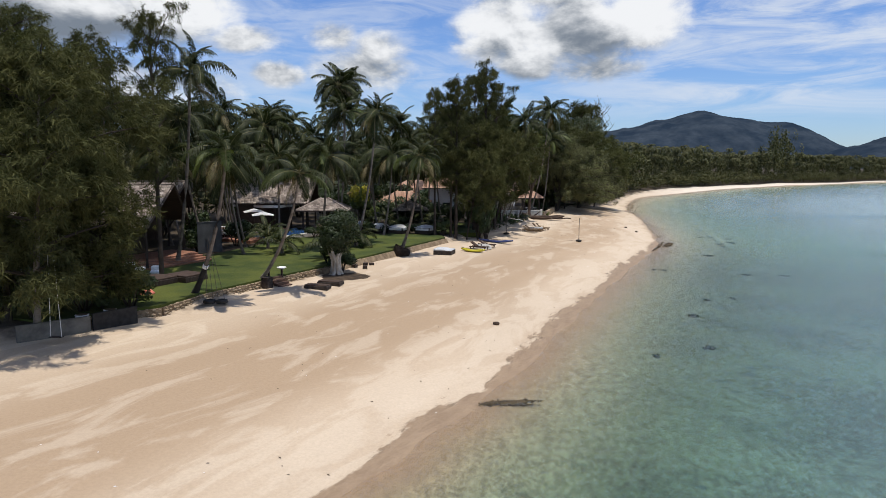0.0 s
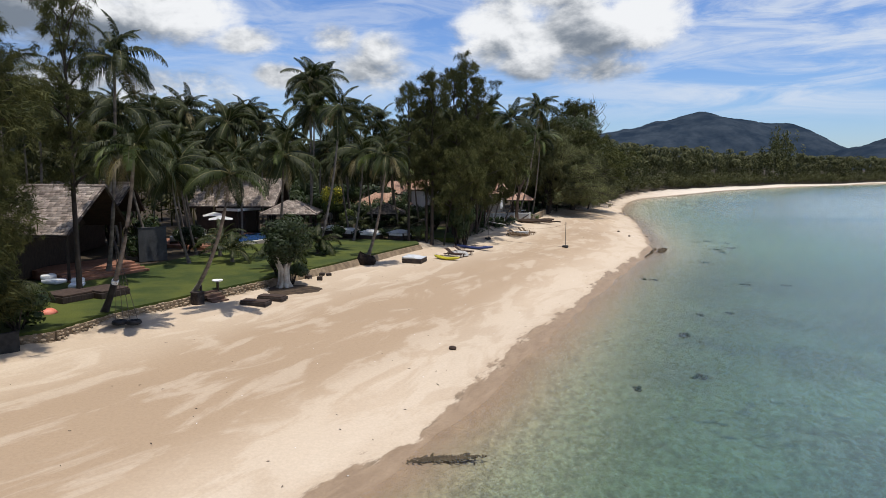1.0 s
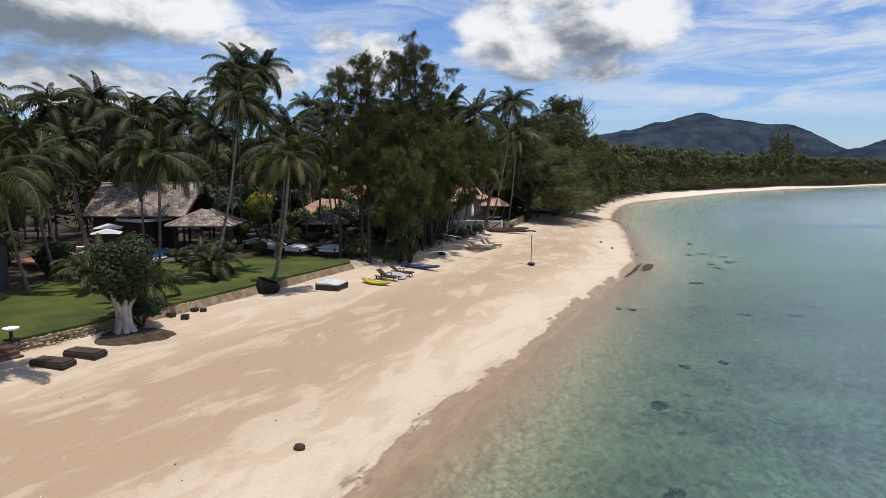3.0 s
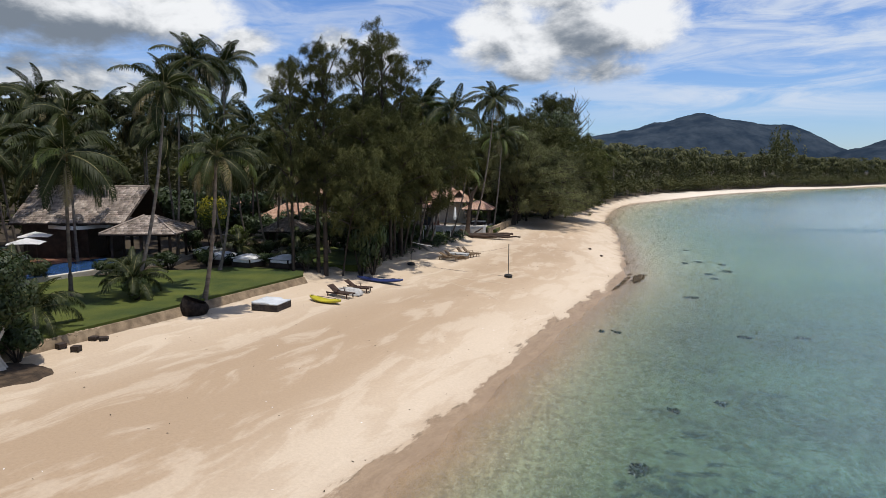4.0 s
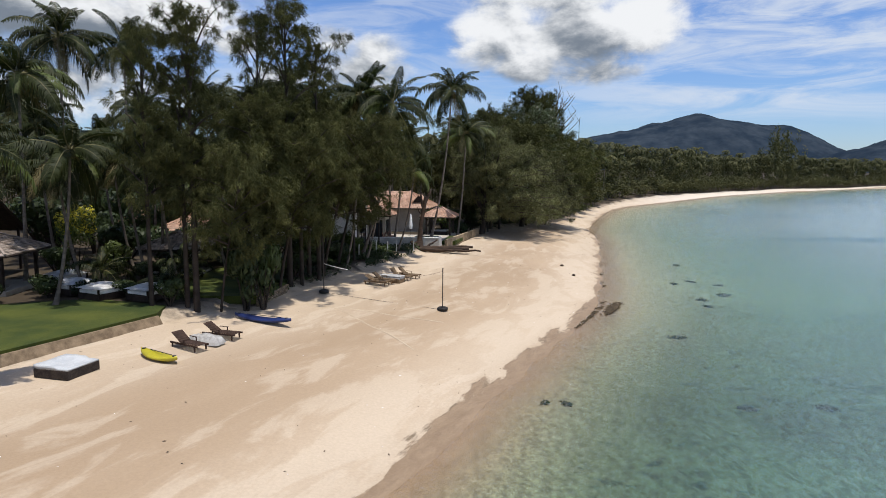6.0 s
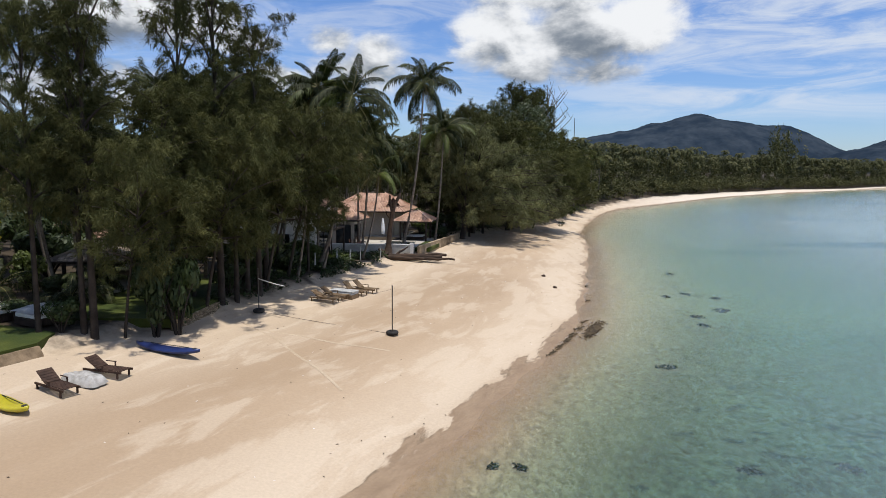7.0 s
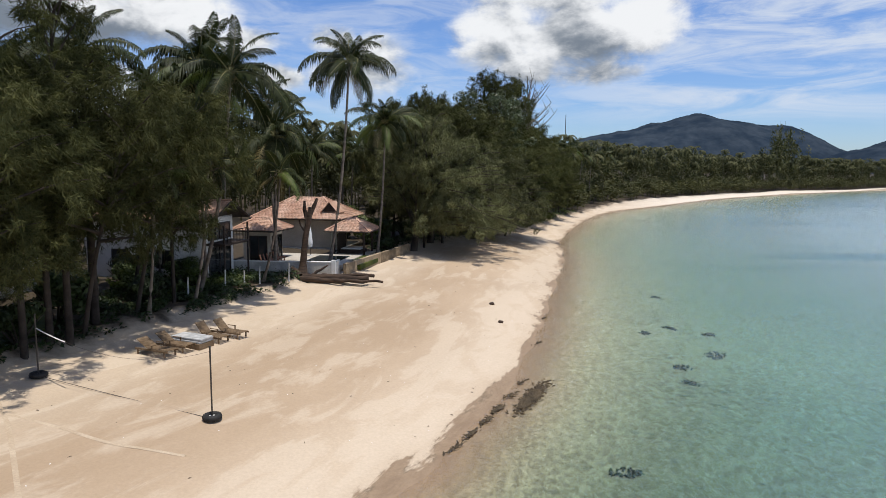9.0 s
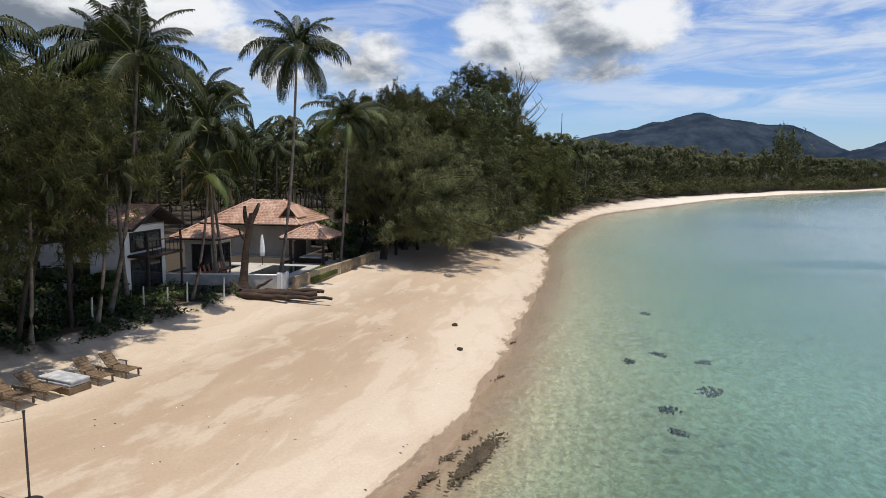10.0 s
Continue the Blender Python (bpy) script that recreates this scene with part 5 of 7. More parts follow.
flat_canopy(-22.6, 79.5, 1.8, 3.2)


def villa_house(x, y, half_x, half_y, ridge, eave, label):
    """Two-storey house with a tiled gable roof, ridge along local x."""
    t = thing("villa_house", pose(x, y, 2.0, 0, 0, VILLA), label, "house")
    zr, ze = ridge - 2.0, eave - 2.0
    for s in (-1, 1):
        o, a = ((-half_x, -half_y, ze), (2 * half_x, 0, 0)) if s < 0 else ((half_x, half_y, ze), (-2 * half_x, 0, 0))
        slope("roof_tiles", o, a, (0, -s * half_y, zr - ze), int(2 * half_x / 0.34), int(math.hypot(half_y, zr - ze) / 0.3), TILE, t, seed=3 + s, thick=0.045)
        plate([(-half_x, s * half_y, ze - 0.03), (half_x, s * half_y, ze - 0.03), (half_x, 0, zr - 0.03), (-half_x, 0, zr - 0.03)], 0.12, TIMBER, t, "roof")
        for e in (-1, 1):
            part("bargeboard", tube([(e * half_x, s * half_y, ze - 0.06), (e * half_x, 0, zr - 0.04)], 0.1, 4), TIMBER, t)
        part("gutter", tube([(-half_x, s * (half_y + 0.02), ze - 0.06), (half_x, s * (half_y + 0.02), ze - 0.06)], 0.07, 5), TIMBER, t)
    part("ridge_cap", tube([(-half_x, 0, zr + 0.04), (half_x, 0, zr + 0.04)], 0.1, 6), TILE, t)
    wx, wy = half_x - 1.1, half_y - 0.7
    part("wall", box(-wx, -wy, 0, wx, wy, ze + 0.1, 0.0), WHITE_WALL, t, "white rendered walls")
    tri = bmesh.new()
    for e in (-1, 1):
        vs = [tri.verts.new(p) for p in ((e * wx, -wy, ze), (e * wx, wy, ze), (e * wx, 0, zr - 0.3), (e * (wx - 0.2), -wy, ze), (e * (wx - 0.2), wy, ze), (e * (wx - 0.2), 0, zr - 0.3))]
        for q in ((0, 1, 2), (5, 4, 3), (0, 3, 4, 1), (1, 4, 5, 2), (2, 5, 3, 0)):
            tri.faces.new([vs[i] for i in q])
    bmesh.ops.recalc_face_normals(tri, faces=tri.faces)
    part("gable_wall", tri, TIMBER, t, "dark timber gable")
    return t, wx, wy, ze


VILLA = -8.0


def framed_opening(parent, x, y0, y1, z0, z1, axis="x", name="window"):
    """Dark glazing in a timber frame, set against a wall plane at x (axis x) or y (axis y)."""
    def b(u0, u1, w0, w1, d0, d1):
        return box(x + d0, u0, w0, x + d1, u1, w1, 0.01) if axis == "x" else box(u0, x + d0, w0, u1, x + d1, w1, 0.01)
    s = 1 if axis == "x" else -1
    lo, hi = (0.004, 0.03) if s > 0 else (-0.03, -0.004)
    win = part(name, b(y0, y1, z0, z1, lo, hi), GLASS, parent, "dark glazing")
    lo, hi = (0.0, 0.08) if s > 0 else (-0.08, 0.0)
    for u0, u1, w0, w1 in ((y0 - 0.08, y1 + 0.08, z1, z1 + 0.09), (y0 - 0.08, y1 + 0.08, z0 - 0.09, z0), (y0 - 0.08, y0, z0, z1), (y1, y1 + 0.08, z0, z1), ((y0 + y1) / 2 - 0.03, (y0 + y1) / 2 + 0.03, z0, z1)):
        part("frame", b(u0, u1, w0, w1, lo, hi), TIMBER, win)
    return win


GLASS = surface("dark_glazing", (0.015, 0.018, 0.02), (0.03, 0.033, 0.035), 1.0, 0.08, 0.0, 5.0, spec=0.6)
hall, wx, wy, ze = villa_house(1.7, 104.9, 5.9, 2.9, 7.8, 6.5, "two-storey white villa with a faded red tile roof")
framed_opening(hall, wx, -1.6, 1.6, 0.1, 2.3, "x", "door")
framed_opening(hall, wx, -1.6, 1.6, 2.95, 4.05, "x")
framed_opening(hall, -wy, -2.6, -1.4, 0.9, 2.1, "y")
framed_opening(hall, -wy, 1.0, 2.2, 0.9, 2.1, "y")
bal = part("balcony", box(wx, -wy + 0.2, 2.55, wx + 1.5, wy - 0.2, 2.72, 0.02), TIMBER, hall)
part("rail", tube([(wx + 1.45, -wy + 0.25, 3.65), (wx + 1.45, wy - 0.25, 3.65)], 0.04, 6), TIMBER, bal)
for i in range(9):
    yy = -wy + 0.25 + i * (2 * wy - 0.5) / 8
    part("baluster", tube([(wx + 1.45, yy, 2.7), (wx + 1.45, yy, 3.65)], 0.025, 5), TIMBER, bal)
for s in (-1, 1):
    part("post", tube([(wx + 1.4, s * (wy - 0.3), 0), (wx + 1.4, s * (wy - 0.3), 4.1)], 0.08, 8), TIMBER, hall)
room = hip_house(7.0, 113.8, 2.1, 2.1, 5.75, 4.85, TILE, "pool room with a hipped red tile roof", False, 0.34, VILLA, 2.0, 0.8, "pool_house", CREAM_WALL, "house", 0.8)
framed_opening(room, 1.3, -1.0, 1.0, 0.15, 2.2, "x", "door")
framed_opening(room, -1.3, -0.6, 0.9, 0.15, 2.2, "y", "door")
hip_house(14.4, 119.2, 2.2, 2.2, 5.5, 4.35, TILE, "open beach sala with a hipped red tile roof", True, 0.34, VILLA, 1.9, 0.2)
hip_house(8.6, 125.6, 4.9, 4.2, 7.25, 5.2, TILE, "large house with a hipped red tile roof", False, 0.36, VILLA, 2.0, 1.6, "villa_main_house", CREAM_WALL, "house", 1.5)

dormer = thing("roof_dormer", pose(11.6, 122.6, 5.9, 0, 0, VILLA), "small dark gabled dormer on the tiled roof", "dormer")
tri = bmesh.new()
vs = [tri.verts.new(p) for p in ((-0.8, -0.6, 0), (0.8, -0.6, 0), (0, -0.6, 0.95), (-0.8, 1.6, 0), (0.8, 1.6, 0), (0, 1.6, 0.95))]
for q in ((0, 1, 2), (5, 4, 3), (0, 3, 4, 1)):
    tri.faces.new([vs[i] for i in q])
part("gable_wall", tri, TIMBER, dormer)
for s in (-1, 1):
    plate([(s * 0.95, -0.75, -0.1), (0, -0.75, 1.02), (0, 1.6, 1.02), (s * 0.95, 1.6, -0.1)], 0.08, TILE, dormer, "roof")
hip_house(-6.0, 118.0, 5.0, 4.0, 7.4, 5.4, TILE, "red-roofed house half hidden by palms", False, 0.36, VILLA, 2.0, 1.8, "house", WHITE_WALL, "house", 0.9)
hip_house(-14.0, 103.0, 3.2, 2.8, 6.3, 4.8, TILE, "low bungalow with a red tile roof among trees", False, 0.36, VILLA, 2.0, 1.0, "bungalow", WHITE_WALL, "house", 0.8)
hip_house(-6.8, 96.6, 3.6, 3.0, 6.2, 4.6, TILE, "low bungalow with a red tile roof among trees", False, 0.36, VILLA, 2.0, 1.0, "bungalow", WHITE_WALL, "house", 0.8)


def garden_wall():
    t = thing("garden_wall", pose(14.7, 106.9, 1.55), "low white garden wall facing the beach, its panels greyed for shade", "wall", "", "structure")
    # grey panels under a white coping: shade put into the wall's colour
    part("wall_panel", box(-11.8, -0.1, 0, 0, 0.1, 1.22, 0.01), GREY_WALL, t, "rendered panel coloured grey for its shaded face")
    part("coping", box(-11.85, -0.14, 1.222, 0.05, 0.14, 1.30, 0.015), WHITE_WALL, t)
    part("wall_panel", box(-0.1, 0.1, 0, 0.1, 2.2, 1.18, 0.01), GREY_WALL, t)
    part("pier", box(-0.16, -0.16, 0, 0.16, 0.16, 1.42, 0.015), WHITE_WALL, t)
    # low parapet that runs on to the sala
    line = curve_points((0.6, 1.6, 0.35), (2.6, 9.0, 0.3), (4.8, 17.5, 0.3), 9)
    for a, b in zip(line, line[1:]):
        d = b - a
        q = math.degrees(math.atan2(d[1], d[0]))
        part("parapet", box(0, -0.14, -0.6, float(np.linalg.norm(d)) - 0.01, 0.14, 0.55, 0.015), STONE, t, "", Matrix.Translation(a) @ pose(0, 0, 0, 0, 0, q))


garden_wall()
DARK_POOL = surface("still_pool_water", (0.012, 0.02, 0.022), (0.02, 0.03, 0.032), 1.0, 0.06, 0.03, 3.0, spec=0.6)


def closed_parasol(x, y, z):
    t = thing("closed_parasol", pose(x, y, z), "furled white parasol beside the villa pool", "parasol")
    part("pole", tube([(0, 0, 0), (0, 0, 2.7)], 0.025, 6), TIMBER, t)
    part("foot", tube([(0, 0, 0), (0, 0, 0.09)], (0.28, 0.25), 12), GREY_WALL, t)
    part("canopy", tube([(0, 0, 0.85), (0, 0, 1.2), (0, 0, 2.0), (0, 0, 2.6), (0, 0, 2.68)], (0.17, 0.24, 0.17, 0.08, 0.03), 9), FABRIC, t)


closed_parasol(10.9, 115.6, 2.12)


def terrace_chair(x, y, z, turn):
    t = thing("terrace_chair", pose(x, y, z, 0, 0, turn), "low dark timber chair on the villa terrace", "chair", "terrace chairs")
    part("seat", box(-0.3, -0.3, 0.34, 0.3, 0.3, 0.4, 0.01), DECK, t)
    part("backrest", box(-0.05, -0.3, 0, 0.0, 0.3, 0.6, 0.01), DECK, t, "", Matrix.Translation((-0.28, 0, 0.36)) @ pose(0, 0, 0, 0, -14, 0))
    for a in (-0.26, 0.26):
        for b in (-0.26, 0.26):
            part("leg", box(a - 0.03, b - 0.03, 0, a + 0.03, b + 0.03, 0.35, 0.004), DECK, t)


for i in range(6):
    terrace_chair(8.6 + 0.1 * i, 108.9 + 0.62 * i, 2.12, 10)
solid("pool_terrace", box(-4.2, -4.6, 0, 4.4, 4.6, 0.5, 0.03), PAVING, pose(10.6, 112.6, 1.62, 0, 0, VILLA), "pale paved pool terrace", "terrace", "", "structure")
solid("pool", box(-1.4, -3.4, 0, 1.6, 3.4, 0.05, 0.0), DARK_POOL, pose(12.6, 112.4, 2.1, 0, 0, VILLA), "dark still swimming pool beside the terrace", "pool", "", "structure")
solid("garden_lawn", box(-0.9, -3.2, 0, 1.1, 3.2, 0.4, 0.02), GRASS, pose(15.9, 114.0, 1.62, 0, 0, VILLA - 3), "strip of lawn behind the parapet", "lawn", "", "structure")

# resort pool
solid("pool_deck", box(-4.6, -7.5, 0, 4.4, 5.0, 0.42, 0.03), DECK, pose(-20.6, 73.5, 1.95, 0, 0, FACING), "dark timber pool deck", "deck", "", "structure")
solid("swimming_pool", box(-2.6, -5.8, 0, 2.4, 4.2, 0.03, 0.0), POOL, pose(-18.2, 73.2, 2.38, 0, 0, FACING), "deep blue swimming pool set in the deck", "pool", "", "structure")
solid("pool_coping", box(0, -6.4, 0, 0.45, 4.6, 0.5, 0.02), PAVING, pose(-15.9, 72.2, 1.93, 0, 0, FACING), "pale stone edge of the pool", "coping", "", "structure")

# ---- beach things ----


def soft_box(x0, y0, z0, x1, y1, z1, r):
    bm = box(x0, y0, z0, x1, y1, z1, 0)
    bmesh.ops.bevel(bm, geom=list(bm.edges), offset=r, segments=3, affect="EDGES", profile=0.6)
    return bm


def tyre(t, r=0.33, name="tyre", m=None):
    bm = bmesh.new()
    n, k = 20, 8
    rings = []
    for i in range(n):
        a = i * math.tau / n
        rings.append([bm.verts.new(((r + 0.12 * math.cos(j * math.tau / k)) * math.cos(a), (r + 0.12 * math.cos(j * math.tau / k)) * math.sin(a), 0.12 + 0.12 * math.sin(j * math.tau / k))) for j in range(k)])
    for i in range(n):
        p, q = rings[i], rings[(i + 1) % n]
        for j in range(k):
            bm.faces.new((p[j], q[j], q[(j + 1) % k], p[(j + 1) % k]))
    return part(name, bm, RUBBER, t, "black tyre", m, True)


def net_post(x, y, high):
    t = thing("volleyball_post", placed(x, y), "thin dark volleyball post standing in a black tyre", "post", "volleyball posts")
    tyre(t, 0.24)
    bm = bmesh.new()
    bmesh.ops.create_cone(bm, cap_ends=True, segments=16, radius1=0.21, radius2=0.19, depth=0.14, matrix=Matrix.Translation((0, 0, 0.08)))
    part("concrete", bm, GREY_WALL, t)
    part("pole", tube([(0, 0, 0), (0, 0, high)], 0.032, 8), STEEL, t)
    part("cap", tube([(0, 0, high), (0, 0, high + 0.05)], 0.045, 8), STEEL, t)
    return t


net_post(15.47, 78.15, 2.75)
net_post(7.05, 81.2, 2.65)


def cord(name, a, b, sag, r, mat, label, n=14):
    pts = [np.array(a) + (np.array(b) - np.array(a)) * i / (n - 1) - np.array((0, 0, sag * 4 * (i / (n - 1)) * (1 - i / (n - 1)))) for i in range(n)]
    return solid(name, tube(pts, r, 5), mat, Matrix(), label, "rope")


za, zb = ground_z(15.47, 78.15), ground_z(7.05, 81.2)
cord("court_rope", (15.3, 78.2, za + 0.06), (7.2, 81.15, zb + 0.06), 0.03, 0.013, ROPE, "dark rope lying slack between the volleyball posts")
cord("rolled_net", (7.08, 81.2, 3.6), (8.95, 80.05, 3.36), 0.03, 0.026, PALE_ROPE, "pale rolled-up volleyball net hanging slack from a post")
cord("net_cord", (8.93, 80.06, 3.36), (15.47, 78.15, za + 2.6), 0.5, 0.006, ROPE, "thin dark cord between net and post")


PALE_PAD = surface("pale_pad", (0.40, 0.41, 0.42), (0.50, 0.51, 0.51), 1.5, 0.9, 0.1, 20.0)


def daybed(x, y, turn):
    """A square platform with a raised rim and a pad that sags in the middle."""
    t = thing("daybed", placed(x, y, None, turn), "square black wicker daybed with a pale sagging pad on sand", "daybed")
    part("base", soft_box(-1.12, -1.12, 0, 1.12, 1.12, 0.46, 0.05), WICKER, t, "black woven base")
    bm = bmesh.new()
    n = 11
    g = []
    for i in range(n):
        row = []
        for j in range(n):
            u, v = 2 * i / (n - 1) - 1, 2 * j / (n - 1) - 1
            rise = 0.17 * max(abs(u), abs(v)) ** 3 * (1.0 if u < 0.2 else 0.35)
            row.append(bm.verts.new((u * 1.1, v * 1.1, 0.475 + rise + 0.008 * math.sin(7 * u + 4 * v))))
        g.append(row)
    for i in range(n - 1):
        for j in range(n - 1):
            bm.faces.new((g[i][j], g[i + 1][j], g[i + 1][j + 1], g[i][j + 1]))
    r = bmesh.ops.extrude_face_region(bm, geom=list(bm.faces))
    for q in r["geom"]:
        if isinstance(q, bmesh.types.BMVert):
            q.co.z = 0.463
    bmesh.ops.recalc_face_normals(bm, faces=bm.faces)
    part("mattress", bm, PALE_PAD, t, "pale grey pad", smooth=True)
    return t


daybed(-0.3, 62.9, -14).scale = (0.78, 0.78, 0.86)


def wicker_pod(x, y, turn):
    """A round cocoon seat: an open shell with a cushion."""
    t = thing("wicker_pod", placed(x, y, None, turn), "black wicker cocoon seat at the foot of a palm", "seat")
    bm = bmesh.new()
    n, k = 26, 9
    rows = []
    for j in range(k):
        h = j / (k - 1)
        row = []
        for i in range(n):
            a = i * math.tau / n
            back = 0.5 - 0.5 * math.cos(a)
            z = h * (0.62 + 0.52 * back ** 1.2)
            r = 0.70 + 0.14 * math.sin(math.pi * h) - 0.18 * h * back
            row.append(bm.verts.new((r * math.cos(a), r * math.sin(a), z)))
        rows.append(row)
    for a, b in zip(rows, rows[1:]):
        for i in range(n):
            bm.faces.new((a[i], a[(i + 1) % n], b[(i + 1) % n], b[i]))
    bm.faces.new(rows[0][::-1])
    bmesh.ops.solidify(bm, geom=list(bm.faces), thickness=0.05)
    part("shell", bm, WICKER, t, smooth=True)
    bm = bmesh.new()
    bmesh.ops.create_cone(bm, cap_ends=True, segments=22, radius1=0.62, radius2=0.60, depth=0.2, matrix=Matrix.Translation((0, 0, 0.36)))
    part("cushion", bm, WICKER, t, "dark cushion")


wicker_pod(-4.3, 60.9, 24)


def kayak(x, y, turn, length, wide, mat, label, name="kayak"):
    t = thing(name, placed(x, y, None, turn), label, "kayak", "kayaks")
    bm = bmesh.new()
    n, k = 17, 12
    rows = []
    for i in range(n):
        u = 2 * i / (n - 1) - 1
        w = wide * 0.5 * max(0.03, (1 - abs(u) ** 2.4)) ** 0.8
        rise = 0.14 * abs(u) ** 2.5
        row = []
        for j in range(k):
            a = j * math.tau / k
            zz = 0.17 + 0.16 * math.sin(a) * (0.5 + 0.5 * (1 - abs(u) ** 3)) + rise
            if math.sin(a) > 0.3 and abs(u) < 0.55:
                zz -= 0.09 * (1 - (u / 0.55) ** 2) * math.sin(a)
            row.append(bm.verts.new((u * length / 2, w * math.cos(a), zz)))
        rows.append(row)
    for a, b in zip(rows, rows[1:]):
        for j in range(k):
            bm.faces.new((a[j], b[j], b[(j + 1) % k], a[(j + 1) % k]))
    bm.faces.new(rows[0])
    bm.faces.new(rows[-1][::-1])
    bmesh.ops.recalc_face_normals(bm, faces=bm.faces)
    part("hull", bm, mat, t, smooth=True)
    for c in (-0.22, 0.2):
        part("seat", soft_box(c * length - 0.2, -0.2, 0.215, c * length + 0.2, 0.2, 0.25, 0.012), BLACK_PLASTIC, t, "black seat pad")
    for c in (-0.42, 0.42):
        part("hatch", tube([(c * length, 0, 0.36), (c * length, 0, 0.385)], 0.1, 12), BLACK_PLASTIC, t)
    part("paddle", tube([(-0.3 * length, 0.12, 0.34), (0.32 * length, 0.06, 0.36)], 0.018, 6), BLACK_PLASTIC, t)


kayak(2.5, 65.4, -32, 2.75, 0.78, YELLOW, "yellow plastic sit-on kayak drawn up on the sand")
kayak(5.25, 72.55, -21, 3.9, 0.82, BLUE, "dark blue plastic kayak lying in tree shade", "kayak")


def sunbed(x, y, turn, raised, mat, label, cover=False):
    t = thing("sun_lounger", placed(x, y, None, turn), label, "sun lounger", "beach sun loungers")
    for s in (-1, 1):
        part("side_rail", box(-1.0, s * 0.33 - 0.03, 0.24, 1.0, s * 0.33 + 0.03, 0.33, 0.008), mat, t)
        for q in (-0.85, 0.8):
            part("leg", box(q - 0.035, s * 0.33 - 0.032, 0, q + 0.035, s * 0.33 + 0.032, 0.25, 0.006), mat, t)
    for i in range(9):
        part("slat", box(-0.28 + i * 0.142, -0.3, 0.325, -0.28 + i * 0.142 + 0.115, 0.3, 0.352, 0.005), mat, t)
    back = part("backrest", box(-0.76, -0.31, -0.015, 0, 0.31, 0.02, 0.008), mat, t, "", Matrix.Translation((-0.3, 0, 0.345)) @ pose(0, 0, 0, 0, raised, 0))
    for i in range(5):
        part("slat", box(-0.72 + i * 0.145, -0.29, 0.021, -0.72 + i * 0.145 + 0.115, 0.29, 0.036, 0.004), mat, back)
    for s in (-1, 1):
        part("armrest", box(-0.42, s * 0.36 - 0.03, 0.50, 0.12, s * 0.36 + 0.03, 0.53, 0.006), mat, t)
        part("arm_post", box(0.04, s * 0.36 - 0.025, 0.3, 0.09, s * 0.36 + 0.025, 0.5, 0.004), mat, t)


for x, y, a, r in ((10.4, 84.8, -22, 30), (10.8, 85.8, -20, 36), (11.9, 87.7, -24, 48), (12.5, 88.7, -22, 44)):
    sunbed(x, y, a, r, TEAK, "weathered teak sun lounger with raised back on the sand")


def mattress_stack(x, y, turn, label="pale covered mattresses stacked on a lounger"):
    t = thing("mattress_stack", placed(x, y, None, turn), label, "mattresses")
    part("base", soft_box(-0.95, -0.5, 0, 0.95, 0.5, 0.28, 0.03), TEAK, t, "lounger under the cover")
    for i in range(2):
        part("mattress", soft_box(-0.98 + 0.04 * i, -0.46 + 0.02 * i, 0.282 + i * 0.13, 0.92 + 0.05 * i, 0.46 - 0.01 * i, 0.405 + i * 0.13, 0.05), GREY_FABRIC, t)


mattress_stack(11.3, 86.7, -22)


def slab_seat(x, y, turn):
    t = thing("wicker_lounger", placed(x, y, None, turn), "low dark brown wicker lounger on open sand", "sun lounger", "wicker loungers")
    part("base", soft_box(-0.86, -0.40, 0, 0.86, 0.40, 0.22, 0.05), WICKER, t)
    part("cushion", soft_box(-0.82, -0.36, 0.222, 0.79, 0.36, 0.29, 0.03), DECK_CLOTH, t, "brown cushion")


DARK_TEAK = surface("dark_stained_teak", (0.032, 0.017, 0.011), (0.065, 0.036, 0.024), 3.0, 0.8, 0.3, 20.0)
DECK_CLOTH = surface("brown_cushion", (0.038, 0.024, 0.018), (0.070, 0.045, 0.032), 4.0, 0.9, 0.3, 30.0)
slab_seat(-8.65, 44.25, -12)
slab_seat(-8.0, 45.55, -14)
for x, y, a in ((3.2, 67.2, -30), (4.05, 69.4, -16)):
    sunbed(x, y, a, 34, DARK_TEAK, "dark timber lounger with its back raised on the sand")


OLD_COVER = surface("faded_cover", (0.26, 0.245, 0.22), (0.46, 0.44, 0.41), 2.5, 0.9, 0.5, 9.0)


def draped_pad(x, y, turn):
    t = thing("covered_pad", placed(x, y, None, turn), "pale creased cover thrown over a low pad", "cover")
    rnd = random.Random(8)
    bm = bmesh.new()
    n, k = 15, 9
    g = []
    for i in range(n):
        row = []
        for j in range(k):
            u, v = 2 * i / (n - 1) - 1, 2 * j / (k - 1) - 1
            edge = max(abs(u), abs(v))
            z = 0.42 * (1 - max(0, (edge - 0.72) / 0.28) ** 1.5) + 0.04 * math.sin(5 * u + 3 * v) + rnd.uniform(-0.03, 0.03)
            row.append(bm.verts.new((u * 0.92 + rnd.uniform(-0.03, 0.03), v * 0.42 + rnd.uniform(-0.03, 0.03), max(0.01, z))))
        g.append(row)
    for i in range(n - 1):
        for j in range(k - 1):
            bm.faces.new((g[i][j], g[i + 1][j], g[i + 1][j + 1], g[i][j + 1]))
    part("cover", bm, OLD_COVER, t, smooth=True)
    part("pad", soft_box(-0.7, -0.28, 0.0, 0.7, 0.28, 0.3, 0.04), DECK_CLOTH, t)


draped_pad(3.6, 68.25, -14)


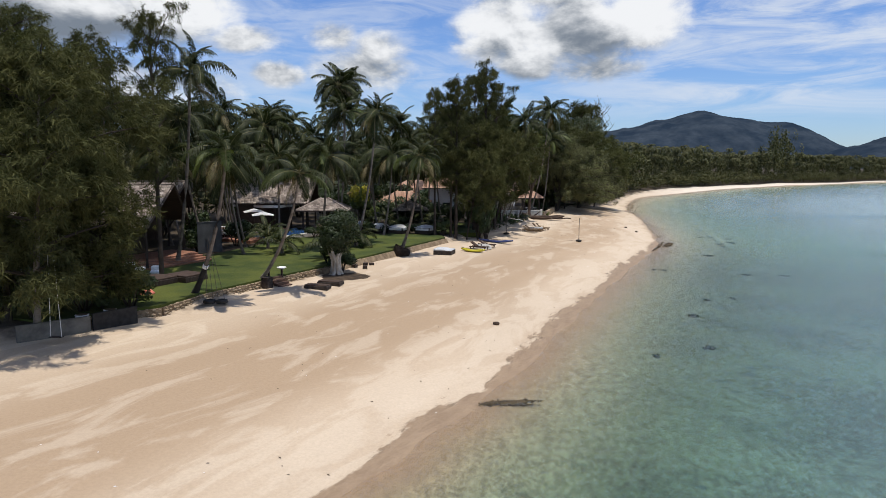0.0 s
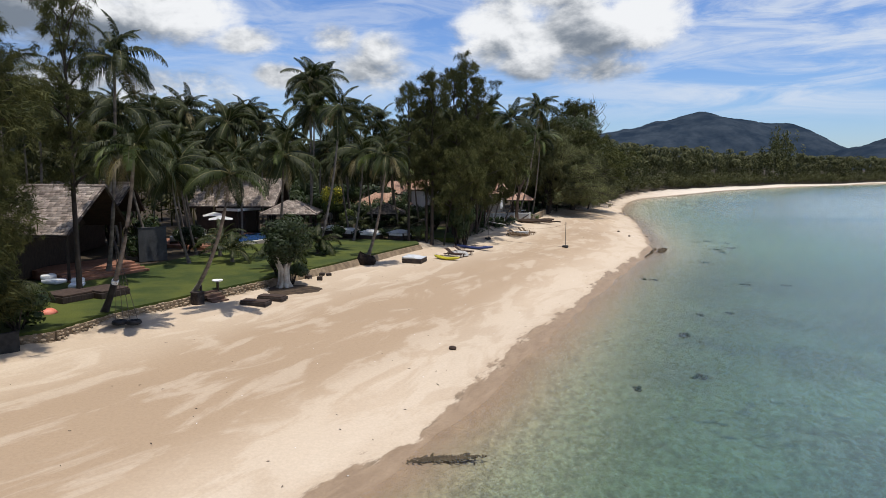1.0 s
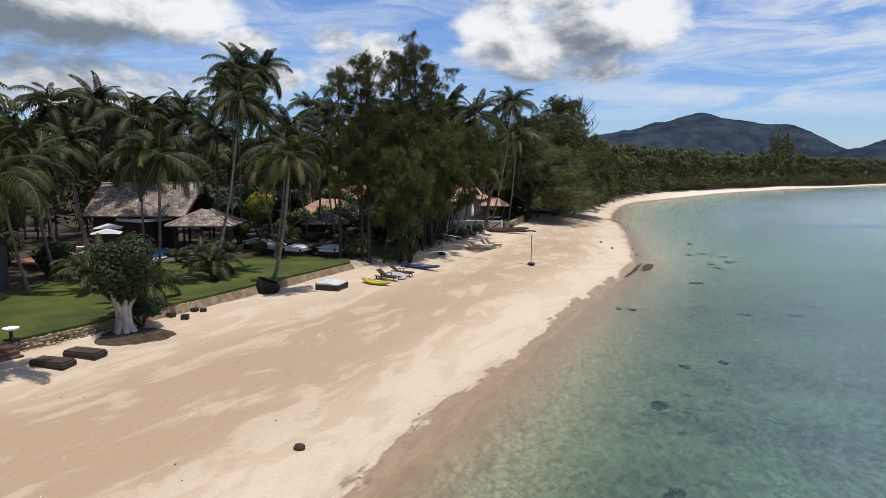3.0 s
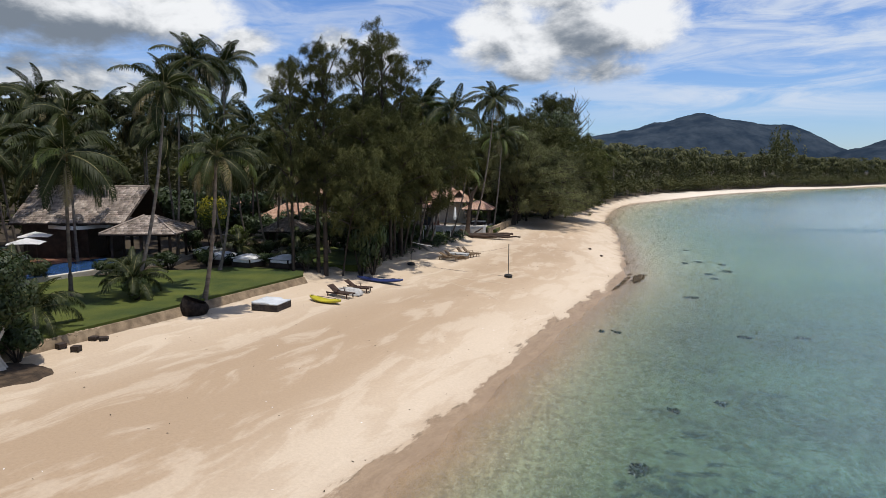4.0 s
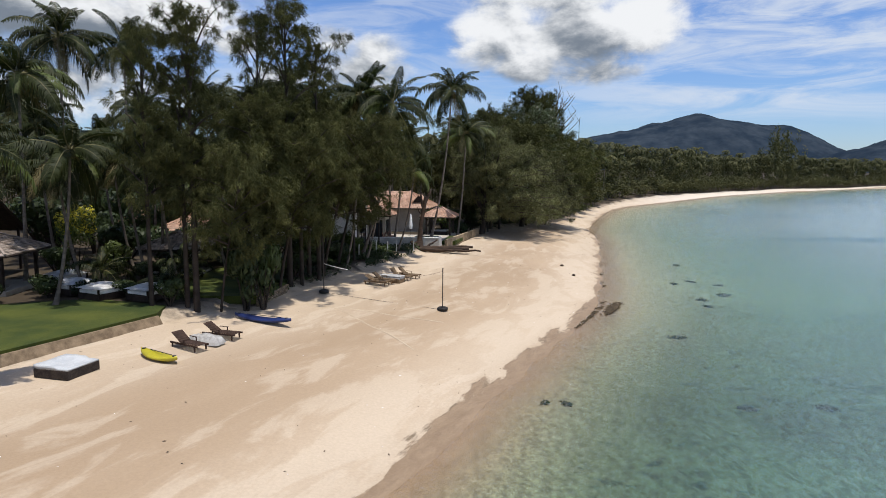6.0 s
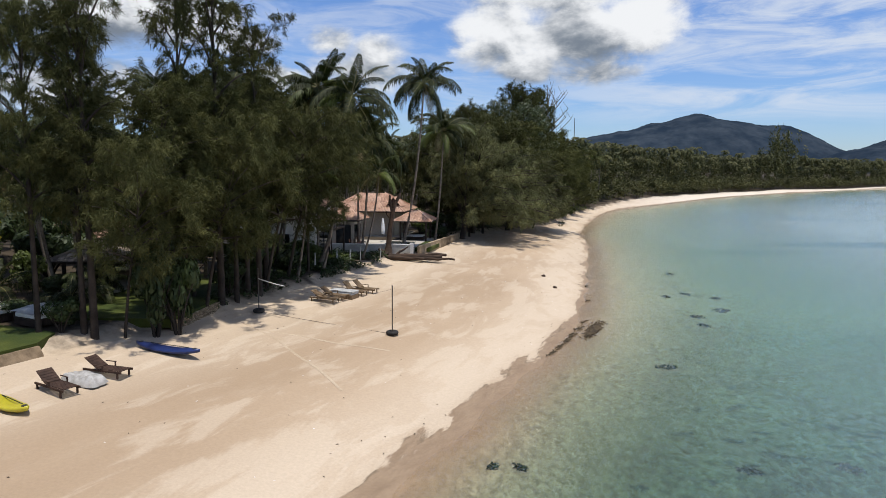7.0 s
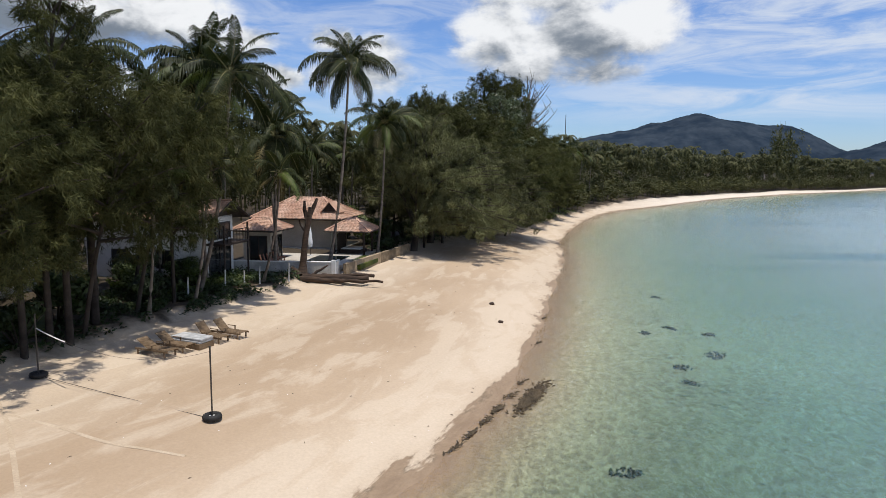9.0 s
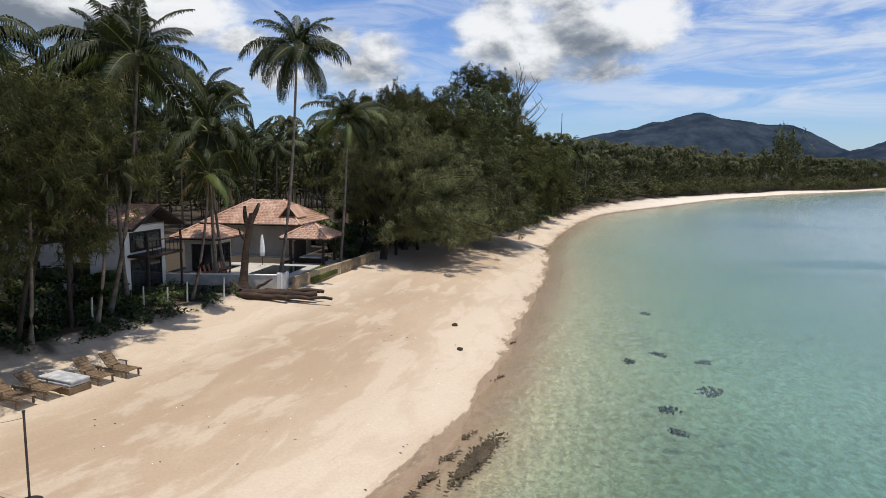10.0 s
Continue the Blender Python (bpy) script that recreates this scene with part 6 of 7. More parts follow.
def swing(x, y, top, turn, n):
    t = thing("tyre_swing", placed(x, y), "black tyre swing hung by ropes from a leaning palm", "swing", "tyre swings")
    tyre(t, 0.26, "seat", pose(0, 0, 0.10))
    z = ground_z(x, y)
    for s in (-1, 1):
        part("rope", tube([(0.2 * s, 0, 0.3), (top[0] - x, top[1] - y, top[2] - z)], 0.014, 5), ROPE, t)


swing(-13.9, 38.5, (-14.0, 38.75, 5.2), 0, 0)
swing(-13.2, 38.6, (-13.9, 38.7, 5.5), 0, 1)


def board_swing(x, y, top):
    t = thing("board_swing", placed(x, y), "small board swing hung by two pale ropes", "swing")
    part("seat", soft_box(-0.3, -0.11, 0.32, 0.3, 0.11, 0.36, 0.01), TIMBER, t)
    z = ground_z(x, y)
    for s in (-1, 1):
        part("rope", tube([(0.26 * s, 0, 0.36), (top[0] - x + 0.14 * s, top[1] - y, top[2] - z)], 0.016, 5), PALE_ROPE, t, "pale rope")


board_swing(-17.75, 29.75, (-18.1, 30.3, 5.6))


def low_panel(a, b, high, mat, label):
    """A straight low garden wall with a slightly proud cap, from a to b."""
    l = math.hypot(b[0] - a[0], b[1] - a[1])
    t = thing("low_wall", placed(a[0], a[1], ground_z(*a) - 0.1, math.degrees(math.atan2(b[1] - a[1], b[0] - a[0]))), label, "wall", "", "structure")
    part("face", box(0, -0.06, 0, l, 0.06, high + 0.1, 0.01), mat, t)
    part("cap", box(-0.02, -0.085, high + 0.102, l + 0.02, 0.085, high + 0.16, 0.012), mat, t)


# old concrete, darkened further: the tree crown's shade is put into its colour
SHADED_CONCRETE = surface("shaded_old_concrete", (0.09, 0.085, 0.075), (0.17, 0.16, 0.14), 1.2, 0.95, 0.4, 9.0)
low_panel((-19.6, 29.7), (-17.35, 31.9), 0.75, SHADED_CONCRETE, "low weathered grey garden wall above the sand")
low_panel((-17.3, 32.0), (-16.0, 33.9), 0.8, RUBBER, "low black garden panel beside the grey wall")


def flower_pot(x, y):
    t = thing("flower_pot", placed(x, y), "small whitewashed flower pot behind the garden wall", "flower pot", "flower pots")
    part("pot", tube([(0, 0, 0), (0, 0, 0.1), (0, 0, 0.62), (0, 0, 0.72)], (0.18, 0.22, 0.3, 0.33), 12), FABRIC, t, smooth=True)
    part("soil", tube([(0, 0, 0.725), (0, 0, 0.735)], 0.27, 12), EARTH, t)


flower_pot(-18.1, 32.5)
flower_pot(-17.2, 33.5)


MULCH = surface("leaf_mulch", (0.03, 0.02, 0.012), (0.075, 0.05, 0.03), 3.0, 0.95, 0.8, 14.0)


def mulch(x, y, r):
    rnd = random.Random(12)
    bm = bmesh.new()
    mid = bm.verts.new((x, y, ground_z(x, y) + 0.16))
    rings = []
    for k, (q, up) in enumerate(((0.45, 0.12), (0.8, 0.07), (1.0, -0.02))):
        ring = []
        for i in range(30):
            a = i * math.tau / 30
            d = r * q * (1 + (0.09 * math.sin(3 * a + 1) + rnd.uniform(-0.06, 0.06)))
            px, py = x + d * math.cos(a), y + d * math.sin(a)
            ring.append(bm.verts.new((px, py, ground_z(px, py) + up)))
        rings.append(ring)
    for i in range(30):
        j = (i + 1) % 30
        bm.faces.new((mid, rings[0][i], rings[0][j]))
        for p, q in zip(rings, rings[1:]):
            bm.faces.new((p[i], q[i], q[j], p[j]))
    solid("mulch_bed", bm, MULCH, Matrix(), "dark leaf mulch heaped round the fig tree", "mulch", "", "stuff", True)


mulch(-7.7, 49.3, 1.9)


def planter_box(x, y, turn):
    t = thing("storage_box", placed(x, y, None, turn), "dark wicker box at the foot of a leaning palm", "box")
    part("body", soft_box(-0.28, -0.28, 0, 0.28, 0.28, 0.70, 0.04), WICKER, t)
    part("lid", soft_box(-0.31, -0.31, 0.702, 0.31, 0.31, 0.77, 0.02), WICKER, t)


planter_box(-12.0, 43.9, FACING)


DARK_DECK = surface("dark_deck_timber", (0.060, 0.032, 0.022), (0.11, 0.062, 0.042), 2.0, 0.75, 0.3, 18.0)


def beach_steps(x, y):
    t = thing("beach_steps", pose(x, y, 1.42, 0, 0, FACING), "short brown timber steps up the stone wall", "steps")
    for i in range(4):
        part("tread", box(0.75 - 0.3 * i - 0.32, -0.6, 0.17 * i, 0.75 - 0.3 * i, 0.6, 0.17 * (i + 1), 0.012), DARK_DECK, t)
    for s in (-1, 1):
        part("post", box(-0.3, s * 0.68 - 0.06, 0, -0.18, s * 0.68 + 0.06, 1.15, 0.01), TIMBER, t)
    part("bowl", tube([(-0.24, 0.68, 1.15), (-0.24, 0.68, 1.2), (-0.24, 0.68, 1.27)], (0.15, 0.32, 0.34), 14), FABRIC, t, "shallow white bowl")


beach_steps(-11.6, 45.2)


def stool(x, y, h):
    t = thing("stool", placed(x, y, None, x * 40), "small dark wooden stool on the sand", "stool", "low stools")
    t.scale = (0.78, 0.78, 0.85)
    part("top", soft_box(-0.24, -0.24, 0.06, 0.24, 0.24, h, 0.02), TIMBER, t)
    for a in (-1, 1):
        for b in (-1, 1):
            part("leg", box(a * 0.19 - 0.05, b * 0.19 - 0.05, 0, a * 0.19 + 0.05, b * 0.19 + 0.05, 0.07, 0.006), TIMBER, t)


for x, y, h in ((-7.5, 53.2, 0.3), (-6.6, 52.9, 0.32), (-6.8, 54.75, 0.24), (-6.3, 54.75, 0.22)):
    stool(x, y, h)


def drift_logs(x, y):
    t = thing("driftwood", placed(x, y), "heap of dark driftwood trunks on the sand", "driftwood")
    rnd = random.Random(7)
    for (x0, y0, z0), (x1, y1, z1), r in (((-2.2, 0.2, 0.3), (3.0, -0.3, 0.35), 0.34), ((-0.8, 0.8, 0.3), (3.4, 0.2, 0.55), 0.22), ((-2.6, -0.4, 0.25), (1.2, -0.9, 0.25), 0.24), ((1.0, -0.6, 0.2), (4.2, -1.1, 0.25), 0.15),
                                          ((-2.4, 0.2, 0.4), (-3.2, 0.9, 0.9), 0.26), ((-1.5, 0.3, 0.5), (-0.4, 1.0, 1.1), 0.12)):
        pts = [np.array((x0, y0, z0)) + (np.array((x1, y1, z1)) - np.array((x0, y0, z0))) * i / 6 + np.array((0, rnd.uniform(-0.1, 0.1), rnd.uniform(-0.05, 0.08))) for i in range(7)]
        part("log", tube(pts, [r * (1.15 - 0.09 * i) * rnd.uniform(0.9, 1.1) for i in range(7)], 9), DRIFTWOOD, t, smooth=True)
    for i in range(7):
        a = rnd.uniform(0, math.tau)
        part("root", tube([(-2.6, 0.1, 0.4), (-2.9 + 0.5 * math.cos(a), 0.1 + 0.5 * math.sin(a), 0.5), (-3.1 + 0.9 * math.cos(a), 0.1 + 0.9 * math.sin(a), max(0.1, 0.5 + 0.6 * math.sin(2 * a)))], (0.12, 0.08, 0.03), 6), DRIFTWOOD, t, smooth=True)


drift_logs(14.8, 105.0)


def dead_trunk(x, y):
    t = thing("dead_tree", placed(x, y, None, 20), "broken dead tree trunk with forked stubs above driftwood", "tree")
    part("trunk", tube([(0, 0, -0.2), (0.05, 0, 0.9), (0.25, 0.1, 2.8), (0.55, 0.1, 4.4), (0.7, 0.1, 5.3)], (0.44, 0.28, 0.23, 0.22, 0.18), 9), DRIFTWOOD, t, smooth=True)
    part("branch", tube([(0.6, 0.1, 4.6), (1.0, 0.0, 5.5), (1.2, -0.05, 6.0)], (0.18, 0.15, 0.1), 8), DRIFTWOOD, t, smooth=True)
    part("branch", tube([(0.45, 0.1, 4.2), (0.25, 0.3, 5.1), (0.25, 0.3, 5.8)], (0.18, 0.15, 0.09), 8), DRIFTWOOD, t, smooth=True)
    part("branch", tube([(0.3, 0.1, 3.3), (-0.1, 0.1, 3.9), (-0.2, 0.1, 4.3)], (0.09, 0.07, 0.04), 7), DRIFTWOOD, t, smooth=True)


dead_trunk(12.5, 105.6)


def fence_post(x, y, h):
    solid("fence_post", tube([(0, 0, -0.2), (0.01, 0, h * 0.5), (0.02, 0.01, h)], (0.06, 0.055, 0.05), 7), GREY_WALL, placed(x, y), "short weathered pale fence post among scrub", "post", "fence posts")


for x, y, h in ((4.4, 95.4, 1.2), (7.4, 95.8, 1.3), (8.6, 99.2, 1.3), (10.4, 101.2, 1.3), (12.0, 103.2, 1.3), (9.6, 100.2, 1.1)):
    fence_post(x, y, h)


def pebble(x, y, s, seed, label="small dark stone lying on the sand", mat=DRIFTWOOD):
    bm = bmesh.new()
    bmesh.ops.create_icosphere(bm, subdivisions=2, radius=s)
    for v in bm.verts:
        v.co *= 1 + 0.3 * noise.noise(v.co * 3 / s + Vector((seed, 0, 0)))
        v.co.z *= 0.6
    solid("stone", bm, mat, Matrix.Translation((0, 0, s * 0.3)) @ placed(x, y), label, "stone", "beach debris", smooth=True)


pebble(3.2, 38.6, 0.2, 1)
pebble(27.2, 101.9, 0.2, 2)
pebble(27.5, 97.0, 0.18, 3)
pebble(176.0, 398.0, 2.6, 4, "large pale boulder at the back of the far beach", ROCK)


def weed_heap(x, y, n, reach, seed, turn=0.0, lowest=0.0):
    """A tangle of brown weed stranded at the water's edge."""
    rnd = random.Random(seed)
    bm = bmesh.new()
    for i in range(n):
        px_, py_ = rnd.gauss(0, reach), rnd.gauss(0, reach * 0.16)
        a = rnd.gauss(0, 0.7)
        l = rnd.uniform(0.08, 0.26)
        z = 0.005 + rnd.random() * 0.025
        tube([(px_, py_, z), (px_ + l * 0.5 * math.cos(a), py_ + l * 0.5 * math.sin(a), z + 0.012), (px_ + l * math.cos(a), py_ + l * math.sin(a), z)], (0.02, 0.035, 0.01), 4, bm)
    solid("seaweed", bm, WEED, Matrix.Translation((0, 0, 0.05)) @ placed(x, y, max(lowest, ground_z(x, y)), turn), "brown seaweed washed up at the waterline", "seaweed", "seaweed heaps", "stuff")


weed_heap(2.8, 27.0, 300, 0.6, 1, 10, -0.12)
weed_heap(28.0, 83.9, 800, 1.0, 2, 66, -0.04)
for i, (x, y, n) in enumerate(((24.5, 78.2, 26), (25.1, 79.5, 40), (25.7, 80.8, 34), (26.3, 82.2, 50), (27.0, 83.9, 30), (27.8, 85.9, 16), (29.4, 93.0, 12), (30.6, 99.5, 10))):
    weed_heap(x, y, n, 0.28, 20 + i, 60)


SEAGRASS = surface("sea_grass", (0.016, 0.026, 0.014), (0.040, 0.056, 0.030), 2.0, 0.9, 0.5, 14.0, spec=0.1)


def weed_bed(x, y, long, wide, turn, seed):
    """A low mound of sea grass on the bottom of the bay: many short blades."""
    rnd = random.Random(seed)
    bm = bmesh.new()
    for i in range(int(60 * long * wide) + 26):
        a, q = rnd.uniform(0, math.tau), math.sqrt(rnd.random())
        px_, py_ = long * q * math.cos(a) * rnd.uniform(0.7, 1.1), wide * q * math.sin(a) * rnd.uniform(0.7, 1.1)
        l, b = rnd.uniform(0.1, 0.24), rnd.uniform(0, math.tau)
        tube([(px_, py_, -0.03), (px_ + 0.4 * l * math.cos(b), py_ + 0.4 * l * math.sin(b), 0.09), (px_ + l * math.cos(b), py_ + l * math.sin(b), 0.05)], (0.05, 0.05, 0.015), 3, bm)
    solid("seagrass", bm, SEAGRASS, placed(x, y, None, turn), "dark clump of sea grass on the sandy sea bed", "seagrass", "seagrass clumps", "stuff")


for i, (x, y, a, b) in enumerate((
        (37.2, 90.8, 0.6, 0.5), (40.3, 93.9, 0.9, 0.6), (37.3, 98.1, 0.5, 0.35), (39.6, 100.2, 0.6, 0.3), (36.8, 88.2, 0.5, 0.3), (42.1, 111.6, 0.4, 0.4), (42.0, 99.2, 0.6, 0.35), (17.5, 45.8, 0.6, 0.35), (23.3, 53.1, 0.35, 0.2),
        (20.7, 51.8, 0.3, 0.2), (34.0, 66.4, 0.6, 0.4), (30.6, 77.5, 0.7, 0.4), (15.6, 38.0, 0.5, 0.3), (11.8, 35.5, 0.3, 0.2), (20.3, 64.4, 0.2, 0.12), (21.3, 64.5, 0.25, 0.12), (29.9, 65.6, 0.45, 0.25))):
    weed_bed(x, y, a, b, 20 + 31 * i, 40 + i)

# ---- resort furniture on the lawn and deck ----


def parasol(x, y, z, r=1.5, high=2.3, label="white square parasol over the pool deck"):
    t = thing("parasol", pose(x, y, z, 0, 0, 20), label, "parasol", "pool parasols")
    part("pole", tube([(0, 0, 0), (0, 0, high + 0.1)], 0.03, 8), TIMBER, t)
    part("foot", tube([(0, 0, 0), (0, 0, 0.1)], (0.3, 0.26), 12), GREY_WALL, t)
    bm = bmesh.new()
    top = bm.verts.new((0, 0, high + 0.35))
    ring = []
    for i in range(16):
        a = i * math.tau / 16 + math.pi / 4
        q = r if i % 4 == 0 else r * 0.82 if i % 2 else r * 0.76
        ring.append(bm.verts.new((q * math.cos(a), q * math.sin(a), high - (0.06 if i % 4 == 0 else 0.0))))
    for i in range(16):
        bm.faces.new((top, ring[i], ring[(i + 1) % 16]))
    bmesh.ops.solidify(bm, geom=list(bm.faces), thickness=0.02)
    part("canopy", bm, FABRIC, t)
    for i in range(4):
        a = i * math.tau / 4 + math.pi / 4
        part("rib", tube([(0, 0, high + 0.3), (r * 0.95 * math.cos(a), r * 0.95 * math.sin(a), high - 0.07)], 0.012, 5), TIMBER, t)


parasol(-19.9, 69.8, 2.3)
parasol(-22.3, 74.5, 2.3)


def pool_lounger(x, y, z, turn):
    t = thing("pool_lounger", pose(x, y, z, 0, 0, turn), "pool lounger with a white mattress", "sun lounger", "pool loungers")
    part("frame", box(-0.95, -0.34, 0.16, 0.95, 0.34, 0.24, 0.01), TIMBER, t)
    for a in (-0.8, 0.8):
        for b in (-0.28, 0.28):
            part("leg", box(a - 0.03, b - 0.03, 0, a + 0.03, b + 0.03, 0.17, 0.004), TIMBER, t)
    part("mattress", soft_box(-0.32, -0.32, 0.242, 0.93, 0.32, 0.34, 0.03), FABRIC, t)
    part("back_cushion", soft_box(-0.66, -0.32, -0.04, 0.02, 0.32, 0.06, 0.03), FABRIC, t, "", Matrix.Translation((-0.32, 0, 0.3)) @ pose(0, 0, 0, 0, 38, 0))


for i in range(5):
    pool_lounger(-24.0 + 0.62 * i, 68.2 + 1.0 * i * 0.55, 2.37, 115)
for i in range(3):
    pool_lounger(-25.6 + 0.9 * i, 73.2 + 0.9 * i, 2.3, 120)


def curtain_daybed(x, y, turn):
    """A covered double bed with a canopy frame."""
    t = thing("covered_daybed", placed(x, y, 2.1, turn), "low dark daybed under a bulging white cover among trees", "daybed", "covered daybeds")
    part("base", soft_box(-0.95, -0.95, 0, 0.95, 0.95, 0.4, 0.03), TIMBER, t)
    part("mattress", soft_box(-0.9, -0.9, 0.402, 0.9, 0.9, 0.62, 0.06), FABRIC, t)
    for a in (-0.9, 0.9):
        for b in (-0.9, 0.9):
            part("post", box(a - 0.05, b - 0.05, 0.3, a + 0.05, b + 0.05, 0.72, 0.006), TIMBER, t)
    bm = bmesh.new()
    g = [[bm.verts.new((-1.05 + 2.1 * i / 6, -1.05 + 2.1 * j / 6, 0.72 + 0.30 * (math.sin(math.pi * i / 6) * math.sin(math.pi * j / 6)) ** 0.7)) for j in range(7)] for i in range(7)]
    for i in range(6):
        for j in range(6):
            bm.faces.new((g[i][j], g[i + 1][j], g[i + 1][j + 1], g[i][j + 1]))
    bmesh.ops.solidify(bm, geom=list(bm.faces), thickness=0.06)
    part("cover", bm, FABRIC, t, "white cloth cover")


for x, y in ((-5.8, 75.9), (-2.7, 75.7), (-10.9, 80.7), (-8.4, 77.4)):
    curtain_daybed(x, y, FACING)


def lawn_sofa(x, y, turn, pads):
    t = thing("lawn_daybed", placed(x, y, 2.12, turn), "dark timber platform bed on the lawn", "daybed", "lawn platform beds")
    part("base", soft_box(-1.0, -0.95, 0, 1.0, 0.95, 0.34, 0.03), TIMBER, t)
    part("pad", soft_box(-0.95, -0.9, 0.342, 0.95, 0.9, 0.46, 0.04), FABRIC if pads else DECK_CLOTH, t, "white pad" if pads else "brown pad")


lawn_sofa(-18.8, 42.2, FACING, False)
lawn_sofa(-17.4, 43.6, FACING, False)


def sala_bed(x, y, z, turn):
    t = thing("sala_bed", pose(x, y, z, 0, 0, turn), "dark timber platform bed with a white pad in the beach sala", "daybed")
    part("base", soft_box(-1.1, -1.0, 0, 1.1, 1.0, 0.42, 0.03), TIMBER, t)
    part("pad", soft_box(-1.0, -0.9, 0.422, 1.0, 0.9, 0.52, 0.04), FABRIC, t, "white pad")
    # panel added behind the bed to imitate the sala's dark, shaded inside
    part("back_panel", box(-1.25, -1.3, 0, -1.15, 1.3, 2.0, 0.02), TIMBER, t, "dark timber panel added for the shade inside the sala")


sala_bed(14.4, 119.2, 2.022, VILLA)


def bean_bag(x, y, turn, s):
    t = thing("beanbag", placed(x, y, 2.12, turn), "slumped white beanbag seat on the lawn", "beanbag", "lawn beanbags")
    part("seat", soft_box(-0.75 * s, -0.5 * s, 0, 0.75 * s, 0.5 * s, 0.3 * s, 0.12 * s), FABRIC, t, smooth=True)
    part("back", soft_box(-0.8 * s, -0.48 * s, 0.22 * s, -0.25 * s, 0.48 * s, 0.62 * s, 0.14 * s), FABRIC, t, smooth=True)


bean_bag(-22.8, 47.4, -20, 0.9)
bean_bag(-20.6, 46.2, -70, 0.8)


def deck_steps(x, y):
    t = thing("deck_steps", pose(x, y, 2.12, 0, 0, FACING), "wide reddish timber steps up to the house deck", "steps")
    for i in range(4):
        part("tread", box(1.6 - 0.5 * i - 0.55, -3.0, 0, 1.6 - 0.5 * i, 3.0, 0.14 * (i + 1), 0.01), DECK, t)
    part("deck", box(-3.2, -3.2, 0, -0.45, 3.2, 0.58, 0.02), DECK, t)


deck_steps(-21.8, 50.8)


DARK_SCREEN = surface("dark_grey_render", (0.040, 0.041, 0.042), (0.068, 0.068, 0.068), 1.0, 0.9, 0.3, 9.0)


def garden_screen(a, b, high):
    l = math.hypot(b[0] - a[0], b[1] - a[1])
    t = thing("garden_screen", pose(a[0], a[1], 2.1, 0, 0, math.degrees(math.atan2(b[1] - a[1], b[0] - a[0]))), "plain dark grey screen wall beside the house", "screen")
    part("panel", box(0, -0.05, 0, l, 0.05, high, 0.01), DARK_SCREEN, t)
    part("cap", box(-0.03, -0.08, high + 0.002, l + 0.03, 0.08, high + 0.06, 0.01), DARK_SCREEN, t)


garden_screen((-21.9, 57.0), (-20.3, 58.5), 2.7)
pebble(-17.7, 38.7, 0.42, 9, "rounded coral-red float lying on the lawn edge", PINK)

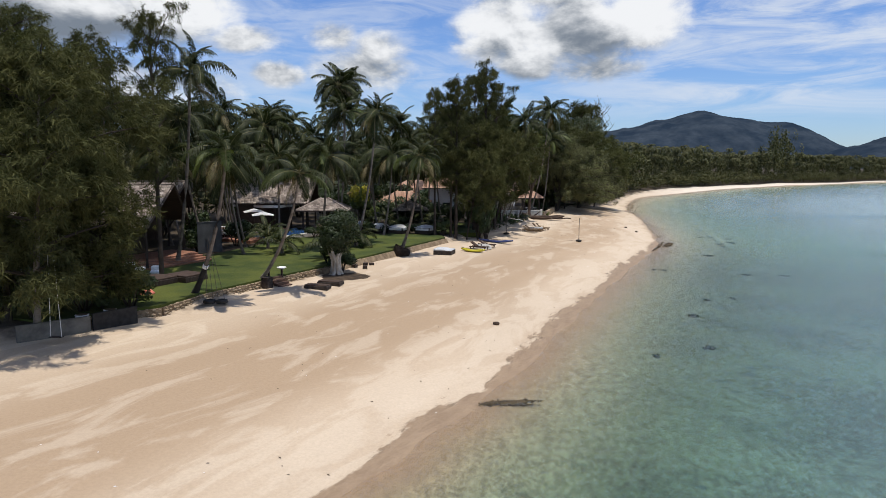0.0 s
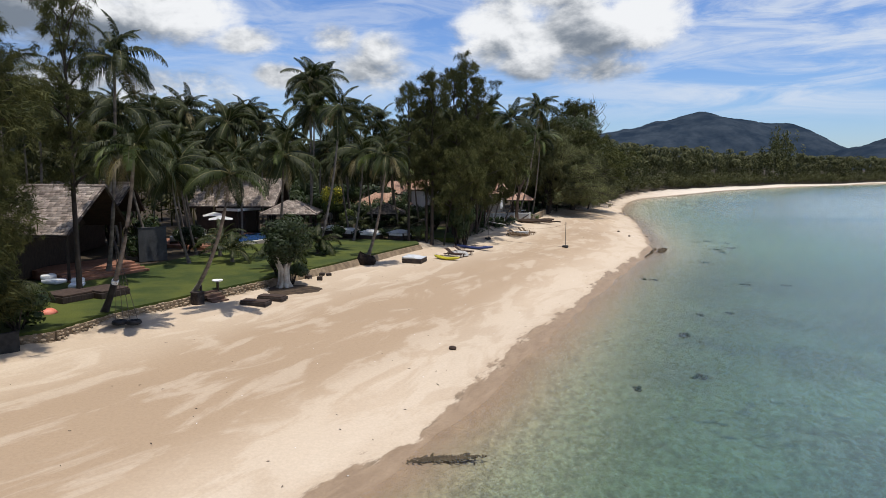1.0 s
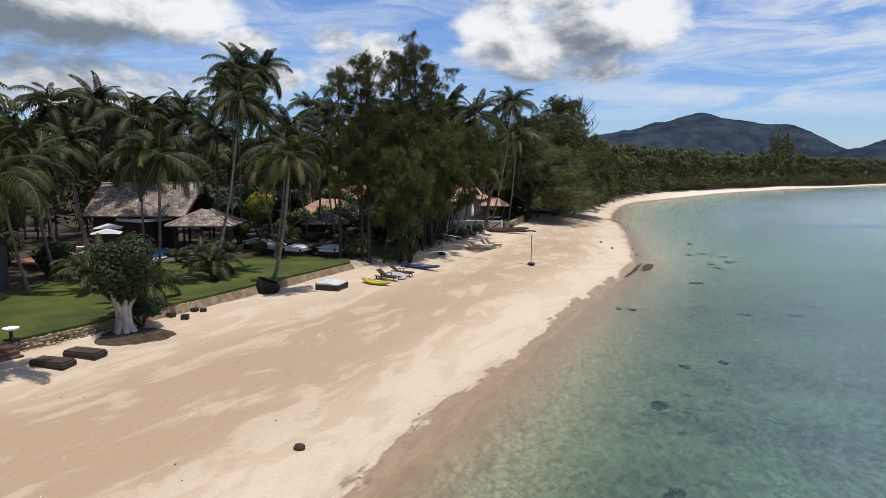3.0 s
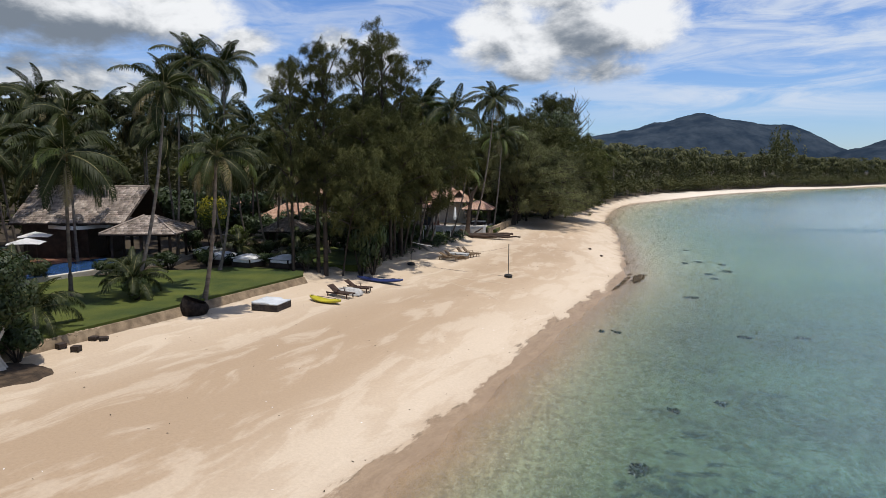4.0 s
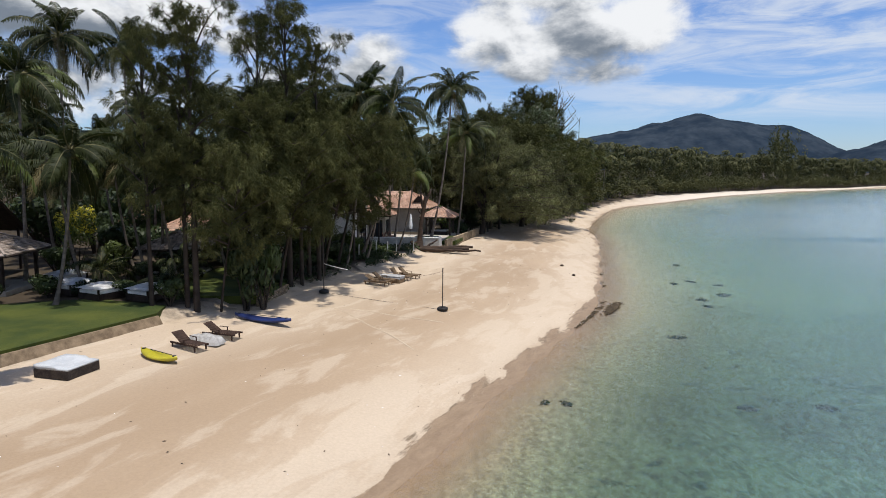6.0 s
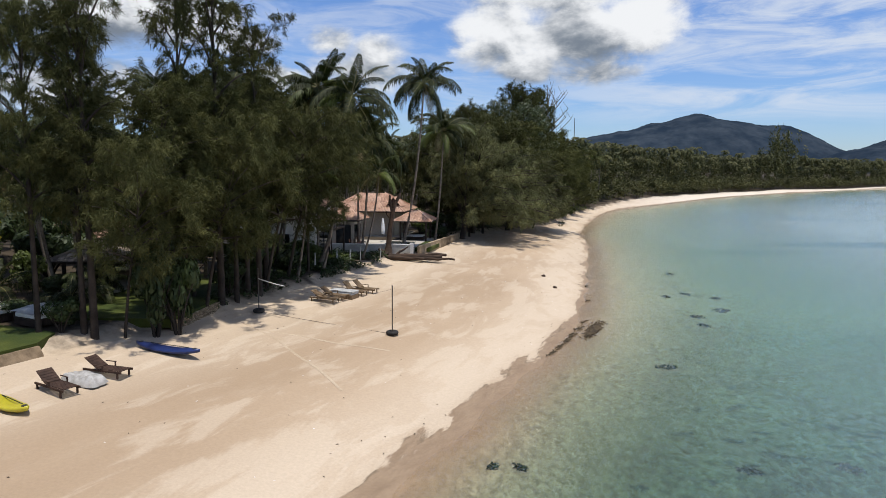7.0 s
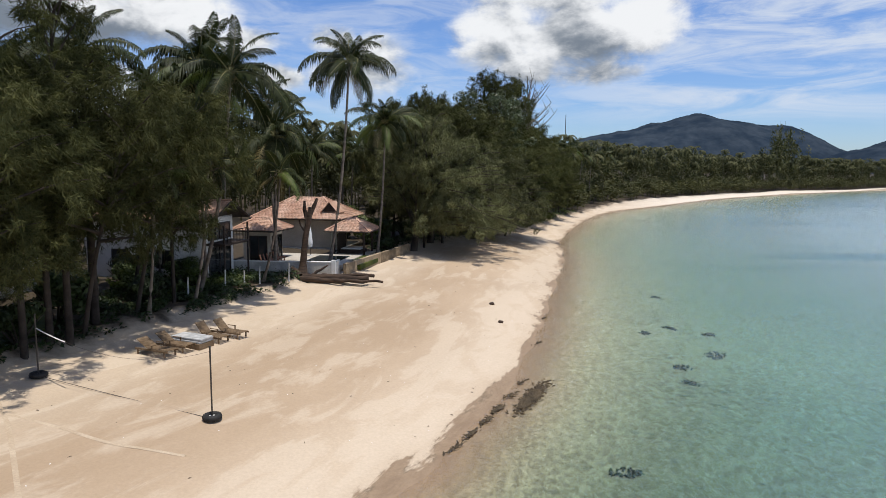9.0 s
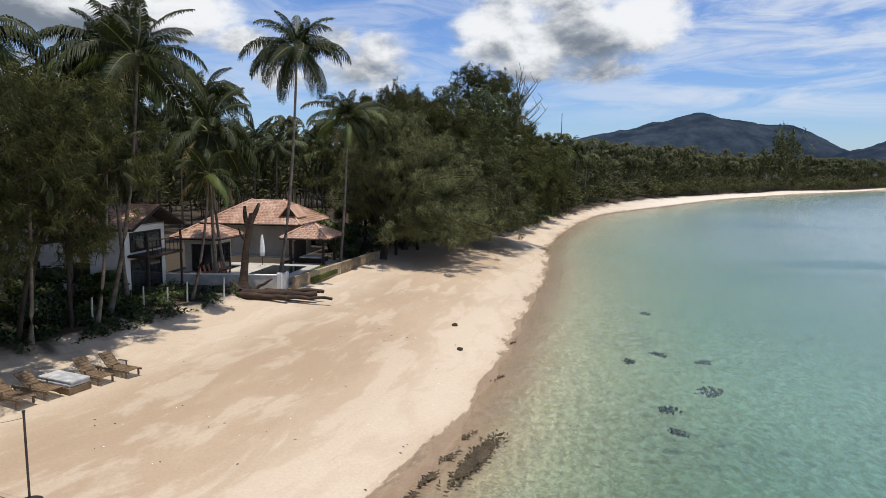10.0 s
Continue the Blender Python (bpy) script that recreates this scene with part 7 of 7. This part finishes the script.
# ---- shrubs ----
for i, (x, y, k, w, h) in enumerate((
        (4.3, 76.0, 0, 1.2, 2.6), (-6.0, 88.6, 0, 2.1, 2.0), (-8.6, 91.6, 1, 2.2, 2.2), (-3.6, 91.8, 3, 2.2, 2.0), (-11.6, 90.4, 0, 2.2, 2.2), (-5.6, 93.6, 1, 2.4, 2.6), (3.4, 88.6, 0, 2.0, 1.8),
        (-17.0, 35.3, 0, 1.3, 1.2), (-18.9, 34.0, 1, 1.4, 1.3), (-20.6, 32.6, 3, 1.6, 1.4), (-22.8, 33.2, 0, 1.6, 1.5), (-25.0, 34.8, 1, 1.8, 1.6),
        (-8.2, 51.2, 1, 1.1, 1.0), (-9.4, 52.0, 0, 1.2, 1.1), (-8.2, 62.0, 1, 0.9, 0.9), (-10.8, 66.0, 0, 0.9, 0.8), (-14.5, 70.5, 1, 1.0, 0.8), (-13.0, 72.6, 3, 1.0, 0.8), (-11.5, 74.2, 0, 1.1, 0.9),
        (-9.2, 76.0, 3, 1.1, 0.9), (-7.0, 76.6, 1, 1.0, 0.7), (-4.8, 76.4, 0, 1.0, 0.7), (3.4, 75.4, 1, 1.3, 3.0), (-0.7, 74.0, 0, 0.9, 1.1),
        (4.6, 84.0, 0, 1.3, 1.3), (6.0, 93.6, 0, 1.2, 1.0), (5.4, 94.4, 1, 1.5, 1.2), (3.0, 96.6, 2, 1.6, 1.3), (6.4, 98.8, 2, 1.5, 1.0),
        (4.8, 101.6, 2, 1.6, 1.1), (2.0, 99.4, 0, 1.8, 1.5), (0.0, 95.0, 1, 1.8, 1.6), (-2.0, 90.5, 3, 1.8, 1.7), (0.6, 86.0, 0, 1.8, 1.6), (-6.2, 82.4, 1, 1.3, 1.0),
        (-10.0, 85.4, 2, 1.4, 1.6), (-14.2, 85.0, 0, 1.4, 1.4), (-8.0, 90.0, 1, 1.8, 1.8), (-13.0, 99.0, 0, 3.0, 3.2), (-18.0, 97.5, 1, 3.0, 3.0), (-23.0, 99.0, 3, 3.2, 3.4), (-28.0, 92.0, 0, 3.0, 3.0), (-15.5, 106.0, 1, 3.4, 3.4), (-9.0, 110.0, 0, 3.2, 3.2), (-21.5, 108.0, 3, 3.4, 3.6), (-3.0, 112.0, 1, 3.0, 3.0), (-27.5, 104.0, 0, 3.4, 3.4), (-33.0, 98.0, 1, 3.2, 3.2), (-34.0, 78.0, 0, 3.0, 3.0), (-31.0, 70.0, 3, 3.0, 2.8), (-29.5, 57.0, 1, 2.8, 2.8), (-32.0, 48.0, 0, 2.8, 2.8), (-22.5, 58.6, 1, 1.5, 1.6), (-20.5, 63.0, 0, 1.5, 1.6), (-24.8, 63.5, 3, 1.7, 2.0), (-18.4, 68.6, 0, 1.0, 0.8), (-27.0, 40.0, 1, 2.0, 2.0),
        (14.6, 126.6, 2, 1.9, 2.0), (16.4, 129.0, 0, 1.8, 1.8), (11.5, 132.0, 2, 2.2, 2.4), (17.4, 124.0, 1, 1.2, 1.0), (18.4, 133.6, 3, 2.0, 1.6), (22.0, 139.0, 0, 2.0, 1.6), (1.6, 106.8, 2, 1.4, 1.2), (-3.4, 106.0, 1, 1.8, 1.8))):
    inland = float(offset(SCRUB_LINE, [(x, y)])[0][0])
    if 73 < y < 104 and -1 < inland < w:
        x, y = x - 0.92 * (w - inland), y + 0.40 * (w - inland)
    bush(x, y, k, w, h, i * 47)


def blossom_bush(x, y):
    t = thing("flowering_shrub", placed(x, y), "shrub covered in bright yellow blossom behind the pavilion", "bush")
    child("stem", stems(1.4, 4.2, 50, 8), t)
    child("crown", leafy("crown", [(0.8 * math.cos(i * 2.1), 0.8 * math.sin(i * 2.1), 3.0 + 0.5 * (i % 4), 0.75) for i in range(9)], 2200, 0.11, LIGHT_LEAF, 51), t)
    child("blossom", leafy("blossom", [(0.9 * math.cos(i * 2.1), 0.9 * math.sin(i * 2.1), 3.7 + 0.4 * (i % 4), 0.6) for i in range(9)], 900, 0.11, BLOSSOM, 52), t)


blossom_bush(-11.6, 83.4)


def bare_tree(x, y, h):
    t = thing("bare_tree", placed(x, y), "leafless grey tree rising above the woods", "tree")
    rnd = random.Random(3)
    part("trunk", tube([(0, 0, -0.2), (0.2, 0, h * 0.4), (0.1, 0.2, h * 0.72)], (0.35, 0.25, 0.14), 7), BARK, t, smooth=True)
    v, f = [], []
    for i in range(26):
        a, z0 = i * 2.4, h * rnd.uniform(0.45, 0.74)
        l = rnd.uniform(2.5, 5.5)
        e = (l * 0.95 * math.cos(a), l * 0.95 * math.sin(a), z0 + 0.85 * l)
        p = curve_points((0.1, 0.1, z0), (e[0] * 0.6, e[1] * 0.6, z0 + l * 0.4), e, 5)
        tube_data(p, np.linspace(0.13, 0.04, 5), 4, v, f)
        for j in range(5):
            b = rnd.uniform(0, math.tau)
            s = p[rnd.randrange(2, 5)]
            tube_data([s, s + np.array((0.8 * math.cos(b), 0.8 * math.sin(b), 1.1)) * rnd.uniform(0.8, 1.7)], (0.05, 0.02), 3, v, f)
    child("branchwork", mesh_of("branchwork", v, f, BARK), t)


bare_tree(38.0, 180.0, 31.0)
solid("radio_mast", tube([(0, 0, 0), (0, 0, 27)], (0.22, 0.1), 5), STEEL, placed(62.0, 280.0), "thin radio mast above the far trees", "mast")



def sand_track(points, width, label):
    """A shallow mark drawn in the sand: a ribbon that follows the ground."""
    line = smooth_line(points, 8)
    d = np.gradient(line, axis=0)
    d /= np.linalg.norm(d, axis=1)[:, None]
    n = np.c_[-d[:, 1], d[:, 0]]
    cols = [line + n * width * k for k in (-0.5, -0.17, 0.17, 0.5)]
    verts = []
    for c, lift in zip(cols, (0.004, 0.022, 0.022, 0.004)):
        verts.append(np.c_[c, heights(c)[0] + lift])
    verts = np.stack(verts, 1).reshape(-1, 3)
    faces = [(4 * i + k, 4 * i + k + 1, 4 * i + k + 5, 4 * i + k + 4) for i in range(len(line) - 1) for k in range(3)]
    tagged(new("sand_track", mesh_of("sand_track", verts, faces, PALE_SAND, True)), label, "track", "", "structure")


PALE_SAND = surface("pale_sand", (0.40, 0.305, 0.205), (0.48, 0.38, 0.27), 0.9, 0.95, 0.3, 12.0)
sand_track(((6.9, 78.9), (7.5, 78.2), (8.9, 76.6), (10.2, 74.9), (12.2, 72.2), (14.1, 69.4)), 0.16, "pale scuffed line in the sand across the court")
sand_track(((7.7, 77.8), (9.4, 77.1), (10.7, 76.6), (13.1, 75.7), (15.6, 75.4)), 0.15, "pale court line scraped in the sand")


def undergrowth(name, corners, count, seed, mat, label, high=0.7):
    """Low leaves and creepers covering a stretch of ground, joined into one mesh."""
    rnd = np.random.RandomState(seed)
    p = np.array(corners, float)
    u, w = rnd.rand(count, 1), rnd.rand(count, 1)
    q = (1 - u) * (1 - w) * p[0] + u * (1 - w) * p[1] + u * w * p[2] + (1 - u) * w * p[3]
    clump = np.array([noise.noise(Vector((a * 0.7, b * 0.7, seed))) for a, b in q])
    keep = (clump > -0.12) & (offset(SCRUB_LINE, q)[0] > 0.2)
    q, clump = q[keep], clump[keep]
    z = heights(q)[0] + rnd.rand(len(q)) * high * (0.35 + 1.3 * np.maximum(clump, 0))
    c = np.c_[q, z]
    a = rnd.normal(0, 1, (len(q), 3)) * np.array((1, 1, 0.6))
    a /= np.linalg.norm(a, axis=1)[:, None]
    b = np.cross(a, rnd.normal(0, 0.5, (len(q), 3)) + np.array((0, 0, 1.0)))
    b /= np.linalg.norm(b, axis=1)[:, None]
    s = rnd.uniform(0.07, 0.16, (len(q), 1))
    verts = np.stack((c - a * s, c - b * s * 0.5, c + a * s, c + b * s * 0.5), 1).reshape(-1, 3)
    tagged(new(name, mesh_of(name, verts, np.arange(len(verts)).reshape(-1, 4), mat)), label, "undergrowth", "", "stuff")


undergrowth("scrub", ((2.0, 91.0), (8.6, 91.8), (13.2, 104.6), (2.0, 108.0)), 16000, 31, LEAF, "dark low scrub and creepers behind the beach")
undergrowth("scrub", ((2.0, 96.0), (7.0, 96.5), (10.0, 104.0), (2.0, 104.0)), 5000, 32, LIGHT_LEAF, "patchy light green weeds among the scrub")
undergrowth("scrub", ((3.0, 80.0), (4.4, 80.0), (8.0, 92.0), (4.0, 92.0)), 2200, 33, LEAF, "dark ground cover under the casuarinas", 0.5)
undergrowth("scrub", ((15.0, 122.0), (18.6, 123.0), (31.0, 146.0), (20.0, 150.0)), 9000, 34, LEAF, "dark scrub below the trees at the beach bend")
undergrowth("scrub", ((31.0, 149.0), (42.0, 172.0), (54.0, 205.0), (44.0, 206.0)), 8000, 35, LIGHT_LEAF, "light green creepers at the back of the beach", 1.0)

def litter(name, count, seed, low, high, size, mat, label):
    """Twigs, leaves and weed scraps scattered over the open sand, joined into one mesh."""
    rnd = np.random.RandomState(seed)
    q = np.c_[rnd.uniform(-22, 42, count * 6), rnd.uniform(12, 150, count * 6)]
    z, s, along, v = heights(q)
    keep = (s > low) & (s < high) & (v < -0.3)
    q, z = q[keep][:count], z[keep][:count]
    n = len(q)
    a = rnd.uniform(0, math.tau, n)
    l, w = rnd.uniform(0.5, 1.6, n) * size, rnd.uniform(0.25, 0.6, n) * size
    d, e = np.c_[np.cos(a), np.sin(a)], np.c_[-np.sin(a), np.cos(a)]
    p = [np.c_[q + i * d * l[:, None] + j * e * w[:, None], z + 0.012 + 0.02 * k] for i, j, k in ((-1, 0, 0), (0, -1, 0.3), (1, 0, 0), (0, 1, 0.3), (0, 0, 1))]
    verts = np.stack(p, 1).reshape(-1, 3)
    base = 5 * np.arange(n)[:, None, None]
    faces = (base + np.array(((0, 1, 4), (1, 2, 4), (2, 3, 4), (3, 0, 4)))[None]).reshape(-1, 3)
    tagged(new(name, mesh_of(name, verts, faces, mat)), label, "litter", "", "stuff")


litter("twig_litter", 230, 61, 3.0, 40.0, 0.055, DRIFTWOOD, "scattered dry twigs and leaves on the sand")
litter("tide_litter", 360, 62, 1.6, 3.0, 0.06, WEED, "scraps of dark weed along the tide line")
litter("shell_litter", 120, 63, 1.6, 12.0, 0.04, FABRIC, "bleached shell and coral scraps on the sand")
build_stone_wall(LAWN[1:9])
build_stone_wall(FAR_LAWN[1:4])
